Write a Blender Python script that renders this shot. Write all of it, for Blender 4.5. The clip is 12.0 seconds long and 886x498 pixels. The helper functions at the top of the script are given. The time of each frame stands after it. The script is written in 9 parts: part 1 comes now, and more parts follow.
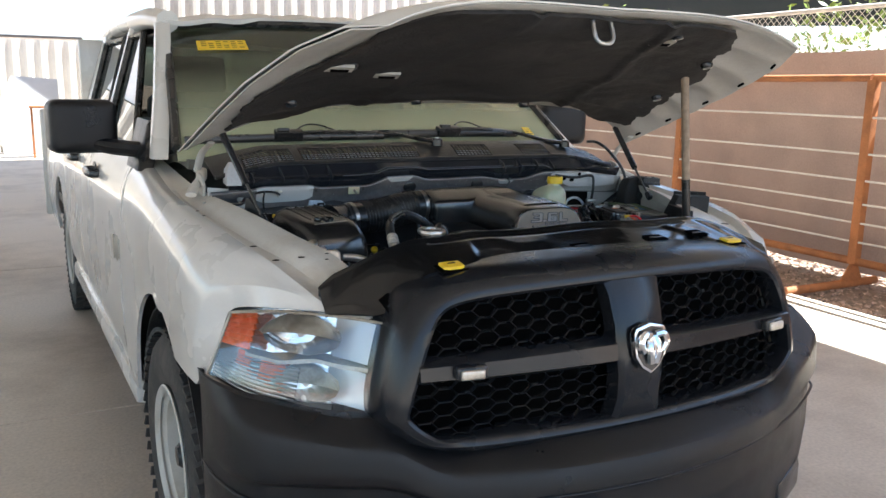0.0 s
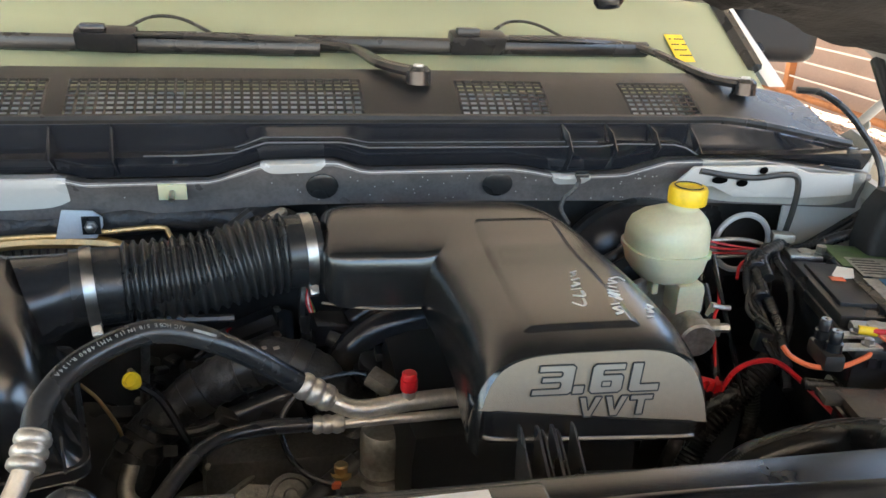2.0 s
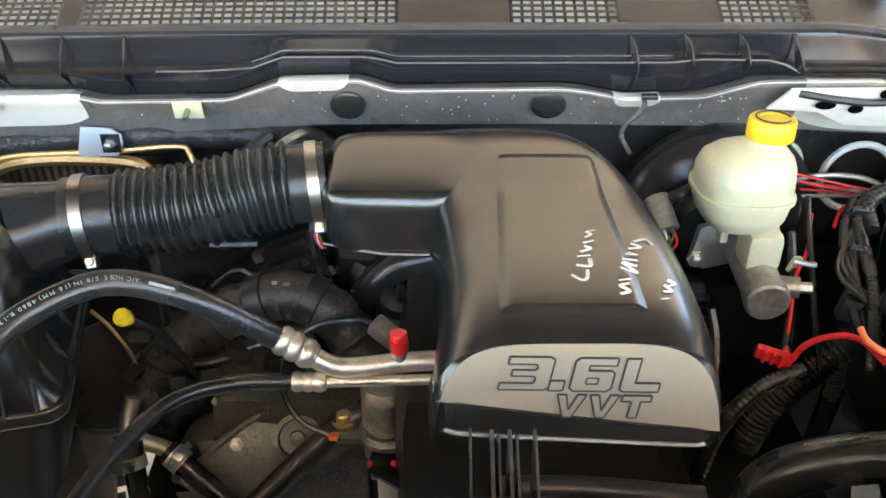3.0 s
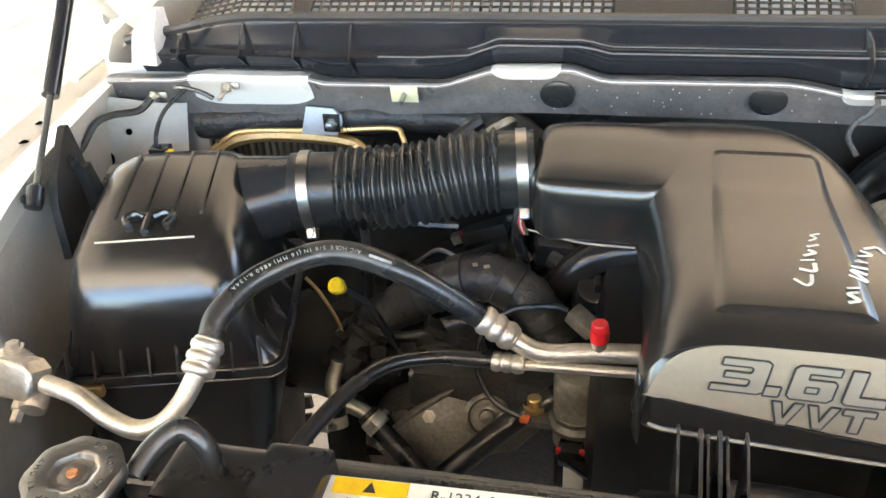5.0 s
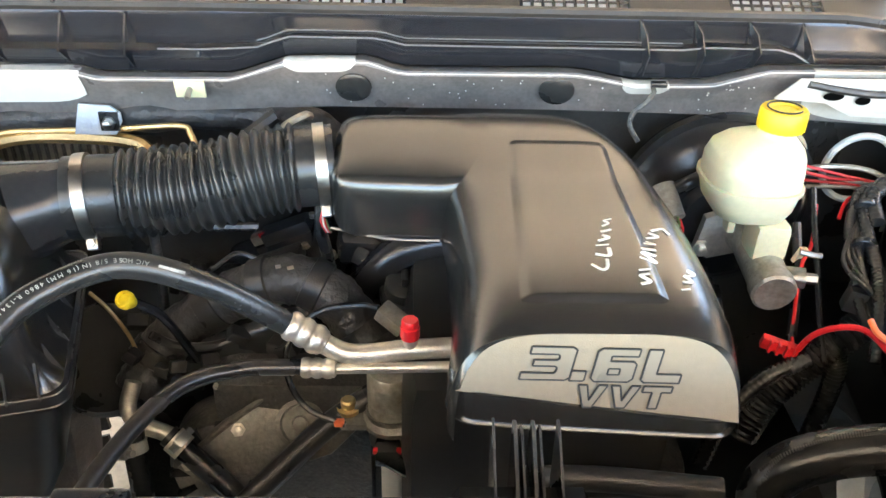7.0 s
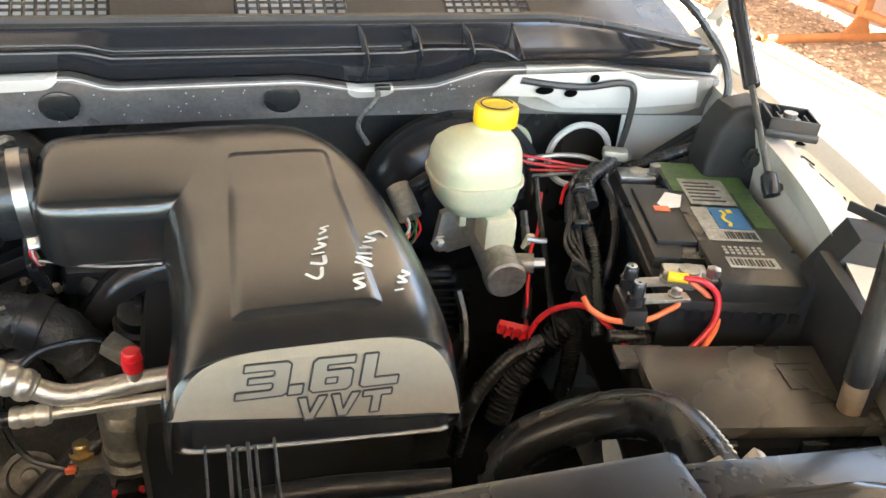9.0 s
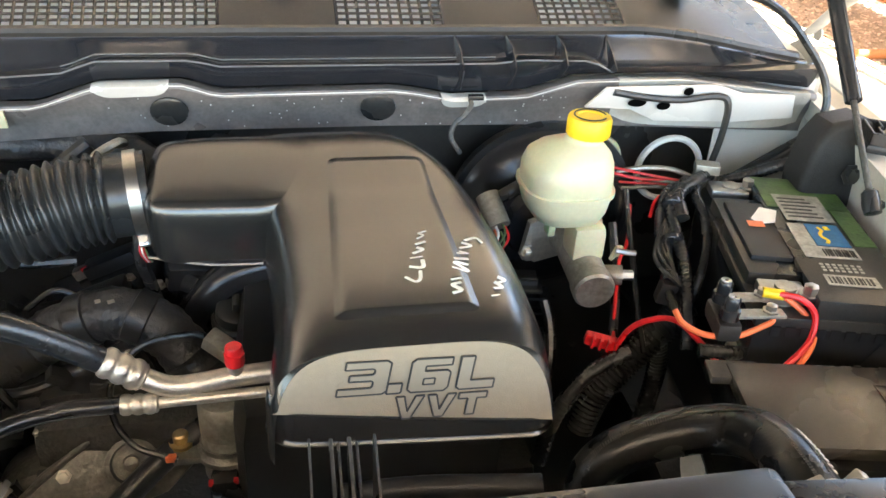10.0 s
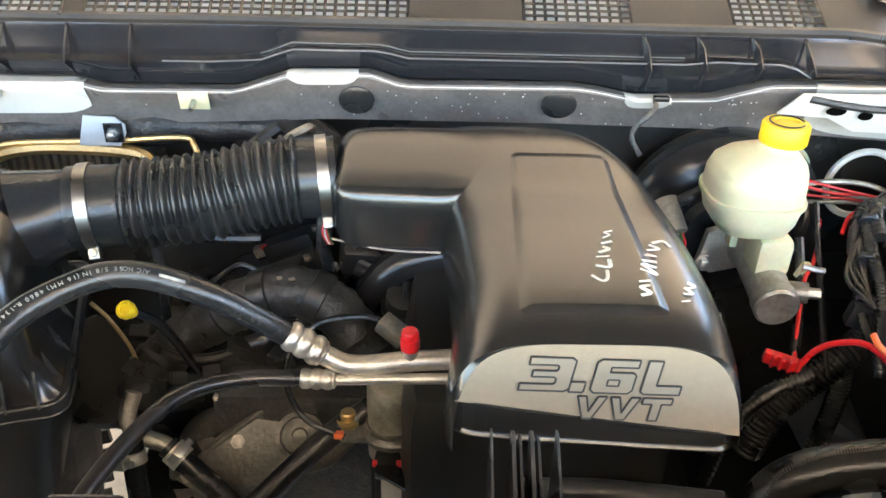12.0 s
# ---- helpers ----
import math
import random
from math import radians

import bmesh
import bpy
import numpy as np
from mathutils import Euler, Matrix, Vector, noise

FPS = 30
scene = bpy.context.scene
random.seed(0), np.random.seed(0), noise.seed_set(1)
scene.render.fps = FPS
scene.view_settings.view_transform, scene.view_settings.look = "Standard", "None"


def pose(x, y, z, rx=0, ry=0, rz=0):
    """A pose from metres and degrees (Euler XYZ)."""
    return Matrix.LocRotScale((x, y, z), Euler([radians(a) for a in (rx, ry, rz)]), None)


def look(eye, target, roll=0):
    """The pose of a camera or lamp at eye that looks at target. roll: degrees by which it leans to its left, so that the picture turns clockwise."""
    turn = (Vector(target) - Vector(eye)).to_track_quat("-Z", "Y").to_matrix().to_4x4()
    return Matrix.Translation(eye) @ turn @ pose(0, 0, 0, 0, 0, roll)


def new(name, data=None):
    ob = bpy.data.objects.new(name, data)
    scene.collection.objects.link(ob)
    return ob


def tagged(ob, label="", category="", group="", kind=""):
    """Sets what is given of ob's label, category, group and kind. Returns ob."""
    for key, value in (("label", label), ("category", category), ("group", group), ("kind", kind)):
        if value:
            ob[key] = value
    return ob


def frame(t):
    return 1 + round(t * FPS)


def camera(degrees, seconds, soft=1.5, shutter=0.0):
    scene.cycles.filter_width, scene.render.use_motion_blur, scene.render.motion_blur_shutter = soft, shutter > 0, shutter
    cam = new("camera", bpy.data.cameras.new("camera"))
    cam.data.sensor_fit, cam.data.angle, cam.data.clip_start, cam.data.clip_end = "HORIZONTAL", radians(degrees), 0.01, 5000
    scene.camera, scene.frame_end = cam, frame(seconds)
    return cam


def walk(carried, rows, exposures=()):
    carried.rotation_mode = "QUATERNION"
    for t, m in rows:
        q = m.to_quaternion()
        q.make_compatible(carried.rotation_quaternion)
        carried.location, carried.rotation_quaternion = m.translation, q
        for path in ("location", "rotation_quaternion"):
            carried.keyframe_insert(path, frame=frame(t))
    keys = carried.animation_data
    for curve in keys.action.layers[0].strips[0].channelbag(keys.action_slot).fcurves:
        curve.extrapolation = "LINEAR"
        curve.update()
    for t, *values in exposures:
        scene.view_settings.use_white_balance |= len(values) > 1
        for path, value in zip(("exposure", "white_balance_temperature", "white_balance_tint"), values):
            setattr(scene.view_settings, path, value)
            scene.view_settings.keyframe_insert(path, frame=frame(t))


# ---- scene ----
EXPOSURES = [(0, 2.45, 5800, 6), (0.5, 2.8, 5900, 6), (1, 3.05, 6000, 6), (1.5, 3.5, 6050, 6), (2, 3.75, 6350, 6), (2.5, 4.4, 6700, 6), (4.5, 4.85, 6700, 6), (5.5, 4.78, 6800, 6), (6.5, 4.98, 6700, 6), (7.5, 5.15, 6850, 6), (9.5, 4.58, 6900, 6), (10.5, 4.75, 6850, 6), (12, 4.93, 6800, 6)]
cam = camera(56.8, 12.0)
PATH = [
    (0, (-1.282, -1.445, 1.592), (-0.386, 0.3, 1.205), 1.0),
    (0.5, (-0.944, -1.085, 1.589), (-0.105, 0.686, 1.19), 1.1),
    (1, (-0.654, -0.721, 1.601), (0.114, 1.074, 1.167), 1.7),
    (1.5, (-0.377, -0.403, 1.639), (0.224, 1.436, 1.133), 2.3),
    (2, (-0.182, -0.068, 1.616), (0.209, 1.751, 0.881), 2.8),
    (2.5, (-0.04, 0.053, 1.623), (0.131, 1.805, 0.674), 2.1),
    (2.7, (0.004, 0.06, 1.636), (0.096, 1.788, 0.632), 1.1),
    (4.3, (-0.013, 0.046, 1.647), (-0.273, 1.738, 0.614), -2.1),
    (4.5, (-0.02, 0.045, 1.646), (-0.342, 1.727, 0.614), -2.7),
    (5, (-0.032, 0.042, 1.646), (-0.441, 1.707, 0.616), -3.2),
    (5.5, (-0.041, 0.053, 1.643), (-0.438, 1.713, 0.601), -2.7),
    (6, (-0.039, 0.057, 1.641), (-0.345, 1.734, 0.596), -1.9),
    (6.5, (-0.033, 0.061, 1.641), (-0.168, 1.757, 0.589), -0.1),
    (7, (-0.033, 0.07, 1.639), (0.026, 1.768, 0.584), 1.7),
    (7.5, (-0.012, 0.072, 1.648), (0.251, 1.742, 0.578), 3.2),
    (7.7, (0.003, 0.073, 1.643), (0.329, 1.737, 0.582), 3.6),
    (9.3, (0.045, 0.068, 1.645), (0.586, 1.7, 0.622), 4.5),
    (9.5, (0.042, 0.067, 1.646), (0.541, 1.712, 0.624), 4.1),
    (10, (0.017, 0.062, 1.645), (0.389, 1.746, 0.632), 3.3),
    (10.5, (-0.01, 0.058, 1.644), (0.218, 1.77, 0.635), 2.4),
    (11, (-0.026, 0.062, 1.633), (0.097, 1.788, 0.63), 2.0),
    (11.5, (-0.027, 0.069, 1.63), (0.038, 1.793, 0.619), 1.9),
    (12, (-0.028, 0.067, 1.633), (0.017, 1.788, 0.615), 1.8),
]
walk(cam, [(t, look(eye, target, roll)) for t, eye, target, roll in PATH], EXPOSURES)

# ---- light ----
SUN_DIR = Vector((0.50, -0.10, 0.86)).normalized()
world = bpy.data.worlds.new("sky")
scene.world = world
world.use_nodes = True
wn = world.node_tree.nodes
sky = wn.new("ShaderNodeTexSky")
sky.sky_type = "NISHITA"
sky.sun_disc = False
sky.sun_elevation = math.asin(SUN_DIR.z)
sky.sun_rotation = math.atan2(SUN_DIR.x, SUN_DIR.y)
wn["Background"].inputs["Strength"].default_value = 0.08
world.node_tree.links.new(sky.outputs[0], wn["Background"].inputs["Color"])
sun = bpy.data.lights.new("sun", "SUN")
sun.energy, sun.angle, sun.color = 5.0, radians(0.5), (1.0, 0.94, 0.85)
sun_ob = new("sun", sun)
sun_ob.matrix_world = look(SUN_DIR * 30, (0, 0, 0))

# ---- materials ----


def mat(name, base, rough=0.5, metal=0.0, coat=0.0, vary=0.12, scale=6.0, fine=180.0, bump=0.06, bump_scale=220.0,
        dirt=None, dirt_amount=0.0, dirt_scale=4.0, per_object=0.0, spec=0.5, spread=0.09):
    m = bpy.data.materials.new(name)
    m.use_nodes = True
    nt = m.node_tree
    n, l = nt.nodes, nt.links
    b = n["Principled BSDF"]
    b.inputs["Roughness"].default_value, b.inputs["Metallic"].default_value = rough, metal
    b.inputs["Coat Weight"].default_value, b.inputs["Coat Roughness"].default_value = coat, 0.06
    b.inputs["Specular IOR Level"].default_value = spec
    co = n.new("ShaderNodeTexCoord")
    big, small = n.new("ShaderNodeTexNoise"), n.new("ShaderNodeTexNoise")
    big.inputs["Scale"].default_value, big.inputs["Detail"].default_value = scale, 5
    small.inputs["Scale"].default_value, small.inputs["Detail"].default_value = fine, 3
    l.new(co.outputs["Object"], big.inputs["Vector"])
    l.new(co.outputs["Object"], small.inputs["Vector"])
    both = n.new("ShaderNodeMath")
    both.operation = "ADD"
    l.new(big.outputs["Fac"], both.inputs[0])
    l.new(small.outputs["Fac"], both.inputs[1])
    span = n.new("ShaderNodeMapRange")
    span.inputs["From Min"].default_value, span.inputs["From Max"].default_value = 0.7, 1.3
    span.inputs["To Min"].default_value, span.inputs["To Max"].default_value = 1 - vary, 1 + vary
    l.new(both.outputs[0], span.inputs["Value"])
    tint = n.new("ShaderNodeVectorMath")
    tint.operation = "SCALE"
    tint.inputs[0].default_value = base
    l.new(span.outputs[0], tint.inputs["Scale"])
    out = tint.outputs[0]
    if per_object:
        info = n.new("ShaderNodeObjectInfo")
        r = n.new("ShaderNodeMapRange")
        r.inputs["To Min"].default_value, r.inputs["To Max"].default_value = 1 - per_object, 1 + per_object
        l.new(info.outputs["Random"], r.inputs["Value"])
        t2 = n.new("ShaderNodeVectorMath")
        t2.operation = "SCALE"
        l.new(out, t2.inputs[0])
        l.new(r.outputs[0], t2.inputs["Scale"])
        out = t2.outputs[0]
    if dirt:
        d = n.new("ShaderNodeTexNoise")
        d.inputs["Scale"].default_value, d.inputs["Detail"].default_value = dirt_scale, 8
        d.inputs["Roughness"].default_value = 0.65
        l.new(co.outputs["Object"], d.inputs["Vector"])
        ramp = n.new("ShaderNodeMapRange")
        ramp.inputs["From Min"].default_value, ramp.inputs["From Max"].default_value = 0.48, 0.68
        ramp.inputs["To Max"].default_value = dirt_amount
        l.new(d.outputs["Fac"], ramp.inputs["Value"])
        mix = n.new("ShaderNodeMix")
        mix.data_type = "RGBA"
        l.new(ramp.outputs[0], mix.inputs["Factor"])
        l.new(out, mix.inputs[6])
        mix.inputs[7].default_value = (*dirt, 1)
        out = mix.outputs[2]
    l.new(out, b.inputs["Base Color"])
    rr = n.new("ShaderNodeMapRange")
    rr.inputs["From Min"].default_value, rr.inputs["From Max"].default_value = 0.3, 0.7
    rr.inputs["To Min"].default_value, rr.inputs["To Max"].default_value = max(rough - spread, 0.02), min(rough + spread, 1)
    l.new(big.outputs["Fac"], rr.inputs["Value"])
    l.new(rr.outputs[0], b.inputs["Roughness"])
    if bump:
        g = n.new("ShaderNodeTexNoise")
        g.inputs["Scale"].default_value, g.inputs["Detail"].default_value = bump_scale, 2
        l.new(co.outputs["Object"], g.inputs["Vector"])
        bp = n.new("ShaderNodeBump")
        bp.inputs["Strength"].default_value, bp.inputs["Distance"].default_value = bump, 0.01
        l.new(g.outputs["Fac"], bp.inputs["Height"])
        l.new(bp.outputs[0], b.inputs["Normal"])
    return m


def glass(name, colour, rough=0.0, ior=1.45):
    m = bpy.data.materials.new(name)
    m.use_nodes = True
    b = m.node_tree.nodes["Principled BSDF"]
    b.inputs["Base Color"].default_value = (*colour, 1)
    b.inputs["Transmission Weight"].default_value = 1
    b.inputs["Roughness"].default_value, b.inputs["IOR"].default_value = rough, ior
    return m


WHITE = mat("white car paint", (0.60, 0.59, 0.56), 0.28, coat=0.6, vary=0.025, scale=2, bump=0.0, dirt=(0.46, 0.41, 0.33), dirt_amount=0.18, dirt_scale=3)
WHITE_DUSTY = mat("dusty white inner paint", (0.47, 0.455, 0.41), 0.45, vary=0.06, scale=9, bump=0.05, dirt=(0.29, 0.24, 0.17), dirt_amount=0.45, dirt_scale=7)
LEDGE = mat("dusty white ledge paint", (0.60, 0.575, 0.52), 0.38, vary=0.05, scale=6, bump=0.03, dirt=(0.44, 0.355, 0.255), dirt_amount=0.55, dirt_scale=4)
PRIMER = mat("oversprayed grey primer", (0.148, 0.134, 0.125), 0.34, metal=0.15, vary=0.18, scale=14, dirt=(0.30, 0.27, 0.25), dirt_amount=0.35, dirt_scale=30)
BLACK_TEX = mat("grained black plastic", (0.0185, 0.0185, 0.0188), 0.34, vary=0.18, scale=5, bump=0.15, bump_scale=900, spec=0.4)
BLACK_SATIN = mat("satin black plastic", (0.021, 0.0212, 0.0225), 0.22, vary=0.15, scale=4, bump=0.02, bump_scale=500)
BLACK_DUSTY = mat("dusty black plastic", (0.027, 0.0258, 0.024), 0.32, vary=0.2, scale=8, bump=0.08, bump_scale=500, dirt=(0.055, 0.048, 0.039), dirt_amount=0.3, dirt_scale=6)
BUMPER = mat("worn black bumper plastic", (0.009, 0.0093, 0.0105), 0.34, vary=0.12, scale=6, bump=0.2, bump_scale=700, dirt=(0.018, 0.0175, 0.0175), dirt_amount=0.35, dirt_scale=3, spec=0.32)
RUBBER = mat("black rubber", (0.022, 0.0215, 0.021), 0.28, vary=0.2, scale=12, bump=0.06, bump_scale=300)
GRILLE_BLACK = mat("silky dark grille paint", (0.0130, 0.0140, 0.0165), 0.24, vary=0.1, scale=4, bump=0.03, bump_scale=600, spec=0.36)
RUBBER_MATT = mat("matt tyre rubber", (0.028, 0.027, 0.026), 0.78, vary=0.25, scale=9, bump=0.25, bump_scale=200, dirt=(0.11, 0.10, 0.085), dirt_amount=0.5, dirt_scale=12)
COVER = mat("silky black engine cover plastic", (0.0165, 0.0158, 0.0148), 0.21, vary=0.08, scale=5, bump=0.04, bump_scale=900, spec=1.0, spread=0.015)
FUSE_LID = mat("dusty brown-black fuse box plastic", (0.066, 0.059, 0.050), 0.28, vary=0.12, scale=5, bump=0.05, bump_scale=500, spec=0.7)
# black plastic made lighter to paint the ground the face reflects
COVER_FACE = mat("grained cover face with painted front light", (0.185, 0.150, 0.102), 0.36, metal=0.0, vary=0.06, scale=7, spread=0.02, bump=0.14, bump_scale=900, spec=0.4)
COVER_LETTER = mat("lettering a step darker than the face", (0.150, 0.122, 0.083), 0.34, metal=0.0, vary=0.05, scale=9, bump=0.04, bump_scale=900, spec=0.8)
LABEL_WORN = mat("worn printed label", (0.34, 0.34, 0.315), 0.45, vary=0.3, scale=120, bump=0.02, dirt=(0.12, 0.12, 0.11), dirt_amount=0.6, dirt_scale=40)
RAD_COVER = mat("glossy black radiator cover plastic", (0.0085, 0.0085, 0.0088), 0.15, vary=0.2, scale=7, bump=0.25, bump_scale=9, dirt=(0.022, 0.020, 0.017), dirt_amount=0.4, dirt_scale=5, spread=0.05)
FIN_GREY = mat("glossy grey plastic", (0.045, 0.044, 0.042), 0.24, vary=0.2, scale=12, bump=0.04, bump_scale=400)
HONEY = mat("glossy black mesh plastic", (0.019, 0.019, 0.020), 0.20, vary=0.1, scale=6, bump=0.02, bump_scale=500)
HOOD_INNER = mat("dusty beige-white hood frame", (0.50, 0.485, 0.445), 0.45, vary=0.08, scale=5, bump=0.03, dirt=(0.28, 0.24, 0.18), dirt_amount=0.4, dirt_scale=4)
PAD = mat("dark felted hood insulation", (0.0185, 0.0165, 0.0150), 0.9, vary=0.3, scale=3, fine=60, bump=0.2, bump_scale=120, dirt=(0.055, 0.047, 0.040), dirt_amount=0.4, dirt_scale=1.6)
ALU = mat("dull aluminium", (0.64, 0.59, 0.51), 0.44, metal=0.85, vary=0.14, scale=25, bump=0.1, bump_scale=400, dirt=(0.36, 0.33, 0.28), dirt_amount=0.5, dirt_scale=30)
CAST = mat("cast grey aluminium", (0.40, 0.375, 0.32), 0.42, metal=0.7, vary=0.2, scale=20, bump=0.10, bump_scale=260, dirt=(0.11, 0.088, 0.062), dirt_amount=0.75, dirt_scale=12)
GRIMY_CAST = mat("grimy brown cast metal", (0.21, 0.195, 0.17), 0.42, metal=0.45, vary=0.25, scale=18, bump=0.2, bump_scale=160, dirt=(0.06, 0.053, 0.044), dirt_amount=0.8, dirt_scale=14)
BLACK_MATT = mat("matt black plastic", (0.023, 0.0226, 0.0222), 0.6, vary=0.2, scale=8, bump=0.15, bump_scale=600, spec=0.25)
# near-black for plates that paint the shade inside openings
HOLE_SHADE = mat("painted dark of an unlit opening", (0.003, 0.003, 0.003), 1.0, vary=0.1, bump=0.0, spec=0.0)
STEEL = mat("bright steel", (0.40, 0.39, 0.37), 0.34, metal=1.0, vary=0.1, scale=30, bump=0.02)
DARK_STEEL = mat("grimy dark steel", (0.080, 0.077, 0.072), 0.46, metal=0.5, vary=0.3, scale=16, bump=0.3, bump_scale=200, dirt=(0.13, 0.115, 0.095), dirt_amount=0.5, dirt_scale=20)
CHROME = mat("chrome", (0.8, 0.8, 0.8), 0.08, metal=1.0, vary=0.03, bump=0.0)
BRASS = mat("yellowed zinc pipe", (0.56, 0.40, 0.19), 0.35, metal=0.8, vary=0.15, scale=30)
YELLOW = mat("yellow plastic", (0.82, 0.56, 0.02), 0.4, vary=0.08, scale=20, dirt=(0.25, 0.17, 0.03), dirt_amount=0.25, dirt_scale=40)
RED = mat("red plastic", (0.62, 0.015, 0.02), 0.35, vary=0.1, scale=40)
ORANGE = mat("orange insulated wire", (0.80, 0.17, 0.06), 0.4, vary=0.1)
CREAM = mat("milky reservoir plastic", (0.60, 0.575, 0.39), 0.38, vary=0.06, scale=9, bump=0.04, dirt=(0.50, 0.46, 0.30), dirt_amount=0.4, dirt_scale=8)
cream_shader = CREAM.node_tree.nodes["Principled BSDF"]
cream_shader.inputs["Subsurface Weight"].default_value, cream_shader.inputs["Subsurface Scale"].default_value = 0.3, 0.01
LABEL = mat("white paper label", (0.75, 0.74, 0.70), 0.5, vary=0.05, scale=60, bump=0.02)
LABEL_INK = mat("black label ink", (0.03, 0.03, 0.03), 0.5, bump=0.0)
CHALK = mat("white paint marker", (0.72, 0.71, 0.66), 0.7, vary=0.2, fine=900)
GREEN_LABEL = mat("worn green label", (0.075, 0.145, 0.045), 0.45, vary=0.25, scale=30, dirt=(0.03, 0.03, 0.03), dirt_amount=0.8, dirt_scale=18)
BLUE_LABEL = mat("blue label", (0.03, 0.16, 0.36), 0.45, vary=0.15, scale=40)
WOOD = mat("bare wooden pole", (0.27, 0.195, 0.13), 0.6, vary=0.25, scale=9, fine=60, bump=0.15)
RUST = mat("rusty orange pipe", (0.42, 0.16, 0.055), 0.7, vary=0.28, scale=6, bump=0.3, bump_scale=120, dirt=(0.20, 0.08, 0.035), dirt_amount=0.7, dirt_scale=5)
ROD = mat("pale galvanised rod", (0.78, 0.72, 0.66), 0.5, metal=0.1, vary=0.12, scale=20)
TARP = mat("brown windscreen mesh", (0.45, 0.325, 0.272), 0.85, vary=0.14, scale=2.5, fine=90, bump=0.4, bump_scale=150, dirt=(0.45, 0.34, 0.29), dirt_amount=0.4, dirt_scale=3)
CONCRETE = mat("stained concrete", (0.53, 0.465, 0.385), 0.55, vary=0.16, scale=0.8, fine=60, bump=0.12, bump_scale=80, dirt=(0.25, 0.20, 0.15), dirt_amount=0.65, dirt_scale=0.9)
GRAVEL_BED = mat("reddish dirt", (0.38, 0.27, 0.20), 0.9, vary=0.3, scale=9, fine=120, bump=0.8, bump_scale=60)
STONE = mat("reddish gravel stones", (0.52, 0.37, 0.28), 0.8, vary=0.35, scale=14, fine=40, bump=0.3, bump_scale=80)
TAN_METAL = mat("tan corrugated metal", (0.60, 0.555, 0.49), 0.5, vary=0.08, scale=1.5, dirt=(0.44, 0.37, 0.30), dirt_amount=0.4, dirt_scale=0.8)
WHITE_WALL = mat("white sheet metal", (0.74, 0.73, 0.72), 0.5, vary=0.05, scale=0.7)
GREY_ROOF = mat("white enamelled roof sheet", (0.66, 0.645, 0.61), 0.45, vary=0.05, scale=1.2)
TAN_DASH = mat("grey-green dashboard plastic", (0.105, 0.105, 0.088), 0.6, vary=0.1, scale=6)
# the blue tint paints sky reflected in the plenum under the grids
PLENUM = mat("pale blue-grey sheet metal", (0.50, 0.55, 0.60), 0.35, vary=0.06, scale=6)
TAPE = mat("black cloth tape", (0.033, 0.032, 0.031), 0.42, vary=0.3, scale=30, bump=0.3, bump_scale=120, dirt=(0.060, 0.058, 0.054), dirt_amount=0.6, dirt_scale=18)
TROUGH = mat("glossy blue-black plastic", (0.0145, 0.016, 0.020), 0.13, vary=0.1, scale=4, bump=0.0, spec=0.7)
GREY_SHEET = mat("plain grey-white sheet", (0.45, 0.45, 0.45), 0.5, vary=0.12, scale=3)
# pale metallic grey that paints highlights on the trough edges
EDGE_HIGHLIGHT = mat("painted edge highlight", (0.30, 0.31, 0.33), 0.18, metal=0.6, vary=0.1, bump=0.0)
DARK_CLOTH = mat("dark shade cloth", (0.025, 0.03, 0.028), 0.8, vary=0.2, scale=3)
LEAF = mat("sunlit green leaves", (0.20, 0.27, 0.05), 0.55, vary=0.5, scale=9)
SEAT = mat("dark grey seat cloth", (0.07, 0.068, 0.064), 0.9, vary=0.15, scale=20, bump=0.4, bump_scale=400)
HEADLINER = mat("grey headliner", (0.22, 0.21, 0.19), 0.9, vary=0.06, scale=20, bump=0.2, bump_scale=500)
REFLECTOR = mat("silvered reflector", (0.80, 0.82, 0.84), 0.16, metal=0.9, vary=0.04, bump=0.12, bump_scale=45)
LAMP_WALL = mat("satin silver lamp wall", (0.62, 0.65, 0.68), 0.35, metal=0.3, vary=0.04, bump=0.0)
AMBER = mat("amber reflector plastic", (0.85, 0.13, 0.012), 0.25, coat=0.1, vary=0.1, scale=40, bump=0.3, bump_scale=160)
LENS = glass("clear lens", (0.97, 0.98, 0.98))
WINDSHIELD = glass("dusty tinted windshield glass", (0.46, 0.53, 0.41), ior=1.28)
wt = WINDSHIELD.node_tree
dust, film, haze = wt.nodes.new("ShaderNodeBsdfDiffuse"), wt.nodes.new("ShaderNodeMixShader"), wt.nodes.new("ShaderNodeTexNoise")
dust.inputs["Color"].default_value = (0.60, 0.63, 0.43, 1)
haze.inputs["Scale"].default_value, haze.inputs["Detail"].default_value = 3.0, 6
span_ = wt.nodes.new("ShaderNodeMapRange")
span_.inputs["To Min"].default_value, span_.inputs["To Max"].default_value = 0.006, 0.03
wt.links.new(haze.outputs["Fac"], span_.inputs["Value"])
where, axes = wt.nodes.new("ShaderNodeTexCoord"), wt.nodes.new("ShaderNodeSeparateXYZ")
film_low, film_sum = wt.nodes.new("ShaderNodeMapRange"), wt.nodes.new("ShaderNodeMath")
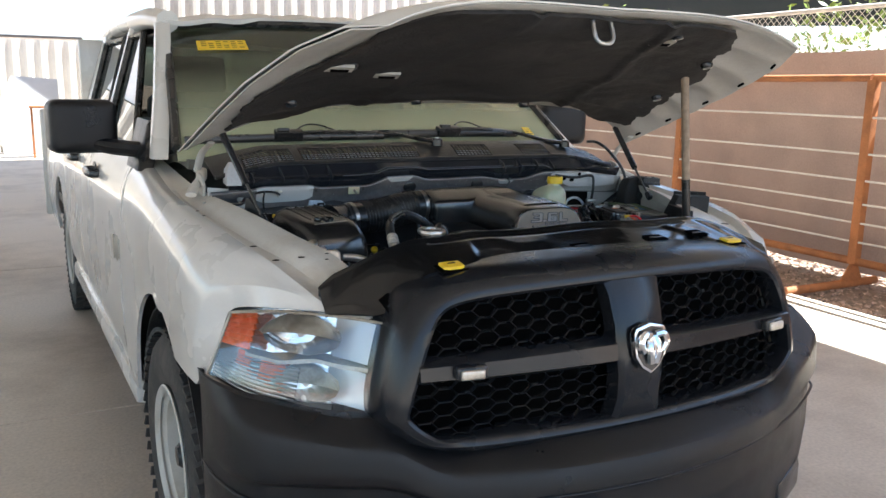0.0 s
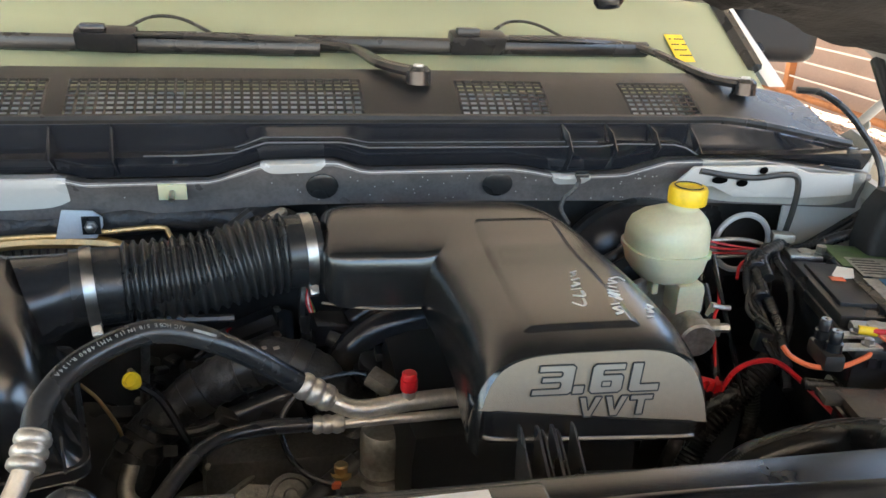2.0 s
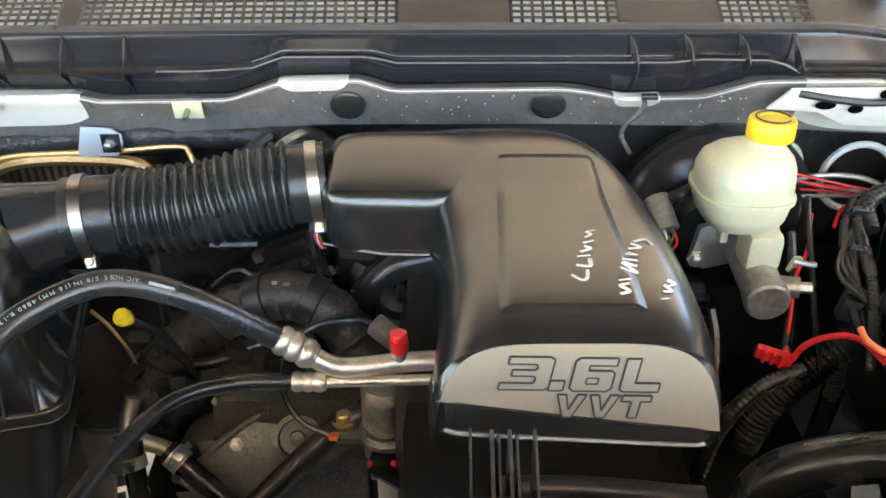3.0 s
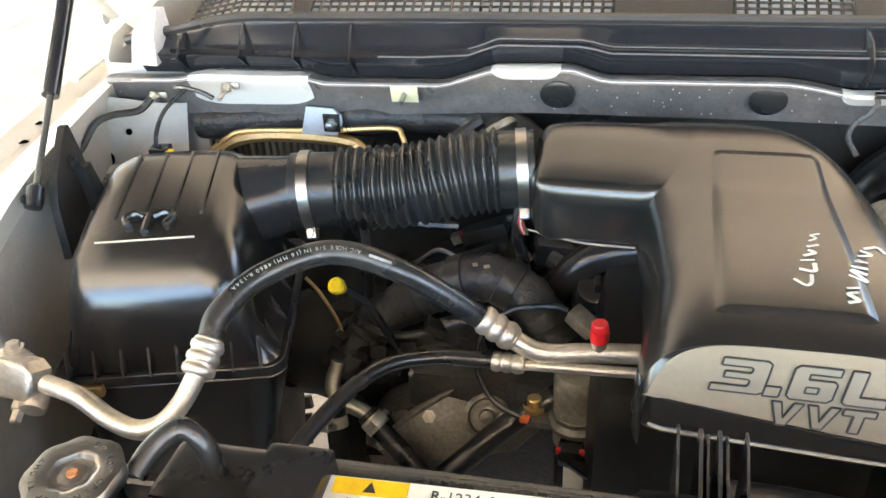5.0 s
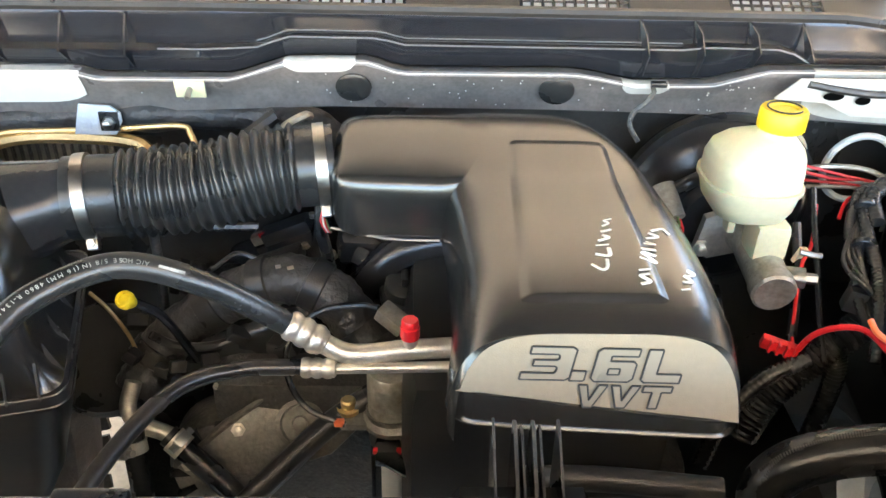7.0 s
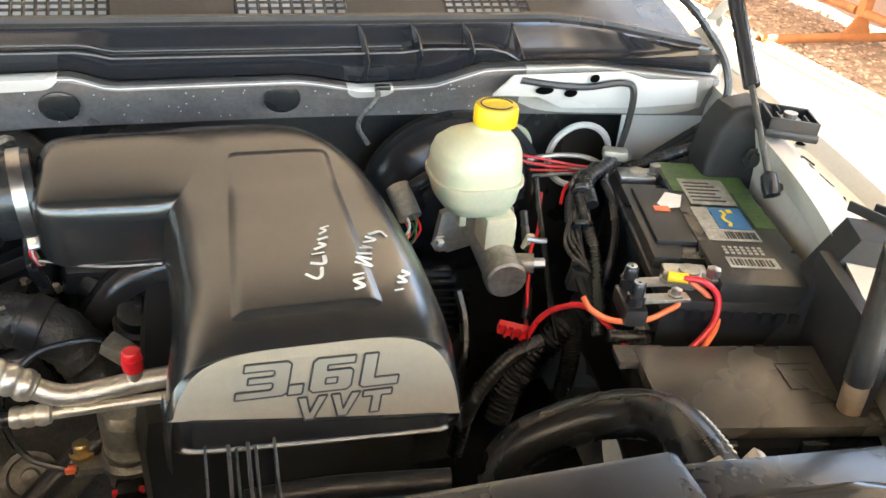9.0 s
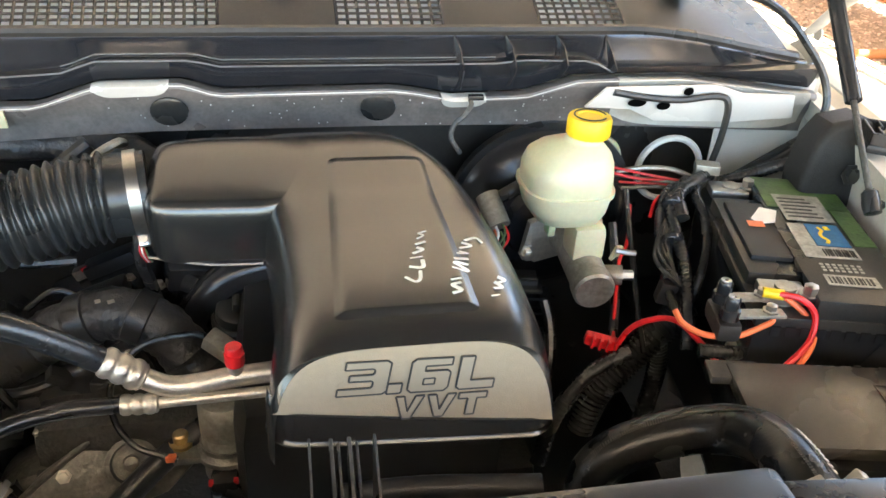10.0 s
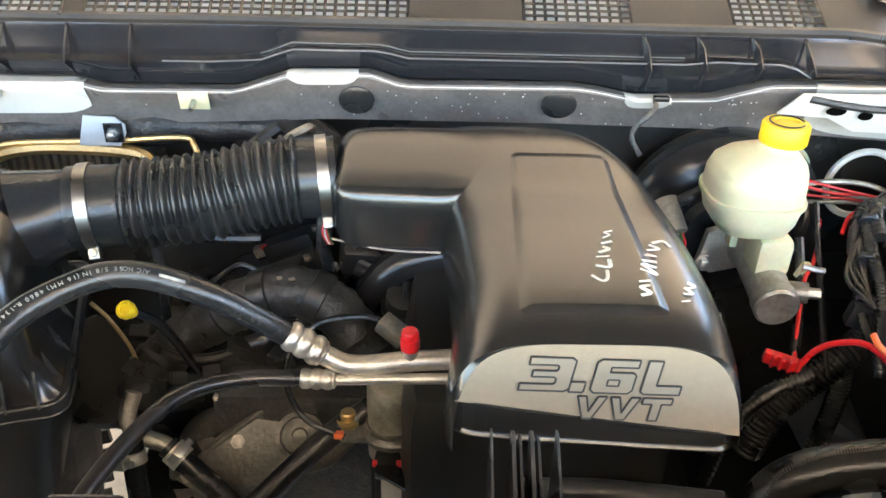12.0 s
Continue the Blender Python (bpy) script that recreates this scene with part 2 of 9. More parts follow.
# the pale film grows denser towards the foot of the glass
film_low.inputs["From Min"].default_value, film_low.inputs["From Max"].default_value = 1.40, 1.60
film_low.inputs["To Min"].default_value, film_low.inputs["To Max"].default_value = 0.40, 0.0
film_sum.operation = "ADD"
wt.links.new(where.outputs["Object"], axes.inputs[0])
wt.links.new(axes.outputs["Z"], film_low.inputs["Value"])
wt.links.new(film_low.outputs[0], film_sum.inputs[0])
wt.links.new(span_.outputs[0], film_sum.inputs[1])
wt.links.new(film_sum.outputs[0], film.inputs[0])
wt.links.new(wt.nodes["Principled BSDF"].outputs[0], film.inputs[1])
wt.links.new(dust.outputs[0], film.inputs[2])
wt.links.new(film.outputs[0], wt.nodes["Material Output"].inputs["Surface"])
REAR_GLASS = glass("dark privacy glass", (0.06, 0.065, 0.06), ior=1.45)
SIDE_GLASS = glass("tinted side glass", (0.30, 0.33, 0.31), ior=1.45)

# ---- builders ----
ORIGIN = {}
TRUCK_AT = Vector((0, 2.6, 0.04))


def finish(bm, angle=38):
    bmesh.ops.remove_doubles(bm, verts=bm.verts, dist=0.00005)
    bmesh.ops.recalc_face_normals(bm, faces=bm.faces)
    for f in bm.faces:
        f.smooth = True
    for e in bm.edges:
        if len(e.link_faces) == 2 and e.calc_face_angle(0) > radians(angle):
            e.smooth = False


def thing(name, at, label, category, group="", kind=""):
    ob = new(name)
    ob.empty_display_size = 0.05
    ob.location = at
    ORIGIN[ob] = Vector(at)
    return tagged(ob, label, category, group, kind)


def part(name, bm, material, parent, label="", angle=38, solid=0.0):
    finish(bm, angle)
    o = ORIGIN[parent] if parent else Vector()
    if o == TRUCK_AT:
        # the truck stands a little askew to the fence
        for v in bm.verts:
            v.co.x -= 0.033 * max(0.0, v.co.y - 1.15)
    bmesh.ops.translate(bm, verts=bm.verts, vec=-o)
    me = bpy.data.meshes.new(name)
    bm.to_mesh(me)
    bm.free()
    me.materials.append(material)
    ob = new(name, me)
    ob.parent = parent
    ORIGIN[ob] = o
    if label:
        tagged(ob, label)
    if solid:
        mod = ob.modifiers.new("thickness", "SOLIDIFY")
        mod.thickness, mod.offset = solid, 0
    return ob


def single(name, bm, material, label, category, group="", kind="", angle=38):
    """A thing that is one mesh."""
    finish(bm, angle)
    me = bpy.data.meshes.new(name)
    c = Vector()
    lo = 1e9
    for v in bm.verts:
        c += v.co
        lo = min(lo, v.co.z)
    c /= len(bm.verts)
    c.z = lo
    bmesh.ops.translate(bm, verts=bm.verts, vec=-c)
    bm.to_mesh(me)
    bm.free()
    me.materials.append(material)
    ob = new(name, me)
    ob.location = c
    ORIGIN[ob] = Vector(c)
    return tagged(ob, label, category, group, kind)


def B():
    return bmesh.new()


def box(bm, centre, size, m=None, bevel=0.0, seg=2):
    r = bmesh.ops.create_cube(bm, size=1)
    vs = r["verts"]
    bmesh.ops.scale(bm, vec=size, verts=vs)
    if bevel:
        es = list({e for v in vs for e in v.link_edges})
        out = bmesh.ops.bevel(bm, geom=es, offset=bevel, segments=seg, profile=0.6, affect="EDGES")
        vs = list({v for f in out["faces"] for v in f.verts} | {v for v in vs if v.is_valid})
    mm = Matrix.Translation(centre) @ (m if m else Matrix())
    bmesh.ops.transform(bm, matrix=mm, verts=vs)
    return bm


def spline(pts, res=6):
    p = [Vector(q) for q in pts]
    if len(p) < 3:
        return p
    p = [2 * p[0] - p[1]] + p + [2 * p[-1] - p[-2]]
    out = []
    for i in range(1, len(p) - 2):
        a, b, c, d = p[i - 1 : i + 3]
        for k in range(res):
            t = k / res
            out.append(0.5 * (2 * b + (c - a) * t + (2 * a - 5 * b + 4 * c - d) * t * t + (3 * b - a - 3 * c + d) * t ** 3))
    out.append(p[-2])
    return out


def loft(bm, rings, cap=True, closed=True):
    rows = [[bm.verts.new(q) for q in ring] for ring in rings]
    n = len(rows[0])
    for a, b in zip(rows, rows[1:]):
        for i in range(n if closed else n - 1):
            j = (i + 1) % n
            bm.faces.new((a[i], a[j], b[j], b[i]))
    if cap and closed:
        bm.faces.new(list(reversed(rows[0])))
        bm.faces.new(rows[-1])
    return bm


def tube(bm, pts, r, n=10, res=6, rad=None, cap=True, flat=1.0):
    p = spline(pts, res) if res else [Vector(q) for q in pts]
    t0 = (p[1] - p[0]).normalized()
    up = Vector((0, 0, 1)) if abs(t0.z) < 0.9 else Vector((1, 0, 0))
    side = t0.cross(up).normalized()
    rings = []
    for i, q in enumerate(p):
        t = (p[min(i + 1, len(p) - 1)] - p[max(i - 1, 0)]).normalized()
        side = (side - t * side.dot(t)).normalized()
        v = side.cross(t).normalized()
        rr = rad(i / (len(p) - 1)) if rad else r
        rings.append([q + side * (rr * math.cos(a)) + v * (rr * flat * math.sin(a)) for a in (2 * math.pi * k / n for k in range(n))])
    return loft(bm, rings, cap)


def lathe(bm, profile, n=24, m=None, lobes=0, depth=0.0, cap=True):
    """Turn (radius, height) pairs about z, then set at m."""
    m = m if m else Matrix()
    rings = []
    for r, z in profile:
        ring = []
        for k in range(n):
            a = 2 * math.pi * k / n
            rr = max(r, 1e-4) * (1 + depth * math.cos(lobes * a)) if lobes else max(r, 1e-4)
            ring.append(m @ Vector((rr * math.cos(a), rr * math.sin(a), z)))
        rings.append(ring)
    return loft(bm, rings, cap)


def along(a, b):
    """The pose at a whose z axis points to b."""
    return Matrix.Translation(a) @ (Vector(b) - Vector(a)).to_track_quat("Z", "Y").to_matrix().to_4x4()


def sheet(bm, fn, nu, nv):
    """A surface of points fn(u, v), u and v from 0 to 1."""
    g = [[bm.verts.new(fn(i / nu, j / nv)) for j in range(nv + 1)] for i in range(nu + 1)]
    for i in range(nu):
        for j in range(nv):
            bm.faces.new((g[i][j], g[i + 1][j], g[i + 1][j + 1], g[i][j + 1]))
    return bm


def thick(bm, d):
    """Give the faces of bm a thickness d."""
    bmesh.ops.recalc_face_normals(bm, faces=bm.faces)
    bmesh.ops.solidify(bm, geom=bm.faces[:], thickness=d)
    return bm


def prism(bm, outline, depth, m=None, bevel=0.0, seg=2):
    """A plate with the (x, y) outline, from z = 0 to depth, set at m."""
    vs = [bm.verts.new((x, y, 0)) for x, y in outline]
    f = bm.faces.new(vs)
    out = bmesh.ops.extrude_face_region(bm, geom=[f])
    top = [g for g in out["geom"] if isinstance(g, bmesh.types.BMVert)]
    bmesh.ops.translate(bm, verts=top, vec=(0, 0, depth))
    vs = vs + top
    if bevel:
        es = [e for e in {e for v in top for e in v.link_edges} if all(v in top for v in e.verts)]
        out = bmesh.ops.bevel(bm, geom=es, offset=bevel, segments=seg, profile=0.6, affect="EDGES")
        vs = list({v for v in vs if v.is_valid} | {v for f in out["faces"] for v in f.verts})
    if m:
        bmesh.ops.transform(bm, matrix=m, verts=vs)
    return bm


def lerp(keys, t):
    """Value at t in rows (t, v...)."""
    if t <= keys[0][0]:
        return keys[0][1:]
    for a, b in zip(keys, keys[1:]):
        if t <= b[0]:
            f = (t - a[0]) / (b[0] - a[0])
            return tuple(p + (q - p) * f for p, q in zip(a[1:], b[1:]))
    return keys[-1][1:]


def smooth(keys, t):
    """Like lerp, on a smooth curve through the rows."""
    n = len(keys)
    if t <= keys[0][0]:
        return keys[0][1:]
    if t >= keys[-1][0]:
        return keys[-1][1:]
    i = max(k for k in range(n - 1) if keys[k][0] <= t)
    a, b = keys[i], keys[i + 1]
    h = b[0] - a[0]
    f = (t - a[0]) / h

    def slope(k, c):
        p, q = keys[max(k - 1, 0)], keys[min(k + 1, n - 1)]
        return (q[c] - p[c]) / (q[0] - p[0])

    out = []
    for c in range(1, len(a)):
        m0, m1 = slope(i, c) * h, slope(i + 1, c) * h
        out.append((2 * f ** 3 - 3 * f * f + 1) * a[c] + (f ** 3 - 2 * f * f + f) * m0 + (3 * f * f - 2 * f ** 3) * b[c] + (f ** 3 - f * f) * m1)
    return tuple(out)


def text(bm, words, height, m, depth=0.0015, shear=0.0, space=1.0, bevel=0.0, bold=0.0):
    cu = bpy.data.curves.new("lettering", "FONT")
    cu.body, cu.size, cu.shear, cu.extrude = words, height, shear, depth
    cu.space_character, cu.bevel_depth, cu.bevel_resolution, cu.offset = space, bevel, 1, bold
    cu.resolution_u = 4
    ob = bpy.data.objects.new("lettering", cu)
    me = bpy.data.meshes.new_from_object(ob)
    me.transform(m)
    bm.from_mesh(me)
    bpy.data.objects.remove(ob)
    bpy.data.curves.remove(cu)
    bpy.data.meshes.remove(me)
    return bm


def frame_of(origin, right, up):
    """A pose with x along right and y near up."""
    x = Vector(right).normalized()
    z = x.cross(Vector(up)).normalized()
    y = z.cross(x)
    m = Matrix((x, y, z)).transposed().to_4x4()
    m.translation = origin
    return m


def bolt(bm, at, r=0.007, h=0.006, axis=(0, 0, 1)):
    m = along(at, Vector(at) + Vector(axis))
    lathe(bm, [(r * 1.5, 0), (r * 1.5, h * 0.3), (r, h * 0.3), (r, h), (r * 0.7, h * 1.1)], 6, m)
    return bm

# ---- the place ----
GZ = 0.04  # level of the slab

# one ground sheet out to the horizon
bm = B()
bmesh.ops.create_grid(bm, x_segments=8, y_segments=8, size=400, matrix=pose(0, 0, GZ - 0.05))
part("ground", bm, GRAVEL_BED, None)
tagged(bpy.data.objects["ground"], "reddish bare dirt ground of the yard", "ground", kind="structure")

# concrete slab poured in bays with narrow joints
slab = thing("pavement", (0, 3, GZ - 0.05), "stained grey-brown concrete slab with saw-cut joints", "pavement", kind="structure")
xs = [-19.0, -14.0, -9.0, -4.6, -1.9, 1.1, 4.06]
ys = [-14.0, -9.0, -4.6, -0.6, 2.6, 6.1, 9.6, 13.4, 17.2, 21.0]
for i in range(len(xs) - 1):
    for j in range(len(ys) - 1):
        bm = B()
        box(bm, ((xs[i] + xs[i + 1]) / 2, (ys[j] + ys[j + 1]) / 2, GZ - 0.06), (xs[i + 1] - xs[i] - 0.008, ys[j + 1] - ys[j] - 0.008, 0.12), bevel=0.004, seg=1)
        part("concrete_bay", bm, CONCRETE, slab)

# gravel along the fence
rng = np.random.default_rng(4)
tri_dirs = np.array([(1, 0, 0), (-1, 0, 0), (0, 1, 0), (0, -1, 0), (0, 0, 1), (0, 0, -1)], float)
tri_faces = [(0, 2, 4), (2, 1, 4), (1, 3, 4), (3, 0, 4), (2, 0, 5), (1, 2, 5), (3, 1, 5), (0, 3, 5)]
count = 15000
verts, faces = [], []
px = 4.09 + 3.2 * rng.random(count) ** 1.6
py = -1.0 + 11.0 * rng.random(count)
sz = 0.008 + 0.016 * rng.random(count) ** 2
for k in range(count):
    base = len(verts)
    a = rng.random() * 6.28
    c, s = math.cos(a), math.sin(a)
    stretch = sz[k] * (0.6 + 0.8 * rng.random((6, 1)))
    v = tri_dirs * stretch * np.array([1.3, 0.9, 0.6])
    for x, y, z in v:
        verts.append((px[k] + c * x - s * y, py[k] + s * x + c * y, GZ - 0.048 + sz[k] * 0.35 + z))
    faces += [(base + f[0], base + f[1], base + f[2]) for f in tri_faces]
me = bpy.data.meshes.new("gravel")
me.from_pydata(verts, [], faces)
me.materials.append(STONE)
sm = STONE.node_tree
geo, vary_map = sm.nodes.new("ShaderNodeNewGeometry"), sm.nodes.new("ShaderNodeMapRange")
vary_map.inputs["To Min"].default_value, vary_map.inputs["To Max"].default_value = 0.55, 1.5
scale_node = sm.nodes.new("ShaderNodeVectorMath")
scale_node.operation = "SCALE"
old = sm.nodes["Principled BSDF"].inputs["Base Color"].links[0].from_socket
sm.links.new(geo.outputs["Random Per Island"], vary_map.inputs["Value"])
sm.links.new(old, scale_node.inputs[0])
sm.links.new(vary_map.outputs[0], scale_node.inputs["Scale"])
sm.links.new(scale_node.outputs[0], sm.nodes["Principled BSDF"].inputs["Base Color"])
tagged(new("gravel", me), "loose reddish gravel along the pipe fence", "gravel", kind="stuff")


def corral_panel(y0, y1):
    """Free-standing pipe fence panel on splayed feet."""
    x = 4.80
    th = thing("pipe_fence_panel", (x, (y0 + y1) / 2, GZ), "rusty orange pipe fence panel with thin rods standing on gravel", "fence", "fence panels")
    for name, z, r in (("top_rail", 1.725, 0.030), ("bottom_rail", 0.235, 0.034)):
        bm = B()
        tube(bm, [(x, y0, z), (x, (y0 + y1) / 2, z - 0.004), (x, y1, z)], r, 12, 3)
        part(name, bm, RUST, th)
    for y in (y1,):
        bm = B()
        box(bm, (x, y, 0.96), (0.075, 0.075, 1.50), bevel=0.008)
        post = part("post", bm, RUST, th)
    for z in (0.399, 0.556, 0.712, 0.903, 1.118, 1.411):
        bm = B()
        tube(bm, [(x - 0.02, y0, z), (x - 0.02, (y0 + y1) / 2, z + 0.004), (x - 0.02, y1, z)], 0.0085, 8, 3)
        part("rod", bm, ROD, th)
    bm = B()
    tube(bm, [(x - 0.85, y1, GZ + 0.01), (x + 0.3, y1, GZ + 0.01)], 0.035, 12, 0, cap=False)
    thick(bm, 0.004)
    foot = part("foot", bm, RUST, th)
    bm = B()
    prism(bm, [(-0.14, 0.0), (0.12, 0.0), (0.045, 0.13), (-0.045, 0.13)], 0.012, frame_of((x, y1 + 0.006, GZ + 0.04), (1, 0, 0), (0, 0, 1)))
    part("gusset", bm, RUST, th)
    return th


for y0, y1 in ((-1.35, 0.78), (0.80, 2.93), (2.95, 5.06), (5.13, 7.26), (7.28, 9.5)):
    corral_panel(y0, y1)

# wind screen with soft folds, hung on a chain-link fence
bm = B()


def screen(u, v):
    y = -6 + 26 * u
    z = GZ + 0.02 + 1.93 * v
    sag = 0.05 * math.sin(y * 2.65) * (1 - v) * v * 4
    return Vector((5.20 + 0.025 * math.sin(y * 3.1) + 0.02 * math.sin(y * 7.7 + v * 5) + 0.012 * noise.noise((y * 6, v * 14, 0)), y, z - (0.03 * abs(math.sin(y * 1.32)) if v > 0.95 else 0) + sag * 0.02))


sheet(bm, screen, 260, 16)
thick(bm, 0.004)
single("privacy_screen", bm, TARP, "brown woven privacy screen hung along the chain-link fence", "screen", kind="structure")
link = thing("chain_link_fence", (5.3, 4, GZ), "galvanised chain-link fence behind the brown screen", "fence", kind="structure")
bm = B()
for k in range(-6, 21, 3):
    tube(bm, [(5.30, k, GZ), (5.30, k, 2.35)], 0.025, 10, 0)
part("posts_row", bm, ROD, link)
bm = B()
step = 0.07
k = -2.0
while k < 10.0:
    for sgn in (1, -1):
        tube(bm, [(5.27, k, 1.86), (5.27, k + sgn * 0.45, 2.31)], 0.0028, 4, 0, cap=False)
    k += step
part("wire_mesh", bm, ROD, link)
bm = B()
tube(bm, [(5.30, -6, 2.34), (5.30, 20, 2.34)], 0.022, 10, 0)
part("top_rail", bm, ROD, link)

# low bushes behind the fence
rng2 = random.Random(8)


def bush(x, y, h):
    th = thing("shrub", (x, y, GZ), "sunlit green shrub growing behind the chain-link fence", "shrub", "shrubs behind the fence")
    bm = B()
    for k in range(7):
        a = rng2.random() * 6.28
        e = Vector((x + 0.5 * math.cos(a), y + 0.6 * math.sin(a), GZ + h * (0.6 + 0.3 * rng2.random())))
        tube(bm, [(x, y, GZ), ((x + e.x) / 2 + 0.05, (y + e.y) / 2, (GZ + e.z) / 2 + 0.2), e], 0.02, 5, 3, rad=lambda t: 0.022 * (1 - 0.8 * t))
    part("branches", bm, DARK_STEEL, th, "thin brown branches")
    bm = B()
    for k in range(900):
        a, r = rng2.random() * 6.28, 0.85 * rng2.random() ** 0.5
        z = GZ + h * (0.25 + 0.8 * rng2.random() * (1.1 - 0.5 * r))
        m = pose(x + r * math.cos(a), y + 1.1 * r * math.sin(a), z, rng2.random() * 360, rng2.random() * 360, rng2.random() * 360)
        s = 0.03 + 0.05 * rng2.random()
        vs = [bm.verts.new(m @ Vector(q)) for q in ((-s, 0, 0), (0, -s * 0.4, 0.01), (s, 0, 0), (0, s * 0.4, 0.01))]
        bm.faces.new(vs)
    ob = part("foliage", bm, LEAF, th)


for x, y, h in ((6.4, 1.6, 1.95), (6.6, 3.2, 2.15), (6.3, 4.9, 2.0), (6.7, 6.6, 2.2), (6.5, 0.0, 2.1)):
    bush(x, y, h)

# dark shade cloth of the lot behind
bm = B()
sheet(bm, lambda u, v: Vector((9.0 + 0.05 * math.sin(u * 60), -4 + 22 * u, 2.55 + 2.0 * v + 0.05 * math.sin(u * 25))), 60, 4)
thick(bm, 0.01)
th = single("shade_cloth", bm, DARK_CLOTH, "dark green shade cloth stretched over the next lot", "awning")
for k in (-3, 3, 9, 15):
    bm = B()
    tube(bm, [(9.05, k, GZ), (9.05, k, 4.6)], 0.05, 10, 0)
    part("post", bm, DARK_STEEL, th)

# unseen canopy roof over the parked truck; reach and whiteness set for the light
canopy = thing("canopy_roof", (-1, 4, 4.1), "unseen white ribbed metal canopy roof over the parked truck", "canopy", kind="structure")
X0, X1, Y0, Y1 = -17.0, 5.65, -5.5, 16.3
bm = B()
rings = []
nx = 280
for y in (Y0, Y1):
    ring = []
    for i in range(nx + 1):
        x = X0 + (X1 - X0) * i / nx
        ring.append(Vector((x, y, 4.32 + (0.03 if i % 4 in (1, 2) else 0))))
    rings.append(ring)
loft(bm, rings, cap=False, closed=False)
thick(bm, 0.003)
part("roof_sheet", bm, GREY_ROOF, canopy)
for k in range(7):
    y = Y0 + 0.1 + k * (Y1 - Y0 - 0.2) / 6
    bm = B()
    box(bm, ((X0 + X1) / 2, y, 4.22), (X1 - X0, 0.09, 0.19), bevel=0.006)
    part("beam", bm, GREY_ROOF, canopy)
for x, y in ((X0 + 0.1, Y0 + 0.1), (X0 + 0.1, 16.2), (5.55, Y0 + 0.1), (5.55, 16.2)):
    bm = B()
    box(bm, (x, y, (4.2 + GZ) / 2), (0.12, 0.12, 4.2 - GZ), bevel=0.008)
    part("post", bm, GREY_ROOF, canopy)

# yard behind: corrugated fence, white building, junk


def corrugated(name, x0, x1, y, z0, z1, pitch, depth, material, label, category="wall", kind="structure"):
    bm = B()
    n = int((x1 - x0) / pitch * 4)
    a = [Vector((x0 + (x1 - x0) * i / n, y + (depth if i % 4 in (1, 2) else 0), z0)) for i in range(n + 1)]
    b = [Vector((q.x, q.y, z1)) for q in a]
    loft(bm, [a, b], cap=False, closed=False)
    thick(bm, 0.01)
    return single(name, bm, material, label, category, kind=kind, angle=20)


corrugated("wall_yard", -16, 0.62, 20.5, GZ, 2.52, 0.3, 0.05, TAN_METAL, "tan corrugated metal yard fence in sunlight")
corrugated("wall_shed", 1.45, 16, 18.0, GZ, 6.6, 0.32, 0.05, TAN_METAL, "tan ribbed metal shed wall behind the truck")
bm = B()
box(bm, (-6.95, 29, 3.55), (15.0, 6, 7.16), bevel=0.05)
th = single("white_building", bm, WHITE_WALL, "large white metal building beyond the yard fence", "building")
bm = B()
box(bm, (-6.95, 25.96, 2.84), (15.0, 0.08, 0.07))
part("trim_line", bm, DARK_STEEL, th)
th = thing("leaning_sheet", (-1.0, 18.2, GZ), "dented white sheet-metal panel leaning in the yard", "panel")
bm = B()
prism(bm, [(-0.6, 0.0), (0.55, 0.0), (0.55, 1.62), (-0.35, 1.68), (-0.65, 1.0)], 0.05, frame_of((-1.05, 18.2, GZ), (1, 0, 0), (0, 0.25, 1)), bevel=0.01)
# greyer than white sheet, painting the shade this panel leans in
part("panel_face", bm, GREY_SHEET, th)
th = thing("metal_rack", (-0.75, 17.4, GZ), "rusty square-tube rack standing in the yard", "rack")
for dx in (-0.32, 0.32):
    for dy in (-0.2, 0.2):
        bm = B()
        box(bm, (-0.75 + dx, 17.4 + dy, GZ + 0.5), (0.04, 0.04, 1.0))
        part("leg", bm, RUST, th)
bm = B()
box(bm, (-0.75, 17.4, GZ + 1.02), (0.72, 0.48, 0.04))
part("top", bm, RUST, th)
for k in range(9):
    bm = B()
    s = 0.12 + 0.16 * rng2.random()
    box(bm, (-4.2 + 0.36 * k + 0.2 * rng2.random(), 18.6 + 0.6 * rng2.random(), GZ + s * 0.45), (s * 1.8, s * 1.2, s * 0.9), pose(0, 0, 0, 0, 0, rng2.random() * 90), bevel=0.02)
    single("scrap_part", bm, (WHITE_WALL, DARK_STEEL, RUST, CAST)[k % 4], "loose scrap metal part lying in the yard", "scrap", "scrap in the yard")
th = thing("street_lamp", (2.40, 34.0, GZ), "tall grey street lamp with two heads beyond the yard", "street lamp")
bm = B()
tube(bm, [(2.40, 34, GZ), (2.40, 34, 4.75)], 0.10, 10, 0)
part("pole", bm, ROD, th)
for s in (-1, 1):
    bm = B()
    tube(bm, [(2.40, 34, 4.2 + 0.2 * s), (2.40 + 0.45 * s, 34, 4.4 + 0.2 * s)], 0.05, 8, 0)
    box(bm, (2.40 + 0.6 * s, 34, 4.42 + 0.2 * s), (0.55, 0.25, 0.12), bevel=0.03)
    part("lamp_head", bm, ROD, th)

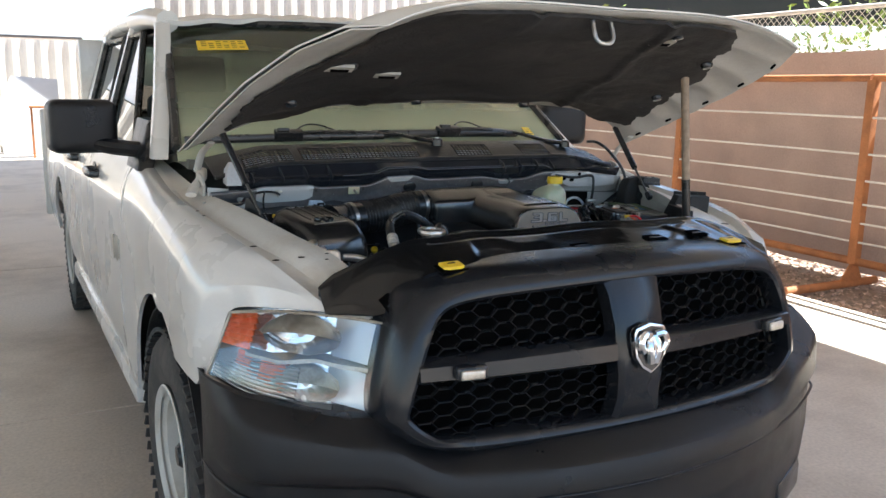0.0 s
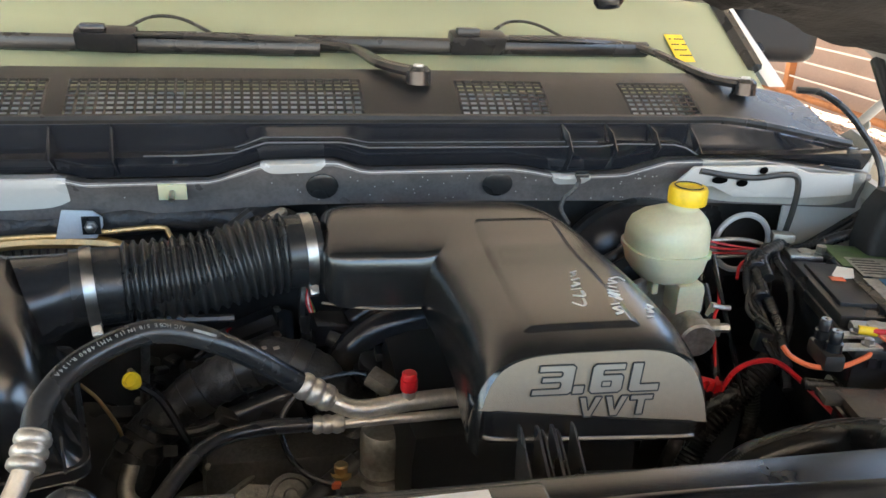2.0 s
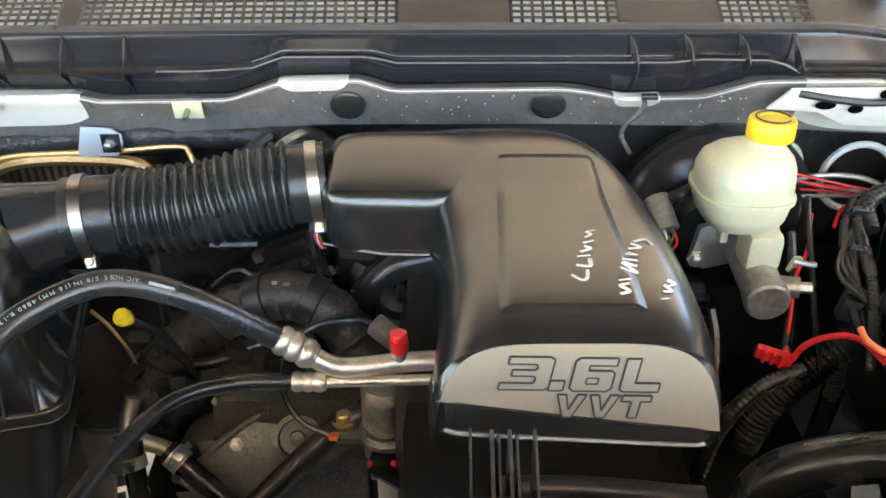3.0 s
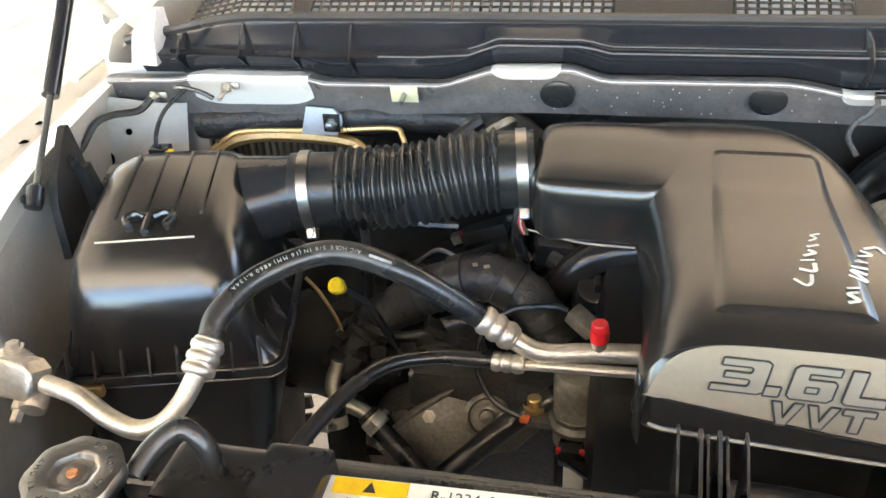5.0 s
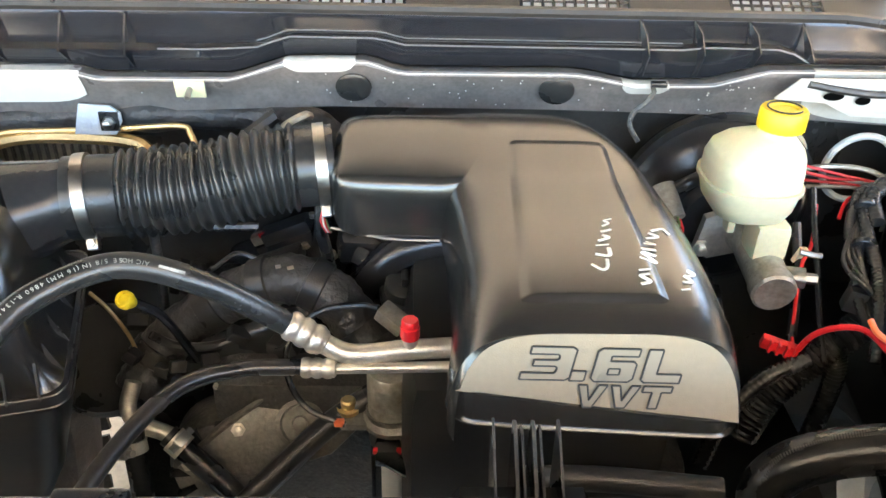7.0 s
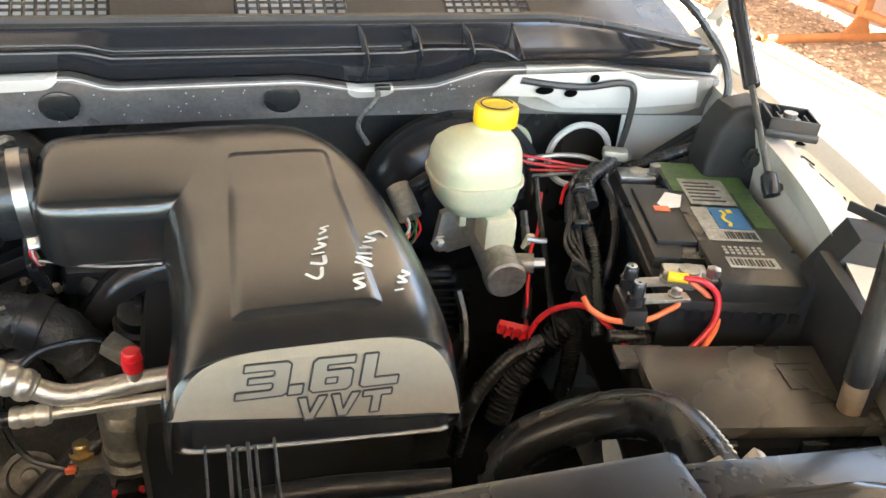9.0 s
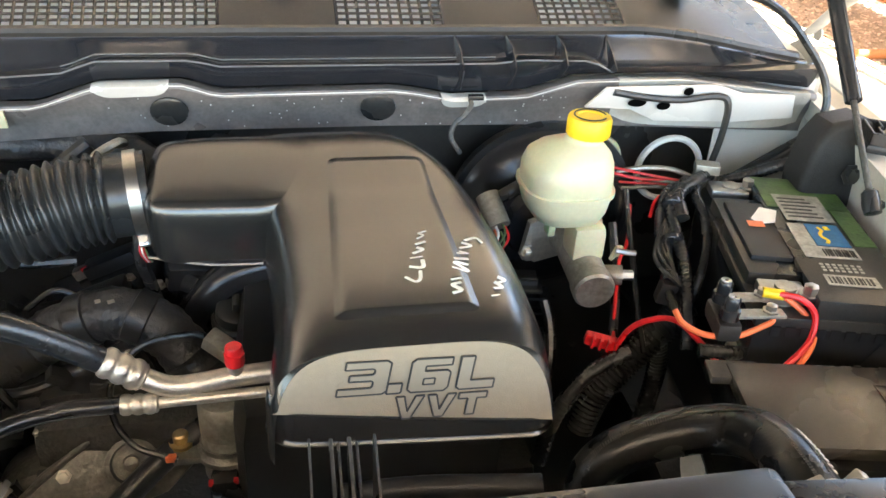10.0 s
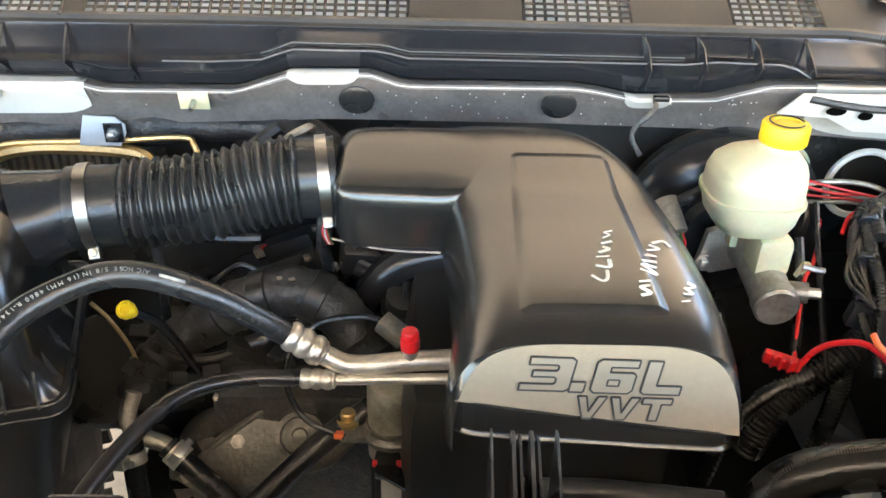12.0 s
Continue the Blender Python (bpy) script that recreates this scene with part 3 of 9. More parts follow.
# sunlit shrubs seen through the chain-link above the screen
hr = np.random.default_rng(21)
verts, faces = [], []
for k in range(9000):
    y = -5 + 24 * hr.random()
    top = 2.25 + 0.35 * math.sin(y * 1.7) + 0.2 * math.sin(y * 4.1)
    c = np.array((6.0 + 1.4 * hr.random(), y, 0.3 + (top - 0.3) * hr.random() ** 0.5))
    a, b = hr.normal(size=3), hr.normal(size=3)
    a /= np.linalg.norm(a)
    b -= a * a.dot(b)
    b /= np.linalg.norm(b)
    r = 0.035 + 0.045 * hr.random()
    base = len(verts)
    verts += [tuple(c - a * r), tuple(c - b * r * 0.4), tuple(c + a * r), tuple(c + b * r * 0.4)]
    faces.append((base, base + 1, base + 2, base + 3))
me = bpy.data.meshes.new("hedge")
me.from_pydata(verts, [], faces)
me.materials.append(LEAF)
tagged(new("hedge", me), "sunlit yellow-green shrubs behind the chain-link fence", "shrubs", kind="stuff")

# ---- the pickup truck ----
truck = thing("pickup_truck", TRUCK_AT, "white pickup truck with its hood propped open under the canopy", "truck")
WHEEL_Y, WHEEL_Z, WHEEL_R = 1.06, GZ + 0.405, 0.405
REAR_Y = WHEEL_Y + 3.57


def mirror(p, s):
    return Vector((p[0] * s, p[1], p[2]))


# cross-section of the fender: rows of y, then half-width and height of eight points from the inner ledge outwards
# along the fender: ledge edge, ledge step (in, out), crease, crown, shoulder, side, skirt as (out, up) pairs
FENDER = [
    (0.24, 0.535, 1.090, 0.600, 1.092, 0.622, 1.086, 0.685, 1.092, 0.760, 1.088, 0.835, 1.060, 0.865, 1.00, 0.870, 0.93),
    (0.45, 0.612, 1.178, 0.672, 1.185, 0.708, 1.174, 0.774, 1.176, 0.832, 1.152, 0.888, 1.090, 0.918, 0.98, 0.925, 0.90),
    (0.60, 0.666, 1.207, 0.714, 1.208, 0.750, 1.197, 0.812, 1.201, 0.872, 1.192, 0.928, 1.132, 0.946, 0.99, 0.948, 0.90),
    (0.75, 0.712, 1.232, 0.752, 1.226, 0.779, 1.214, 0.835, 1.220, 0.888, 1.213, 0.942, 1.152, 0.954, 1.00, 0.956, 0.90),
    (0.90, 0.744, 1.246, 0.779, 1.238, 0.804, 1.226, 0.852, 1.232, 0.902, 1.228, 0.949, 1.164, 0.958, 1.01, 0.960, 0.90),
    (1.10, 0.778, 1.256, 0.806, 1.248, 0.828, 1.238, 0.868, 1.246, 0.912, 1.245, 0.953, 1.176, 0.961, 1.02, 0.963, 0.90),
    (1.25, 0.795, 1.266, 0.820, 1.260, 0.838, 1.252, 0.872, 1.260, 0.914, 1.258, 0.953, 1.186, 0.962, 1.03, 0.964, 0.90),
    (1.76, 0.800, 1.308, 0.815, 1.312, 0.830, 1.310, 0.848, 1.312, 0.894, 1.298, 0.939, 1.210, 0.962, 1.05, 0.966, 0.90),
]


def fender_row(y):
    """The fender's section at y: a folded lip, the ledge with its gutter, the crease and the outer roll."""
    r = smooth(FENDER, y)
    p = [(r[2 * k], r[2 * k + 1]) for k in range(8)]
    deep = 0.018 * min(1.0, max(0.0, (y - 0.28) / 0.15)) * min(1.0, max(0.0, (1.30 - y) / 0.3))
    edge = p[0]
    return [(edge[0] + 0.010, edge[1] - 0.036), edge, p[1], p[2], (p[2][0] + 0.012, p[2][1] - 0.75 * deep), (p[3][0] - 0.018, p[3][1] - deep)] + p[3:]


def ledge_z(w, y):
    """Height of the ledge at a distance w from the middle of the truck."""
    p = fender_row(y)[1:8]
    for (xa, za), (xb, zb) in zip(p, p[1:]):
        if w <= xb:
            return za + (zb - za) * (w - xa) / (xb - xa)
    return p[-1][1]


ARCH_R = 0.485


def arch(y, yc, floor):
    d = ARCH_R ** 2 - (y - yc) ** 2
    return max(floor, WHEEL_Z + 0.03 + math.sqrt(d)) if d > 0 else floor


LAMP_TOP = [(0, 0.577, 0.185, 1.068), (0.35, 0.682, 0.238, 1.084), (0.7, 0.790, 0.330, 1.085), (1, 0.868, 0.460, 1.058)]
LAMP_FOOT = [(0, 0.628, 0.160, 0.858), (0.35, 0.735, 0.203, 0.869), (0.7, 0.850, 0.303, 0.885), (1, 0.932, 0.450, 0.915)]


def lamp_pt(u, v, push, s):
    """The headlight's outer surface: u from the grille outwards, v from the bottom up."""
    p, q = Vector(smooth(LAMP_FOOT, u)), Vector(smooth(LAMP_TOP, u))
    x, y, z = p + (q - p) * v
    return mirror((x, y + push, z), s)


def fender(s):
    bm = B()
    # the front edge follows the top of the headlight, then drops behind it
    starts = (0.33, 0.33, 0.31, 0.30, 0.295, 0.290, 0.285, 0.385, 0.50, 0.540, 0.545)
    rings = []
    for i in range(61):
        ring = []
        for k in range(10):
            y = starts[k] + (1.76 - starts[k]) * i / 60
            w, z = fender_row(y)[k]
            ring.append(mirror((w, y, max(z, arch(y, WHEEL_Y, 0.86 if y < WHEEL_Y else 0.50))), s))
        y = starts[10] + (1.76 - starts[10]) * i / 60
        w, top = fender_row(y)[10][0], fender_row(y)[9][1]
        low = arch(y, WHEEL_Y, 0.86 if y < WHEEL_Y else 0.50)
        for j in range(1, 6):
            zz = (top - 0.006) + (low - (top - 0.006)) * j / 5
            ring.append(mirror((w - 0.03 * max(0, 0.75 - zz), y, zz), s))
        rings.append(ring)
    # the front edge rolls down onto the headlight
    uv = ((0.10, 1), (0.11, 1), (0.16, 1), (0.20, 1), (0.23, 1), (0.30, 1), (0.33, 1), (0.75, 1), (0.98, 1), (1, 0.72), (1, 0.58), (1, 0.44), (1, 0.30), (1, 0.16), (1, 0.02))
    rings.insert(0, [lamp_pt(u, v, 0.010, s) + Vector((0, 0, 0.006 * v)) for u, v in uv])
    # the outer roll is one soft curve
    loft(bm, [spline(ring[6:], 4) for ring in rings], cap=False, closed=False)
    thick(bm, 0.012)
    ob = part("front_fender", bm, WHITE, truck, angle=36)
    bm = B()
    loft(bm, [ring[:7] for ring in rings], cap=False, closed=False)
    thick(bm, 0.006)
    part("fender_ledge", bm, LEDGE, ob, "dusty white ledge with a gutter and bolt holes", angle=36)
    # bolt holes along the ledge, drawn as black discs of painted shade
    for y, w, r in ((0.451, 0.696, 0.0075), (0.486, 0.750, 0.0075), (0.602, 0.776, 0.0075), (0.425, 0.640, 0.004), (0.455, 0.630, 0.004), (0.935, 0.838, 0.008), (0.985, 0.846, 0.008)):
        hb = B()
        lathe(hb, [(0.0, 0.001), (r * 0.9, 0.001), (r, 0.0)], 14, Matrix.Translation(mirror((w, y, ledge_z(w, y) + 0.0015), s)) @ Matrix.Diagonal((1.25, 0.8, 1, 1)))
        part("ledge_hole", hb, HOLE_SHADE, ob)
    # wheel-arch liner
    bm = B()
    loft(bm, [[mirror((0.56, WHEEL_Y - 0.55 * math.cos(a), WHEEL_Z - 0.05 + 0.52 * math.sin(a)), s) for a in (math.pi * i / 18 for i in range(19))],
              [mirror((0.93, WHEEL_Y - 0.55 * math.cos(a), WHEEL_Z - 0.05 + 0.52 * math.sin(a)), s) for a in (math.pi * i / 18 for i in range(19))]], cap=False, closed=False)
    thick(bm, 0.006)
    part("arch_liner", bm, BLACK_TEX, ob, "black plastic wheel-arch liner")
    return ob


for s in (-1, 1):
    fender(s)

# cab and bed sides
BELT = 1.335


def side_w(z):
    if z > BELT:
        return 0.872 - (z - BELT) * 0.285
    return 0.966 - 0.10 * max(0, 0.75 - z) - 0.085 * max(0, (z - 1.10) / 0.235) ** 2 + 0.006 * math.sin((z - 0.5) * 7)


def side_panel(name, s, y0, y1, z0, z1, label="", arch_at=None, top=None):
    bm = B()

    def fn(u, v):
        y = y0 + (y1 - y0) * u
        low = arch(y, arch_at, z0) if arch_at else z0
        hi = top(y) if top else z1
        z = low + (hi - low) * v
        return mirror((side_w(z), y, z), s)

    sheet(bm, fn, 30 if arch_at else 8, 12)
    thick(bm, 0.02)
    return part(name, bm, WHITE, truck, label)


def strip(bm, s, pts, width, inward=0.05):
    """Pillar along (y, z) points on the leaning cab side."""
    rings = []
    for y, z in pts:
        w = side_w(z) + 0.004
        h = width / 2
        rings.append([mirror((w - a, y + b, z), s) for a, b in ((0.016, -h), (0.004, -h + 0.012), (0.0, -h + 0.03), (0.0, h - 0.03), (0.004, h - 0.012), (0.016, h), (inward, h), (inward, -h))])
    loft(bm, rings)


for s in (-1, 1):
    front = side_panel("front_door", s, 1.768, 2.84, 0.50, BELT)
    rear = side_panel("rear_door", s, 2.85, 3.74, 0.50, BELT)
    side_panel("cab_corner", s, 3.75, 3.98, 0.50, BELT + 0.01)
    side_panel("bed_side", s, 4.0, 5.85, 0.52, 1.36, arch_at=REAR_Y)
    for owner, y0, y1 in ((front, 1.95, 2.78), (rear, 2.92, 3.66)):
        # glass with a black surround, and the door handle
        bm = B()
        z1 = 1.80
        ya = y0 + (0.12 if owner is front else 0)
        q = [(y0 - (0.0 if owner is front else 0), BELT + 0.005), (y1, BELT + 0.005), (y1 - 0.02, z1), (ya + 0.35 if owner is front else y0 + 0.02, z1)]
        ring = [mirror((side_w(z) - 0.02, y, z), s) for y, z in q]
        f = bm.faces.new([bm.verts.new(p) for p in ring])
        thick(bm, 0.004)
        pane = part("window_pane", bm, SIDE_GLASS, owner, "tinted side window")
        pane.visible_shadow = False
        bm = B()
        tube(bm, [mirror((side_w(z) - 0.004, y, z), s) for y, z in q + q[:1]], 0.013, 6, 0)
        part("window_seal", bm, RUBBER, owner, "black rubber window seal")
        hy = y1 - 0.20
        bm = B()
        tube(bm, [mirror((side_w(1.19) + d, hy + t, 1.19), s) for t, d in ((-0.11, 0.0), (-0.09, 0.035), (0.09, 0.035), (0.11, 0.0))], 0.014, 8, 4, flat=1.3)
        part("door_handle", bm, BLACK_SATIN, owner, "black door handle")
        bm = B()
        lathe(bm, [(0.0, 0.004), (0.06, 0.004), (0.062, 0.0)], 20, Matrix.Translation(mirror((side_w(1.19), hy, 1.19), s)) @ pose(0, 0, 0, 0, 90 * s, 0) @ Matrix.Diagonal((0.75, 1.3, 1, 1)))
        part("handle_cup", bm, BLACK_TEX, owner, "dark recessed handle cup")
    # pillars and roof rail
    for name, pts, width in (("a_pillar", [(1.52, BELT), (1.80, 1.56), (2.10, 1.80), (2.22, 1.865)], 0.10), ("b_pillar", [(2.845, BELT), (2.82, 1.85)], 0.10), ("c_pillar", [(3.80, BELT), (3.74, 1.86)], 0.20), ("sail_panel", [(1.74, BELT - 0.05), (1.90, BELT + 0.12)], 0.30)):
        bm = B()
        strip(bm, s, pts, width)
        part(name, bm, WHITE if name != "sail_panel" else BLACK_TEX, truck)
    bm = B()
    tube(bm, [mirror((0.69, 2.12, 1.835), s), mirror((0.70, 2.5, 1.868), s), mirror((0.70, 3.3, 1.872), s), mirror((0.69, 3.85, 1.85), s)], 0.045, 10, 6)
    part("roof_rail", bm, WHITE, truck)
    # lettered chrome emblem kept as plain bars
    bm = B()
    for k in range(4):
        box(bm, mirror((side_w(1.03) + 0.004, 1.800 + k * 0.042, 0.975 - 0.004 * k), s), (0.008, 0.028, 0.095 if k % 2 else 0.075), bevel=0.003)
    part("emblem", bm, CAST, front, "chrome door emblem kept as plain bars")
    bm = B()
    box(bm, mirror((0.90, 1.40 + 1.4, 0.46), s), (0.12, 2.35, 0.10), bevel=0.03)
    part("rocker", bm, WHITE, truck)
    # mirror housing on its arm
    bm = B()
    box(bm, mirror((1.06, 1.86, 1.43), s), (0.235, 0.13, 0.195), pose(0, 0, 0, 0, 0, -8 * s), bevel=0.045, seg=4)
    mh = part("side_mirror", bm, BUMPER, truck, "black textured door mirror")
    bm = B()
    tube(bm, [mirror((0.84, 1.76, 1.345), s), mirror((0.95, 1.80, 1.355), s), mirror((1.03, 1.85, 1.37), s)], 0.042, 10, 5, flat=0.7)
    part("mirror_arm", bm, BUMPER, mh)
    bm = B()
    box(bm, mirror((1.06, 1.93, 1.43), s), (0.19, 0.006, 0.15), pose(0, 0, 0, 0, 0, -8 * s), bevel=0.002)
    part("mirror_glass", bm, CHROME, mh, "mirror glass")

# roof skin with shallow ribs
bm = B()
sheet(bm, lambda u, v: Vector((-0.72 + 1.44 * u, 2.10 + 1.78 * v, 1.845 + 0.062 * math.sin(math.pi * u) ** 0.6 * (0.6 + 0.4 * math.sin(math.pi * min(1, v * 1.2 + 0.1))) - 0.02 * (v < 0.04) + 0.004 * math.cos(u * 44))), 40, 14)
thick(bm, 0.02)
roof = part("roof", bm, WHITE, truck)
bm = B()
sheet(bm, lambda u, v: Vector((-0.70 + 1.40 * u, 2.16 + 1.66 * v, 1.80 + 0.045 * math.sin(math.pi * u))), 10, 6)
thick(bm, 0.012)
part("headliner", bm, HEADLINER, truck, "light grey headliner")


def shield(u, v):
    x = -1 + 2 * u
    w = 0.80 - 0.11 * v
    return Vector((x * w, 1.315 + 0.78 * v + 0.17 * x * x * (1 - 0.45 * v), 1.385 + 0.455 * v - 0.02 * x * x + 0.03 * math.sin(math.pi * v)))


bm = B()
sheet(bm, lambda u, v: shield(u, -0.06 + 1.06 * v), 28, 13)
thick(bm, 0.005)
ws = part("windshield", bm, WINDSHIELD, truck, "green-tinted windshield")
ws.visible_shadow = False
for pts in ([shield(0, v / 8) for v in range(9)], [shield(1, v / 8) for v in range(9)], [shield(u / 14, 1) for u in range(15)]):
    bm = B()
    tube(bm, [p + Vector((0, -0.004, 0.004)) for p in pts], 0.017, 6, 2)
    part("windshield_seal", bm, RUBBER, ws)
# a yellow notice and a small yellow patch inside the glass
for u0, u1, v0, v1, name in ((0.075, 0.205, 0.70, 0.80, "yellow_notice"), (0.872, 0.90, 0.02, 0.10, "yellow_spot")):
    bm = B()
    sheet(bm, lambda u, v: shield(u0 + (u1 - u0) * u, v0 + (v1 - v0) * v) + Vector((0, -0.004, 0.006)), 6, 3)
    thick(bm, 0.001)
    st = part(name, bm, YELLOW, ws, "yellow printed patch on the glass")
    bm = B()
    for r in range(4):
        for c in range(6):
            if (r * 3 + c * 5) % 7 == 0:
                continue
            ua, va = u0 + (u1 - u0) * (0.08 + 0.15 * c), v0 + (v1 - v0) * (0.2 + 0.2 * r)
            p, q = shield(ua, va), shield(ua + (u1 - u0) * 0.10, va)
            tube(bm, [p + Vector((0, -0.006, 0.008)), q + Vector((0, -0.006, 0.008))], 0.0012, 4, 0)
    part("print", bm, LABEL_INK, st)

# cab inside
bm = B()
sheet(bm, lambda u, v: Vector((-0.78 + 1.56 * u, 1.40 + 0.50 * v, 1.335 + 0.03 * math.sin(v * 3.1) - 0.05 * v + (0.06 * math.exp(-((u - 0.75) / 0.12) ** 2) * v))), 24, 8)
thick(bm, 0.03)
part("dashboard", bm, TAN_DASH, truck)
bm = B()
m = frame_of((0.38, 2.02, 1.22), (1, 0, 0), (0, -0.35, 1))
ring = [m @ Vector((0.185 * math.cos(a), 0.185 * math.sin(a), 0)) for a in (2 * math.pi * k / 24 for k in range(25))]
tube(bm, ring, 0.015, 8, 0)
for a in (0.3, 2.84, 4.71):
    tube(bm, [m @ Vector((0, 0, -0.02)), m @ Vector((0.18 * math.cos(a), 0.18 * math.sin(a), 0))], 0.016, 6, 0)
part("steering_wheel", bm, BLACK_SATIN, truck)
for x in (-0.42, 0.42):
    bm = B()
    box(bm, (x, 2.75, 1.22), (0.50, 0.16, 0.66), pose(0, 0, 0, -14, 0, 0), bevel=0.06, seg=3)
    box(bm, (x, 2.50, 0.92), (0.50, 0.52, 0.18), bevel=0.06, seg=3)
    seat = part("seat", bm, SEAT, truck, "grey cloth seat")
    bm = B()
    box(bm, (x, 2.85, 1.63), (0.27, 0.10, 0.18), pose(0, 0, 0, -10, 0, 0), bevel=0.04, seg=3)
    part("headrest", bm, SEAT, seat)
bm = B()
box(bm, (0, 3.6, 1.15), (1.40, 0.16, 0.55), pose(0, 0, 0, -12, 0, 0), bevel=0.05, seg=3)
part("rear_bench", bm, SEAT, truck)
# back of the cab with a window opening, floor and firewall
bm = B()
for c, z in (((0, 3.93, 0.95), (1.86, 0.05, 0.86)), ((0, 3.86, 1.84), (1.42, 0.05, 0.08)), ((-0.76, 3.90, 1.60), (0.20, 0.05, 0.46)), ((0.76, 3.90, 1.60), (0.20, 0.05, 0.46))):
    box(bm, c, z, bevel=0.01)
part("cab_back", bm, WHITE, truck)
bm = B()
box(bm, (0, 3.90, 1.59), (1.34, 0.006, 0.44))
pane = part("rear_window", bm, REAR_GLASS, truck, "tinted rear window")
pane.visible_shadow = False
bm = B()
box(bm, (0, 2.8, 0.53), (1.84, 2.3, 0.05))
box(bm, (0, 4.93, 0.80), (1.90, 1.85, 0.05))
part("floor_pan", bm, DARK_STEEL, truck)
bm = B()
box(bm, (0, 5.86, 0.95), (1.98, 0.06, 0.84), bevel=0.02)
part("tailgate", bm, WHITE, truck)


# wheels
def wheel(s, y):
    c = Vector(((0.822 if y < 2 else 0.812) * s, y, WHEEL_Z))
    # the front wheels are steered a little
    m = Matrix.Translation(c) @ pose(0, 0, 0, 0, 0, 2 if y < 2 else 0) @ pose(0, 0, 0, 0, 90 * s, 0)
    bm = B()
    w = 0.118
    prof = [(0.225, -w + 0.01), (0.30, -w - 0.006), (0.365, -w + 0.004), (0.392, -w + 0.028), (WHEEL_R - 0.004, -w + 0.05), (WHEEL_R - 0.004, w - 0.05), (0.392, w - 0.028), (0.365, w - 0.004), (0.30, w + 0.006), (0.225, w - 0.01), (0.215, w - 0.03), (0.215, -w + 0.03)]
    rings = [[m @ Vector((r * math.cos(a), r * math.sin(a), z)) for a in (2 * math.pi * k / 48 for k in range(48))] for r, z in prof]
    loft(bm, rings + rings[:1], cap=False)
    tyre = part("wheel", bm, RUBBER_MATT, truck, "all-terrain tyre on a white steel wheel")
    bm = B()
    for k in range(56):
        for z, off, lw in ((-0.095, 0.0, 0.05), (-0.035, 0.5, 0.05), (0.035, 0.25, 0.05), (0.095, 0.7, 0.05)):
            a = 2 * math.pi * (k + off) / 56
            box(bm, (0, 0, 0), (0.014, 0.030, lw), m @ pose(0, 0, 0, 0, 0, math.degrees(a)) @ Matrix.Translation((WHEEL_R - 0.004, 0, z)) @ pose(0, 0, 0, 12 if z > 0 else -12, 0, 0))
    tagged(part("tread", bm, RUBBER_MATT, tyre), kind="stuff")
    bm = B()
    prof = [(0.0, 0.02), (0.045, 0.02), (0.05, 0.055), (0.075, 0.055), (0.085, 0.02), (0.13, 0.05), (0.155, 0.055), (0.185, 0.015), (0.19, 0.09), (0.218, 0.105), (0.228, 0.118), (0.222, 0.122), (0.205, 0.108)]
    lathe(bm, prof, 40, m, cap=False)
    rim = part("rim", bm, WHITE_DUSTY, tyre, "white steel rim")
    # dark discs paint the shade of the rim's vent holes
    for k in range(8):
        a = 2 * math.pi * k / 8
        bm = B()
        lathe(bm, [(0.0, 0.058), (0.018, 0.058), (0.018, 0.05)], 12, m @ Matrix.Translation((0.145 * math.cos(a), 0.145 * math.sin(a), 0.0)))
        part("vent_hole", bm, DARK_STEEL, tyre)
    bm = B()
    lathe(bm, [(0.042, 0.02), (0.042, 0.085), (0.03, 0.10), (0.0, 0.102)], 20, m)
    part("hub_cap", bm, BLACK_SATIN, tyre)


for s in (-1, 1):
    wheel(s, WHEEL_Y)
    wheel(s, REAR_Y)

# frame rails and axle below
bm = B()
for s in (-1, 1):
    box(bm, (0.43 * s, 3.0, 0.52), (0.10, 5.4, 0.16), bevel=0.01)
box(bm, (0, 0.42, 0.50), (0.9, 0.10, 0.12), bevel=0.01)
box(bm, (0, 1.55, 0.46), (0.9, 0.14, 0.12), bevel=0.01)
tube(bm, [(-0.75, REAR_Y, WHEEL_Z), (0.75, REAR_Y, WHEEL_Z)], 0.06, 10, 0)
tube(bm, [(-0.75, WHEEL_Y, WHEEL_Z), (0.75, WHEEL_Y, WHEEL_Z)], 0.03, 10, 0)
part("chassis", bm, DARK_STEEL, truck)


# ---- front end: bumper, grille, headlights ----
bm = B()
SECTION = [(0.804, 0.05), (0.802, 0.012), (0.797, 0.002), (0.786, -0.020), (0.772, -0.046), (0.766, -0.058), (0.760, -0.066), (0.751, -0.071), (0.735, -0.075), (0.716, -0.078), (0.703, -0.078), (0.697, -0.074), (0.693, -0.066), (0.687, -0.058), (0.676, -0.056), (0.63, -0.060), (0.57, -0.062), (0.53, -0.058), (0.50, -0.056), (0.40, -0.046), (0.35, -0.01), (0.34, 0.05)]
BUMP = []
for k in range(7):
    a = math.pi / 2 * (1 - k / 7)
    BUMP.append((-(0.865 + 0.08 * math.sin(a)), 0.17 * (1 - math.cos(a)) ** 1.15))
BUMP += [(-0.865 + 1.73 * i / 46, 0.0) for i in range(47)]
BUMP += [(-x, back) for x, back in reversed(BUMP[:7])]


def bumper_y(x, back, y):
    keep = min(1.0, back / 0.17)
    return 0.37 * x * x - 0.012 + y * (1 - 0.7 * keep) + back


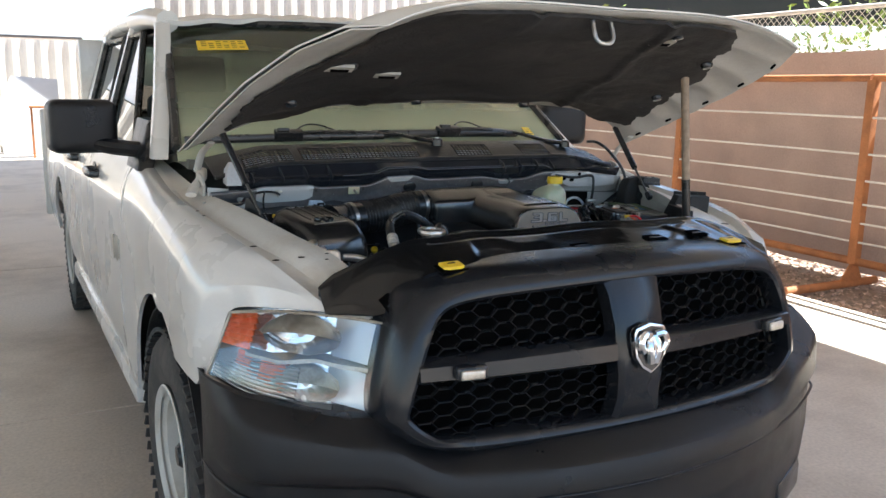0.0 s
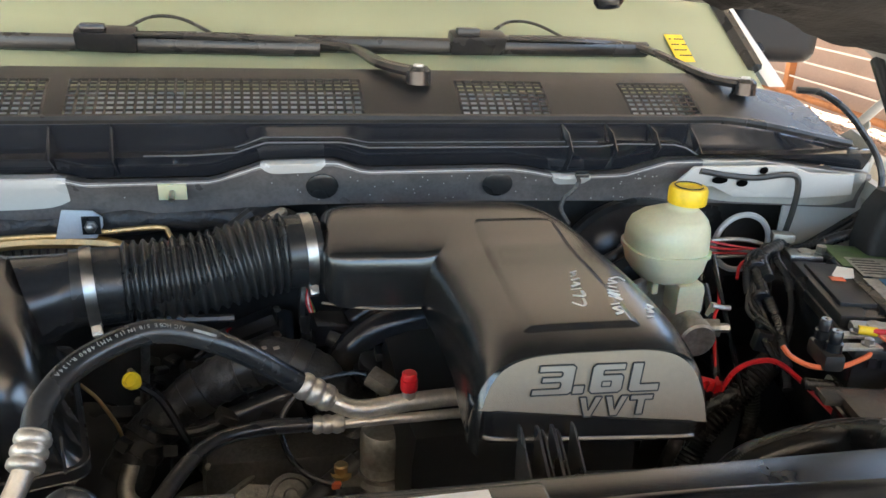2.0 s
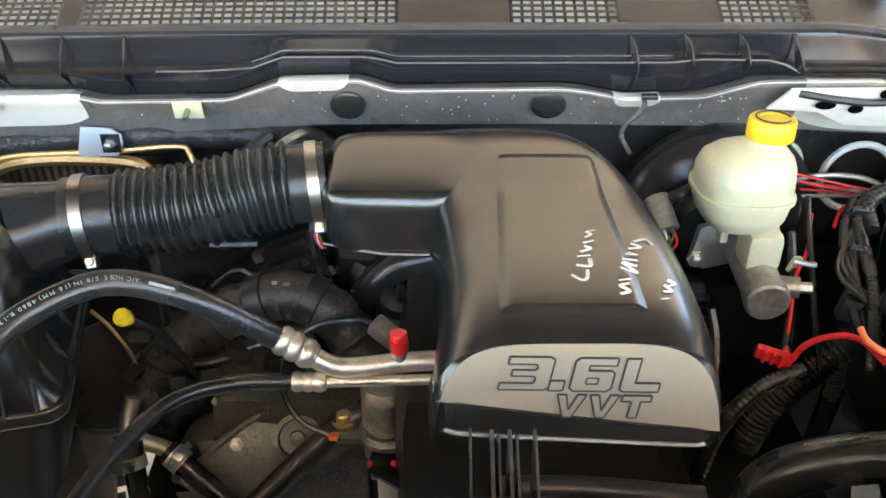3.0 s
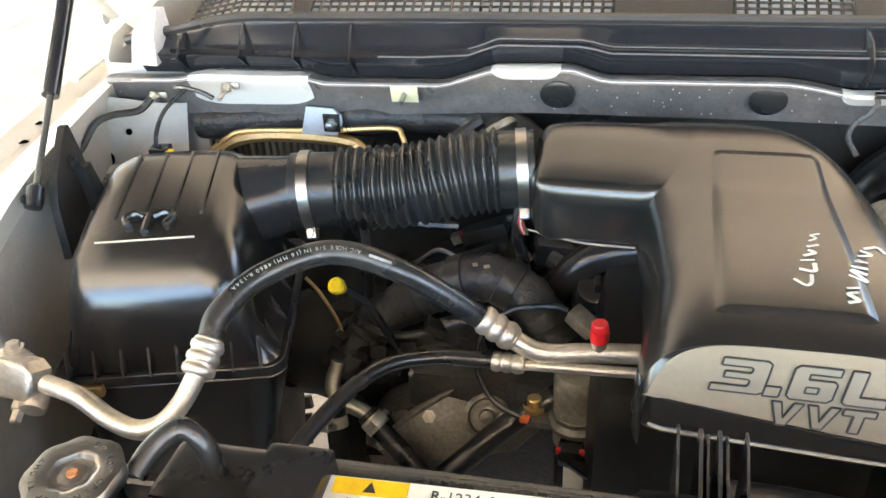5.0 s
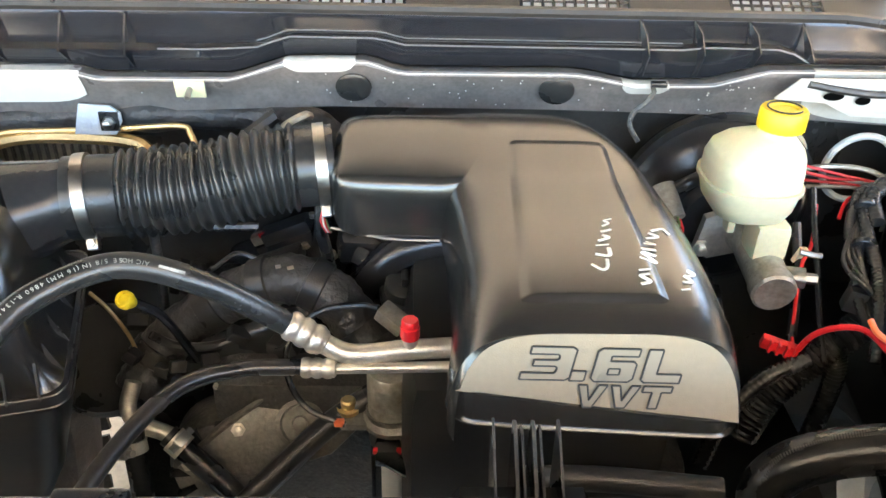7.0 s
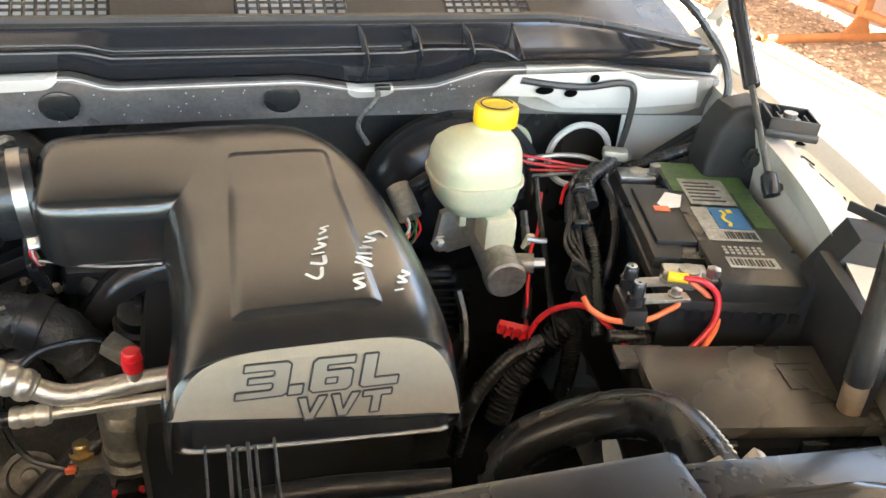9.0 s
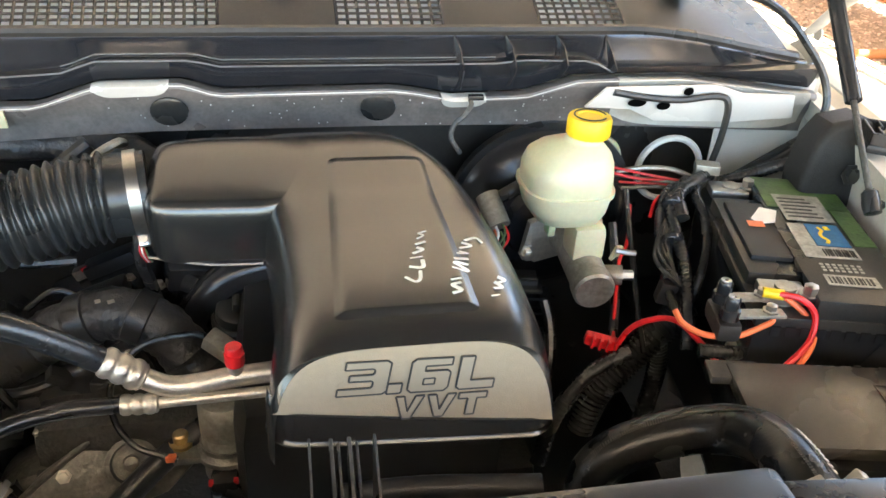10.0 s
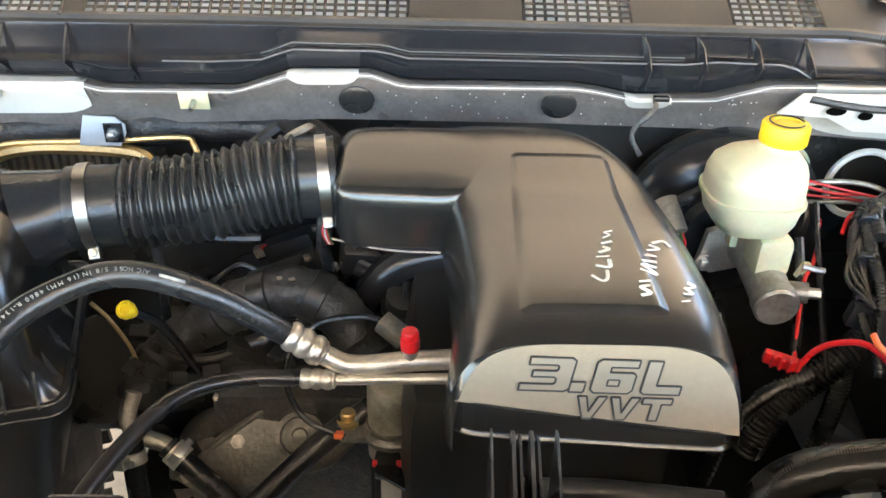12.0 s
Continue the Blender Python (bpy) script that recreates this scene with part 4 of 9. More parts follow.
rings = []
for x, back in BUMP:
    t = abs(x)
    ring = []
    for z, y in SECTION:
        rise = 0.066 * min(1, max(0, (t - 0.50) / 0.12)) ** 1.2 * max(0, min(1, (z - 0.60) / 0.14))
        rise += 0.048 * min(1, max(0, (t - 0.70) / 0.22)) * max(0, min(1, (z - 0.70) / 0.08))
        ring.append(Vector((x, bumper_y(x, back, y), z + rise)))
    rings.append(ring)
loft(bm, rings, cap=False, closed=False)
thick(bm, 0.02)
bumper = part("front_bumper", bm, BUMPER, truck, "scuffed black plastic front bumper", angle=24)
bm = B()
tube(bm, [Vector((x, bumper_y(x, back, -0.070), 0.6935)) for x, back in BUMP], 0.004, 6, 1)
part("bumper_edge", bm, BUMPER, bumper)
for s in (-1, 1):
    bm = B()
    box(bm, (0.70 * s, 0.37 * 0.49 - 0.045, 0.43), (0.24, 0.05, 0.10), pose(0, 0, 0, 0, 0, 27 * s), bevel=0.02)
    part("fog_recess", bm, BLACK_SATIN, bumper)
bm = B()
box(bm, (0, -0.05, 0.44), (0.60, 0.05, 0.10), bevel=0.01)
part("lower_intake", bm, BLACK_SATIN, bumper)


def nose(x, z, push=0.0):
    """A point of the grille's bowed face."""
    return Vector((x, 0.02 + 0.16 * x * x + 0.10 * (z - 0.95) * (z - 0.80) * 6 + 0.05 * max(0, z - 1.08) + push, z))


def grille_half(z):
    """Half-width of the surround at height z."""
    return lerp([(0.79, 0.545), (0.83, 0.585), (0.885, 0.634), (1.0, 0.606), (1.10, 0.572), (1.15, 0.52)], z)[0]


# surround: a rounded ring between outer and inner outlines
outer = [(0, 0.783), (-0.25, 0.784), (-0.46, 0.788), (-0.56, 0.806), (-0.626, 0.858), (-0.634, 0.900), (-0.612, 1.0), (-0.582, 1.095), (-0.548, 1.145), (-0.49, 1.175), (-0.38, 1.190), (-0.20, 1.197), (0, 1.199)]
inner = [(0, 0.826), (-0.25, 0.828), (-0.46, 0.831), (-0.52, 0.840), (-0.572, 0.880), (-0.576, 0.905), (-0.552, 0.985), (-0.522, 1.062), (-0.502, 1.098), (-0.466, 1.120), (-0.38, 1.132), (-0.20, 1.140), (0, 1.144)]


def full(rows):
    return rows + [(-x, z) for x, z in reversed(rows[1:-1])]


def dense(rows):
    pts = full(rows)
    closed = spline([(x, 0, z) for x, z in pts + pts[:1]], 5)
    return closed[:-1]


po, pi = dense(outer), dense(inner)
bm = B()
rings = []
for t, push in ((1.0, 0.14), (1.02, 0.07), (1.0, 0.036), (0.93, 0.014), (0.80, -0.006), (0.62, -0.018), (0.40, -0.022), (0.18, -0.018), (0.05, -0.010), (0.0, 0.002), (-0.03, 0.05)):
    # the ends of the surround wrap back round the corners
    rings.append([nose(b.x + (a.x - b.x) * t, b.z + (a.z - b.z) * t, push + 0.16 * max(0.0, abs(b.x + (a.x - b.x) * t) - 0.42) * t) for a, b in zip(po, pi)])
loft(bm, rings, cap=False)
grille = part("grille", bm, GRILLE_BLACK, truck, "satin black grille with honeycomb inserts")
# cross bars
for pts, h in (([(-0.560, 0.986), (-0.07, 0.988)], 0.024), ([(0.560, 0.986), (0.07, 0.988)], 0.024)):
    bm = B()
    rings = []
    for i in range(17):
        t = i / 16
        x, z = pts[0][0] + (pts[1][0] - pts[0][0]) * t, pts[0][1] + (pts[1][1] - pts[0][1]) * t
        hh = h + 0.008 * t
        rings.append([nose(x, z + dz * hh, p) for dz, p in ((-1, 0.04), (-1, 0.0), (-0.6, -0.02), (0.6, -0.02), (1, 0.0), (1, 0.04))])
    loft(bm, rings)
    part("crossbar", bm, GRILLE_BLACK, grille)
bm = B()
rings = []
for z, hw, p in ((0.805, 0.078, -0.004), (0.835, 0.070, -0.014), (0.87, 0.064, -0.018), (0.93, 0.066, -0.022), (0.98, 0.072, -0.024), (1.05, 0.072, -0.022), (1.12, 0.076, -0.016), (1.165, 0.086, -0.010)):
    rings.append([nose(x * hw, z, p + q) for x, q in ((-1, 0.05), (-1, 0.006), (-0.82, -0.004), (0.82, -0.004), (1, 0.006), (1, 0.05))])
loft(bm, rings)
part("centre_bar", bm, GRILLE_BLACK, grille)


def honeycomb(x0, x1, z0, z1):
    """A honeycomb panel clipped to the surround."""
    bm = B()
    dx, dz = 0.090, 0.0150
    row = 0
    z = z0
    while z <= z1:
        x = x0 + (dx / 2 if row % 2 else 0)
        while x <= x1:
            if abs(x) + 0.012 < grille_half(z) - 0.036:
                out, inn = [], []
                for k in range(6):
                    a = math.pi / 3 * k
                    cx, cz = math.cos(a) * dx * 0.335, math.sin(a) * dz * 1.155
                    out.append((x + cx * 1.0, z + cz * 1.0))
                    inn.append((x + cx * 0.95, z + cz * 0.87))
                vo = [bm.verts.new(nose(p, q, 0.022)) for p, q in out]
                vi = [bm.verts.new(nose(p, q, 0.018)) for p, q in inn]
                vb = [bm.verts.new(nose(p, q, 0.027)) for p, q in inn]
                for k in range(6):
                    j = (k + 1) % 6
                    bm.faces.new((vo[k], vo[j], vi[j], vi[k]))
                    bm.faces.new((vi[k], vi[j], vb[j], vb[k]))
            x += dx
        z += dz * 1.02
        row += 1
    return part("honeycomb_insert", bm, HONEY, grille)


honeycomb(-0.565, -0.085, 1.012, 1.140)
honeycomb(0.085, 0.565, 1.012, 1.140)
honeycomb(-0.58, -0.085, 0.832, 0.960)
honeycomb(0.085, 0.58, 0.832, 0.960)
# near-black sheet paints the unlit depth behind the honeycomb
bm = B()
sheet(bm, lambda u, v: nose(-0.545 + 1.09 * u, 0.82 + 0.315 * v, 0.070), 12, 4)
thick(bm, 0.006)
part("grille_backing", bm, HOLE_SHADE, grille, "black sheet painting the shade behind the grille")
# badge: a chrome shield with plain raised lobes
bm = B()
shape = [(0.86 * p, q) for p, q in [(-0.048, 0.050), (0.0, 0.060), (0.048, 0.050), (0.056, 0.038), (0.052, -0.018), (0.030, -0.046), (0.0, -0.062), (-0.030, -0.046), (-0.052, -0.018), (-0.056, 0.038)]]
bmat = frame_of((0, -0.012, 0.998), (1, 0, 0), (0, 0.12, 1))
prism(bm, shape, 0.016, bmat, bevel=0.005)
badge = part("badge", bm, CHROME, grille, "chrome shield badge")
bm = B()
prism(bm, [(x * 0.86, y * 0.88) for x, y in shape], 0.004, bmat @ Matrix.Translation((0, 0, 0.0145)))
part("badge_field", bm, BLACK_SATIN, badge)
bm = B()
for sx in (-1, 1):
    tube(bm, [bmat @ Vector(q) for q in ((sx * 0.008, 0.032, 0.022), (sx * 0.028, 0.034, 0.026), (sx * 0.037, 0.014, 0.026), (sx * 0.028, -0.006, 0.022))], 0.0095, 8, 5)
    tube(bm, [bmat @ Vector(q) for q in ((sx * 0.007, 0.030, 0.02), (sx * 0.011, 0.0, 0.028), (sx * 0.006, -0.034, 0.022))], 0.010, 8, 5)
part("badge_relief", bm, CHROME, badge)
# small marker lights on the bars
for x in (-0.452, 0.466):
    p = nose(x, 0.988, -0.03)
    mm = frame_of(p, (1, 0.32 * x * 1.0, 0), (0, 0, 1))
    bm = B()
    box(bm, (0, 0, 0), (0.074, 0.030, 0.022), mm, bevel=0.008, seg=3)
    ml = part("marker_light", bm, BLACK_SATIN, grille, "small clear marker light")
    bm = B()
    box(bm, (0, 0, 0), (0.056, 0.022, 0.012), mm @ Matrix.Translation((0, -0.002, 0.012)), bevel=0.006, seg=3)
    part("marker_lens", bm, ALU, ml)


# headlights
def headlight(s):
    def hl(u, v, push=0.0):
        """u from the grille outwards, v from the bottom up."""
        return lamp_pt(u, v, push, s)

    bm = B()
    sheet(bm, lambda u, v: hl(u, v, -0.012 * math.sin(math.pi * u) ** 0.5 * math.sin(math.pi * v) ** 0.5), 14, 8)
    thick(bm, 0.003)
    lens = part("headlight", bm, LENS, truck, "clear headlight with amber corner")
    lens.visible_shadow = False
    bm = B()
    tube(bm, [hl(u, v) for u, v in [(k / 8, 0) for k in range(9)] + [(1, k / 4) for k in range(1, 5)] + [(1 - k / 8, 1) for k in range(1, 9)] + [(0, 1 - k / 4) for k in range(1, 5)]], 0.004, 6, 1)
    part("bezel", bm, CAST, lens, "thin dark bezel")
    bm = B()
    for ub, ue, vb, ve in ((0.0, 1.0, 0.0, 1.0),):
        sheet(bm, lambda u, v: hl(u, v, 0.085 + 0.012 * math.sin(u * 9)), 16, 8)
    thick(bm, 0.002)
    part("housing", bm, REFLECTOR, lens, "silvered headlight bowl")
    # two faceted bowls set in the housing, each under its own brow
    for u, v, ru, rv in ((0.50, 0.74, 0.24, 0.20), (0.42, 0.25, 0.20, 0.18)):
        bm = B()
        rings = []
        for f, deep in ((1.0, 0.030), (0.82, 0.062), (0.55, 0.082), (0.25, 0.092), (0.06, 0.094)):
            rings.append([hl(u + ru * f * math.cos(a), v + rv * f * math.sin(a), deep + 0.004 * (k % 2)) for k, a in ((k, 2 * math.pi * k / 14) for k in range(14))])
        loft(bm, rings, cap=False)
        for f in bm.faces:
            f.normal_update()
        bw = part("bowl", bm, REFLECTOR, lens, angle=4)
        bm = B()
        tube(bm, [hl(u, v, 0.045), hl(u, v, 0.094)], 0.009, 10, 0)
        part("bulb", bm, CHROME, bw)
        bm = B()
        sheet(bm, lambda p, q: hl(u - ru + 2 * ru * p, v - rv * 0.15 + rv * 1.2 * math.sin(math.pi * p) ** 0.7 * (0.2 + 0.8 * q), 0.028 + 0.03 * q), 10, 3)
        part("brow", bm, CAST, bw)
    bm = B()
    rings = []
    for u, v, d in ((0.03, 0.47, 0.02), (0.25, 0.49, 0.016), (0.42, 0.52, 0.014), (0.62, 0.44, 0.016), (0.80, 0.44, 0.02)):
        rings.append([hl(u, v - 0.022, d), hl(u, v + 0.022, d), hl(u, v + 0.03, 0.085), hl(u, v - 0.03, 0.085)])
    loft(bm, rings)
    part("divider", bm, CAST, lens)
    # plain silver walls next to the grille
    for va, vb in ((0.06, 0.43), (0.52, 0.95)):
        bm = B()
        sheet(bm, lambda p, q: hl(0.035 + 0.22 * p, va + (vb - va) * q, 0.020 + 0.060 * p), 4, 4)
        thick(bm, 0.002)
        part("silver_wall", bm, LAMP_WALL, lens, "pale silver headlight wall")
    bm = B()
    sheet(bm, lambda u, v: hl(0.80 + 0.17 * u, 0.50 + 0.44 * v, 0.022 + 0.01 * math.sin(v * 40)), 6, 12)
    thick(bm, 0.004)
    part("side_reflector", bm, AMBER, lens, "amber corner reflector")
    bm = B()
    sheet(bm, lambda u, v: hl(0.55 + 0.14 * u, 0.22 + 0.24 * v, 0.05), 4, 4)
    sheet(bm, lambda u, v: hl(0.76 + 0.08 * u, 0.30 + 0.16 * v, 0.04), 4, 4)
    thick(bm, 0.004)
    part("turn_bulb", bm, AMBER, lens, "amber turn signal")
    bm = B()
    for k in range(9):
        v = 0.06 + 0.045 * k
        tube(bm, [hl(0.50, v, 0.012), hl(0.75, v, 0.012), hl(0.97, v, 0.012)], 0.0035, 5, 3)
    part("fluted_lens", bm, LENS, lens)


for s in (-1, 1):
    headlight(s)

# ---- open hood ----
HW = 0.865


def hood_half(y):
    return lerp([(0.05, 0.56), (0.145, 0.60), (0.20, 0.665), (0.33, 0.745), (0.55, 0.80), (0.75, 0.825), (1.15, 0.862)], y)[0]


def hood_pt(x, v, off=0.0):
    """x across (1: the edge at HW), v from the front lip (0) to the hinges (1), off along the hood's normal."""
    t = min(1.0, abs(x) / HW)
    y0, y1 = 0.165 - 0.02 * t, 1.012 + 0.140 * t ** 4
    y = y0 + (y1 - y0) * v
    z = 1.797 - 0.30 * (y - 0.19) - (0.075 + 0.045 * v) * t ** 4 - 0.02 * max(0, 0.06 - v) / 0.06
    return Vector((x / HW * hood_half(y), y + 0.29 * off, z + 0.95 * off))


bm = B()
sheet(bm, lambda u, v: hood_pt(HW * (2 * u - 1), v, 0.0), 40, 30)
thick(bm, 0.004)
hood = part("hood", bm, WHITE, truck, "white hood propped open")
bm = B()


def inner_frame(u, v):
    x = HW * (2 * u - 1) * 0.985
    t = abs(x) / HW
    edge = min(1, (1 - t) / 0.10, v / 0.05, (1 - v) / 0.05)
    rib = (0.014 * (abs(math.sin(v * 21)) - 0.5) * (1 if t > 0.55 else 0.3) if x > 0 else 0.002 * math.sin(v * 14 + 3 * x))
    return hood_pt(x, 0.01 + 0.98 * v, -0.006 - 0.016 * max(0, edge) ** 0.6 + rib * max(0, edge))


sheet(bm, inner_frame, 56, 60)
thick(bm, 0.003)
part("inner_frame", bm, HOOD_INNER, hood, "white pressed inner hood frame", angle=60)


PAD_LEFT = [(0.18, 0.40), (0.26, 0.52), (0.37, 0.57), (0.47, 0.645), (0.58, 0.72), (0.67, 0.745), (0.85, 0.75), (1.0, 0.735), (1.15, 0.70)]
PAD_RIGHT = [(0.18, 0.37), (0.26, 0.47), (0.32, 0.51), (0.41, 0.54), (0.47, 0.60), (0.62, 0.64), (0.75, 0.68), (0.85, 0.70), (1.0, 0.71), (1.15, 0.69)]
bm = B()


def pad(u, v):
    q = 2 * u - 1
    vv = 0.045 + 0.845 * v
    y = 0.165 + 0.86 * vv
    wide = smooth(PAD_LEFT if q < 0 else PAD_RIGHT, y)[0] + 0.006 * math.sin(v * 47) + 0.003 * math.sin(v * 131)
    x = wide * q * HW / hood_half(y)
    t = abs(q)
    tongue = (0.085 * math.exp(-((abs(x) - 0.60) / 0.09) ** 2) - 0.02 * math.exp(-(x / 0.3) ** 2)) * max(0.0, (v - 0.72) / 0.28) ** 1.5
    soft = 0.012 * noise.noise((x * 5, v * 5, 1)) + 0.004 * noise.noise((x * 23, v * 23, 3))
    crease = 0.010 * math.exp(-((abs(x) - 0.26 - 0.12 * v) / 0.02) ** 2) + 0.008 * math.exp(-((v - 0.86) / 0.02) ** 2)
    return hood_pt(x, vv + tongue, -0.026 - 0.010 * (1 - t ** 6) * min(1, v / 0.06, (1 - v) / 0.05) + soft - crease)


sheet(bm, pad, 84, 64)
thick(bm, 0.008)
part("insulation_pad", bm, PAD, hood, "dark felt insulation pad with grey dust", angle=60)
# slot plates and press-in clips in the pad
for x, y in ((-0.44, 0.594), (0.30, 0.30), (-0.64, 0.48)):
    v = (y - 0.16) / 0.82
    c = hood_pt(x, v, -0.044)
    mm = frame_of(c, (1, 0, 0), (0, 1, -0.31))
    bm = B()
    prism(bm, [(-0.036, -0.018), (0.036, -0.018), (0.040, 0.018), (-0.032, 0.018)], 0.008, mm @ Matrix.Translation((0, 0, -0.004)), bevel=0.002)
    pl = part("slot_plate", bm, WHITE_DUSTY if x < 0 else CAST, hood, "bare metal slot plate")
    # a black plate paints the shade in the slot
    bm = B()
    prism(bm, [(-0.022, -0.002), (0.026, -0.002), (0.028, 0.012), (-0.018, 0.012)], 0.002, mm @ Matrix.Translation((0, 0, -0.0065)))
    part("slot", bm, HOLE_SHADE, pl)
for x, v in ((0.60, 0.30), (0.64, 0.62), (-0.60, 0.40), (-0.64, 0.72), (0.33, 0.12), (-0.2, 0.85), (0.22, 0.88)):
    bm = B()
    c = hood_pt(x, v, -0.040)
    lathe(bm, [(0.0, -0.012), (0.014, -0.010), (0.018, -0.004), (0.018, 0.004)], 14, frame_of(c, (1, 0, 0), (0, 1, -0.31)))
    part("pad_clip", bm, BLACK_SATIN, hood)
# short black rods paint the dark inside the frame's slots
for s in (1,):
    for v in (0.16, 0.32, 0.50, 0.70, 0.88):
        bm = B()
        a, b = hood_pt(s * 0.815, v, -0.028), hood_pt(s * 0.815, v + 0.025, -0.028)
        tube(bm, [a, b], 0.004, 6, 0)
        part("frame_slot", bm, HOLE_SHADE, hood)
# striker loop at the front
bm = B()
c = hood_pt(-0.02, 0.04, -0.03)
tube(bm, [c + Vector(q) for q in ((-0.026, 0.02, 0.01), (-0.026, 0.0, -0.045), (0.0, -0.004, -0.058), (0.026, 0.0, -0.045), (0.026, 0.02, 0.01))], 0.0055, 8, 4)
part("striker", bm, STEEL, hood, "steel hood striker loop")
# hinges
for s in (-1, 1):
    bm = B()
    prism(bm, [(-0.03, -0.02), (0.03, -0.02), (0.055, 0.030), (0.030, 0.048), (-0.010, 0.040), (-0.035, 0.014)], 0.008, frame_of((0.80 * s, 1.14, 1.27), (0, 1, 0), (0, 0, 1)), bevel=0.002)
    tube(bm, [(0.805 * s, 1.16, 1.33), (0.80 * s, 1.10, 1.385), (0.785 * s, 1.03, 1.42)], 0.012, 8, 4, flat=0.4)
    bolt(bm, (0.81 * s, 1.15, 1.33), axis=(s, 0, 0))
    part("hood_hinge", bm, WHITE_DUSTY, hood, "white stamped hood hinge")
    # folded rail from the ledge up to the windshield pillar
    bm = B()
    tube(bm, [(0.842 * s, 1.075, 1.262), (0.820 * s, 1.13, 1.280), (0.785 * s, 1.20, 1.298), (0.770 * s, 1.26, 1.318)], 0.017, 10, 5, flat=0.5)
    part("cowl_rail", bm, LEDGE, truck, "dusty cream rail beside the cowl")


def gas_strut(top, low, s):
    top, low = Vector(top), Vector(low)
    mid = low + (top - low) * 0.40
    bm = B()
    tube(bm, [mid, top], 0.0105, 12, 0)
    st = part("gas_strut", bm, BLACK_SATIN, truck, "black hood gas strut")
    bm = B()
    tube(bm, [low, mid], 0.004, 10, 0)
    part("strut_rod", bm, DARK_STEEL, st)
    bm = B()
    lathe(bm, [(0.0, -0.012), (0.010, -0.010), (0.011, 0.0), (0.010, 0.016), (0.006, 0.02)], 12, along(low, top))
    bolt(bm, low, 0.006, 0.014, axis=(s, 0, 0))
    part("ball_end", bm, BLACK_SATIN, st)


gas_strut((-0.752, 1.030, 1.446), (-0.702, 0.772, 1.222), -1)
gas_strut((0.735, 1.066, 1.452), (0.700, 0.812, 1.222), 1)

# wooden pole that props the hood
prop = thing("prop_pole", (0.622, 0.535, 1.13), "wooden pole with a dark taped end propping the hood", "pole")
top_of_pole = Vector((0.555, 0.52, 1.648))
bm = B()
foot_of_pole = Vector((0.622, 0.531, 1.131))
mid1 = foot_of_pole + (top_of_pole - foot_of_pole) * 0.07
mid2 = foot_of_pole + (top_of_pole - foot_of_pole) * 0.36
tube(bm, [mid2, top_of_pole], 0.0125, 14, 0)
part("shaft", bm, WOOD, prop)
bm = B()
tube(bm, [mid1, mid2], 0.0133, 14, 0)
part("tape", bm, BLACK_DUSTY, prop, "dark tape round the pole")
bm = B()
tube(bm, [foot_of_pole, mid1], 0.0122, 14, 0)
part("bare_tip", bm, WOOD, prop)

# ---- cowl and windshield base ----
# painted cross panel with rubber plugs
TOPLINE = [(-0.78, 1.262), (-0.66, 1.266), (-0.62, 1.274), (-0.47, 1.274), (-0.44, 1.266), (-0.27, 1.268), (-0.20, 1.292), (-0.10, 1.294), (-0.06, 1.280), (0.16, 1.282), (0.19, 1.278), (0.24, 1.268), (0.34, 1.270), (0.41, 1.290), (0.56, 1.292), (0.72, 1.270), (0.78, 1.262)]
BOTLINE = [(-0.78, 1.205), (-0.60, 1.208), (-0.40, 1.214), (-0.15, 1.226), (0.15, 1.226), (0.40, 1.222), (0.62, 1.21), (0.78, 1.20)]
bm = B()


def cross(u, v):
    x = -0.78 + 1.56 * u
    a, b = lerp(BOTLINE, x)[0], lerp(TOPLINE, x)[0]
    if v < 0.8:
        t = v / 0.8
        return Vector((x, 1.088 - 0.024 * t ** 2 + 0.03 * max(0, abs(x) - 0.68), a + (b - a) * t))
    t = (v - 0.8) / 0.2
    return Vector((x, 1.064 + 0.03 * t + 0.03 * max(0, abs(x) - 0.68), b + 0.004 * math.sin(t * math.pi)))


sheet(bm, cross, 90, 12)
thick(bm, 0.003)
panel = part("cowl_cross_panel", bm, PRIMER, truck, "grey oversprayed steel cross panel", angle=50)
for x in (-0.119, 0.143):
    bm = B()
    lathe(bm, [(0.0, 0.004), (0.018, 0.004), (0.023, 0.002), (0.0235, 0.0)], 22, frame_of((x, 1.0765, 1.257), (1, 0, 0), (0, -0.2, 1)) @ Matrix.Diagonal((1, 0.86, 1, 1)))
    part("rubber_plug", bm, RUBBER, panel, "black rubber plug")
# patches of bare white paint, a few tenths of a millimetre thick
for x0, x1, v0, v1 in ((-0.645, -0.462, 0.20, 0.95), (-0.205, -0.115, 0.62, 0.98), (0.225, 0.285, 0.55, 0.98), (0.47, 0.768, 0.03, 0.97)):
    bm = B()
    sheet(bm, lambda u, v: cross((x0 + (x1 - x0) * u + 0.78) / 1.56, v0 + (v1 - v0) * v + (0.16 * (1 - v) * (abs(2 * u - 1) ** 6))) + Vector((0, -0.0035, 0.001)), 14, 6)
    thick(bm, 0.001)
    part("white_patch", bm, WHITE_DUSTY if x0 > 0.4 else WHITE, panel, "patch of bare white paint")
# square clip with a bolt
bm = B()
prism(bm, [(-0.019, -0.012), (0.019, -0.012), (0.019, 0.012), (-0.019, 0.012)], 0.003, frame_of((-0.325, 1.066, 1.256), (1, 0, 0), (0, -0.2, 1)), bevel=0.001)
cl = part("square_clip", bm, CREAM, panel, "cream square clip")
bm = B()
tube(bm, [(-0.325, 1.064, 1.256), (-0.325, 1.045, 1.250)], 0.004, 8, 0)
part("stud", bm, STEEL, cl)
